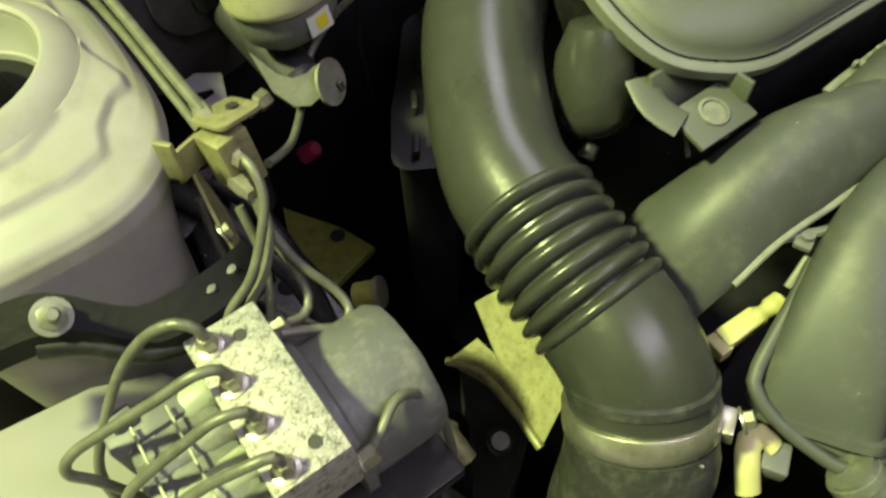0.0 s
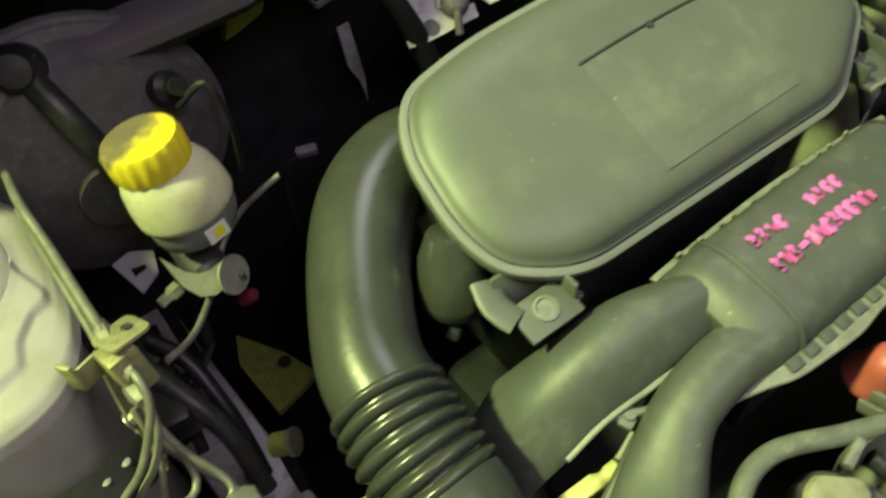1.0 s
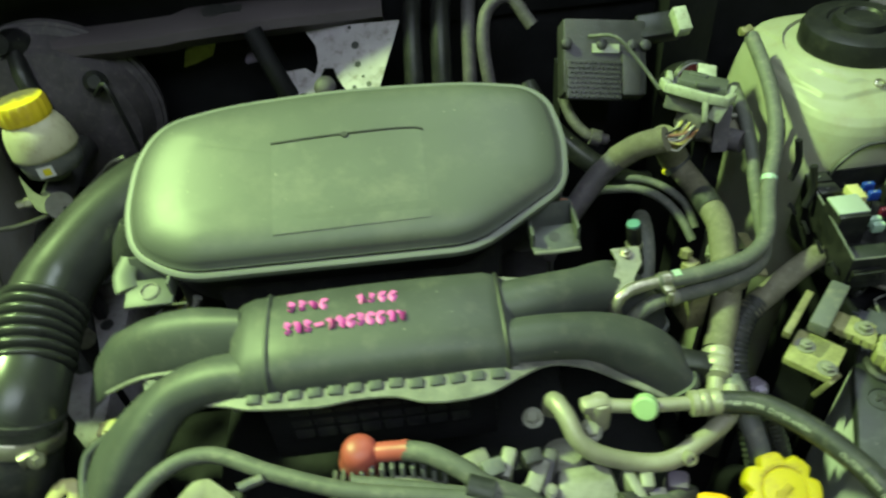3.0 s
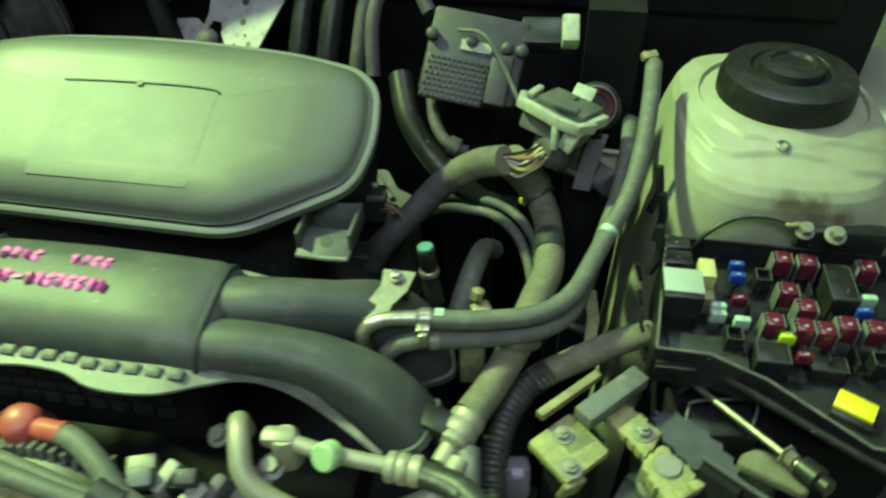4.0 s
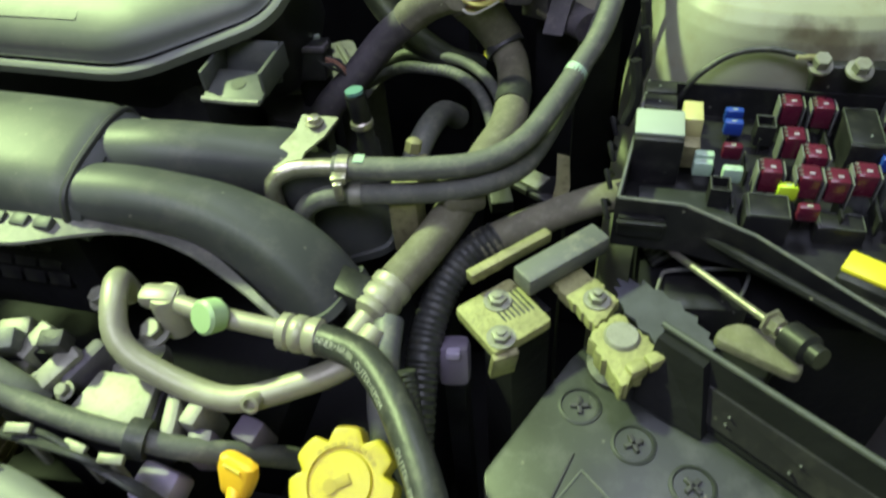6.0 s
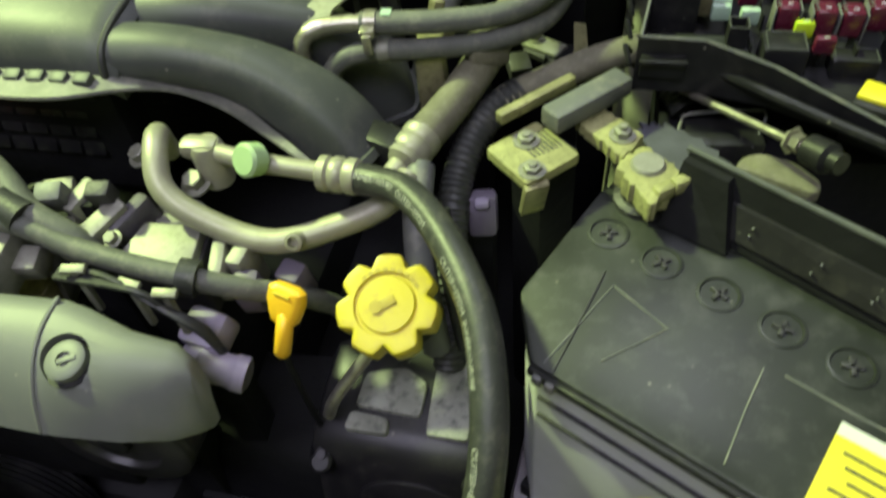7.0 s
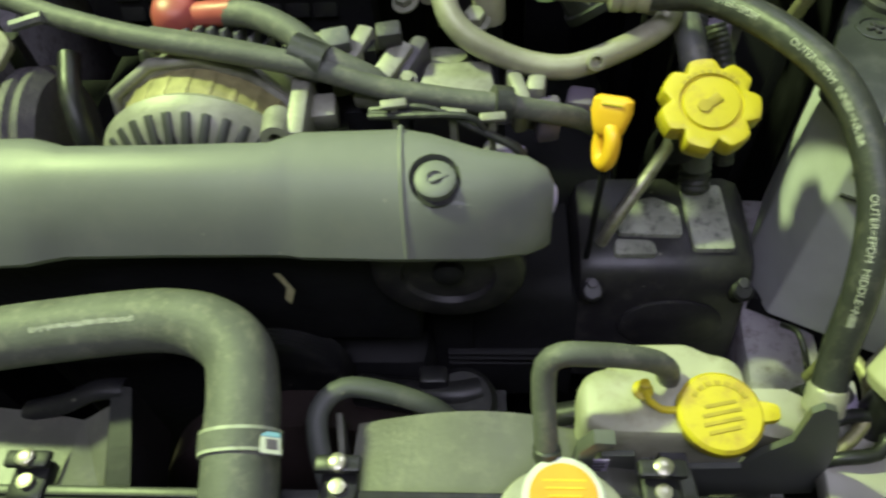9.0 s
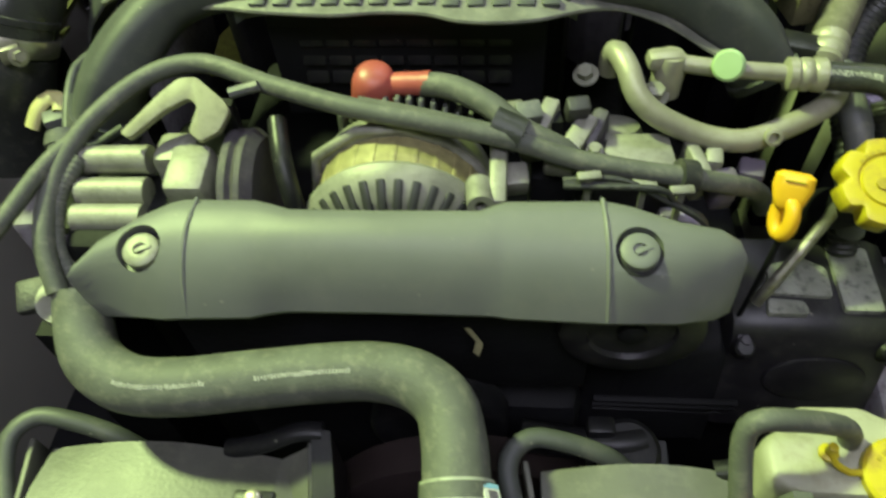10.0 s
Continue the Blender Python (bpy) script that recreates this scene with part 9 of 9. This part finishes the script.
capp = part("cap", lathe(B(), cmn, [(0.022, -0.003), (0.0240, 0.0), (0.0240, 0.007), (0.0220, 0.0092), (0, 0.0098)], 44), M_YELLOW, ct, "yellow coolant cap")
bm = B()
prism(bm, round_outline([(0.020, -0.006), (0.033, -0.004), (0.033, 0.005), (0.018, 0.008)], 0.003, 3), cmn, 0.002, 0.008, 0.001)
part("tab", bm, M_YELLOW, capp)
bm = B()
for k in range(4):
    box(bm, cmn @ place((0, 0.004 - 0.005 * k, 0.0098), 12), 0.024 - 0.004 * abs(k - 1.5), 0.002, 0.0008)
for k in range(7):
    w = radians(35 + 18 * k)
    box(bm, cmn @ place((0.0165 * math.cos(w), 0.0165 * math.sin(w), 0.0096), math.degrees(w) + 90), 0.0036, 0.0026, 0.0008)
part("embossing", bm, M_WORN, capp, "raised unreadable lettering")
part("strap", tube(B(), [(0.882, -0.136, 0.862), (0.872, -0.137, 0.863), (0.864, -0.133, 0.866), (0.861, -0.128, 0.872)], 0.0022, 8), M_YELLOW, ct)
part("strap_knob", lathe(B(), (0.861, -0.127, 0.866), [(0.006, 0), (0.006, 0.002), (0.003, 0.003), (0.003, 0.010), (0, 0.011)], 16), M_YELLOW, ct)
bm = B()
prism(bm, [(0.838, 0.770), (0.975, 0.785), (0.966, 0.850), (0.957, 0.880), (0.947, 0.904), (0.940, 0.908), (0.9355, 0.902), (0.9375, 0.866), (0.926, 0.848), (0.921, 0.826), (0.860, 0.822), (0.857, 0.842), (0.838, 0.842)], pose(0, -0.1545, 0, 90, 0, 0), -0.0018, 0.0018)
part("holder", bm, M_PLASTIC, ct, "dark grey plate in front of the tank")
part("spout", loft(B(), [[(0.905, -0.142, 0.835), (0.905, -0.115, 0.846), (0.905, -0.118, 0.800), (0.905, -0.142, 0.800)], [(0.930, -0.141, 0.840), (0.930, -0.117, 0.850), (0.930, -0.118, 0.805), (0.930, -0.141, 0.805)], [(0.947, -0.146, 0.842), (0.947, -0.118, 0.852), (0.947, -0.120, 0.815), (0.947, -0.146, 0.815)], [(0.958, -0.144, 0.838), (0.959, -0.120, 0.846), (0.959, -0.122, 0.820), (0.958, -0.144, 0.820)]]), M_OVERFLOW, ct)
bm = B()
prism(bm, [(0.819, 0.800), (0.830, 0.800), (0.832, 0.868), (0.840, 0.872), (0.840, 0.880), (0.829, 0.881), (0.822, 0.866)], pose(0, -0.161, 0, 90, 0, 0), -0.004, 0.004, 0.001)
side = part("side_clip", bm, M_PLASTIC, ct, "grey moulded clip beside the tank")
part("label", box(B(), place((0.836, -0.159, 0.825), 0, 0, 0), 0.012, 0.0012, 0.036), M_LILAC, side, "pale violet printed label")
bm = B()
for k in range(6):
    box(bm, (0.836 + 0.0012 * (k % 2), -0.1598, 0.8385 - 0.0045 * k), 0.0085 - 0.0015 * (k % 3), 0.0006, 0.0018)
part("print", bm, M_INK, side, "rows of unreadable small print")
part("foot", box(B(), (0.88, -0.13, 0.58), 0.06, 0.04, 0.33), M_DEEP, ct)
ov = thing("overflow_hose", (0.83, -0.14, 0.84), "grey rubber overflow hose bent into the coolant tank", "hose")
part("tube", tube(B(), [(0.806, -0.168, 0.842), (0.805, -0.156, 0.862), (0.803, -0.138, 0.885), (0.804, -0.129, 0.900), (0.812, -0.1265, 0.907), (0.825, -0.125, 0.905), (0.846, -0.121, 0.896), (0.866, -0.117, 0.883), (0.877, -0.115, 0.868), (0.879, -0.115, 0.855)], 0.0068, 18), M_RUBBER, ov)
part("collar", lathe(B(), axis_matrix((0.8055, -0.160, 0.856), (0, 0.45, 0.9)), [(0.0068, -0.004), (0.0080, -0.003), (0.0080, 0.003), (0.0068, 0.004)], 18), M_RUBBER_DARK, ov)

# ---- washer filler and wing corner ----
wf = thing("washer_filler", (1.04, -0.11, 0.80), "milky washer filler neck with a yellow flip cap", "washer filler")
def neck_radius(s):
    k = max(0.0, min(1.0, (s - 0.28) / 0.10))
    r = 1.16 + (1.0 - 1.16) * k * k * (3 - 2 * k)
    return r * min(1.0, 0.72 + 4 * s) + 0.35 * max(0, s - 0.65)


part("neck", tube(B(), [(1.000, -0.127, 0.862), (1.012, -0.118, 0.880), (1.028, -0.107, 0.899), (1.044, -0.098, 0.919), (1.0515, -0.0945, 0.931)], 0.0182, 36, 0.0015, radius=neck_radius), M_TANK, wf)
wm = axis_matrix((1.058, -0.093, 0.942), (0.02, -0.28, 1))
wo = [(0.0285 * math.cos(radians(a)), 0.0285 * math.sin(radians(a))) for a in range(60, 340, 10)]
wo = wo + [(0.0345, -0.004), (0.036, 0.006), (0.032, 0.012)]
wcap = part("cap", prism(B(), wo, wm @ pose(0, 0, 0, 0, 0, 8), -0.004, 0.005, 0.003), M_YELLOW, wf, "yellow flip cap with a raised windscreen sign")
bm = B()
tube(bm, [wm @ Vector((0.012 * math.cos(radians(a)) * 1.0, -0.006 + 0.014 * math.sin(radians(a)), 0.0056)) for a in range(20, 161, 20)], 0.0012, 6)
tube(bm, [wm @ Vector((-0.012, -0.001, 0.0056)), wm @ Vector((-0.006, -0.008, 0.0056)), wm @ Vector((0.007, -0.008, 0.0056)), wm @ Vector((0.012, -0.001, 0.0056))], 0.0012, 6)
lathe(bm, wm @ Matrix.Translation((-0.004, 0.002, 0.0050)), [(0.005, 0), (0.005, 0.0012), (0, 0.0016)], 18)
lathe(bm, wm @ Matrix.Translation((0.003, -0.011, 0.0050)), [(0.004, 0), (0.004, 0.0012), (0, 0.0016)], 18)
part("symbol", bm, M_WORN, wcap, "worn raised windscreen sign")
part("lower_neck", tube(B(), [(1.004, -0.124, 0.866), (1.006, -0.126, 0.84), (1.004, -0.125, 0.70), (1.0, -0.125, 0.42)], 0.013, 20), M_BLACK, wf, "black hose below the neck")
wc = thing("wing_corner", (1.12, -0.13, 0.70), "pale painted front wing corner with a folded flange", "body panel", kind="structure")
bm = B()
loft(bm, [[Vector(p) + Vector((0, 0, d)) for p in ((1.045, -0.160, 0.845), (1.075, -0.135, 0.866), (1.150, -0.080, 0.880), (1.25, -0.040, 0.90), (1.30, -0.30, 0.88), (1.06, -0.30, 0.84))] for d in (-0.012, 0)])
part("panel", bm, M_PAINT, wc)
part("flange", tube(B(), [(1.046, -0.158, 0.848), (1.076, -0.133, 0.869), (1.150, -0.078, 0.884), (1.25, -0.037, 0.904)], 0.006, 10), M_PAINT, wc)
part("slit", tube(B(), [(1.085, -0.150, 0.872), (1.120, -0.122, 0.880), (1.16, -0.095, 0.888)], 0.002, 8), M_INK, wc)
part("support", box(B(), (1.2, -0.18, 0.63), 0.16, 0.10, 0.46), M_DEEP, wc)
part("inner_face", loft(B(), [[(1.047, -0.158, 0.840), (1.076, -0.133, 0.860), (1.150, -0.078, 0.874), (1.25, -0.037, 0.894)], [(1.022, -0.128, 0.775), (1.052, -0.103, 0.775), (1.130, -0.050, 0.775), (1.24, -0.012, 0.775)]], False, False), M_PAINT, wc)
fb = thing("front_bracket", (0.99, -0.15, 0.80), "pale painted bracket with a dark bolt below the washer filler", "bracket")
part("plate", box(B(), place((0.995, -0.158, 0.815), -6), 0.052, 0.080, 0.018, 0.003), M_PAINT, fb)
part("tab", box(B(), place((0.987, -0.112, 0.833), -10, -8), 0.020, 0.022, 0.004, 0.001), M_LILAC, fb, "pale violet grey tab")
part("bolt", hexbolt(B(), place((0.987, -0.113, 0.835), -10, -8), 0.0048, 0.006, 1.5), M_CAST, fb)
part("leg", box(B(), (0.995, -0.16, 0.62), 0.03, 0.05, 0.38), M_DEEP, fb)
hose("return_pipe", [(0.972, -0.148, 0.822), (0.985, -0.141, 0.832), (0.996, -0.128, 0.840), (1.001, -0.108, 0.843), (0.998, -0.092, 0.842), (0.991, -0.085, 0.836), (0.987, -0.083, 0.80)], 0.0040, M_ZINC, "bent yellow zinc pipe below the washer filler", "pipe", 12)
hose("earth_lead", [(0.968, -0.137, 0.838), (0.980, -0.131, 0.842), (0.998, -0.130, 0.842), (1.006, -0.138, 0.836), (0.998, -0.149, 0.832), (0.975, -0.151, 0.828), (0.962, -0.148, 0.80)], 0.0042, M_BLACK, "black cable looped below the washer filler", "cable", 12)
hc = thing("headlamp_connector", (0.995, -0.08, 0.72), "small black connector clipped to the pale rail", "connector")
part("plug", box(B(), place((0.998, -0.082, 0.765), 20, 20), 0.012, 0.02, 0.016, 0.003), M_BLACK, hc)
part("lead", tube(B(), [(0.998, -0.076, 0.775), (0.995, -0.060, 0.79), (0.992, -0.045, 0.795), (0.990, -0.03, 0.78)], 0.0022, 8), M_BLACK, hc)

# slim steel guide tube beside the oil filler
hose("guide_tube", [(0.898, 0.043, 0.905), (0.890, 0.037, 0.885), (0.863, 0.013, 0.850), (0.855, 0.009, 0.830)], 0.0045, M_STEEL, "slim steel guide tube beside the oil filler", "tube", 12)
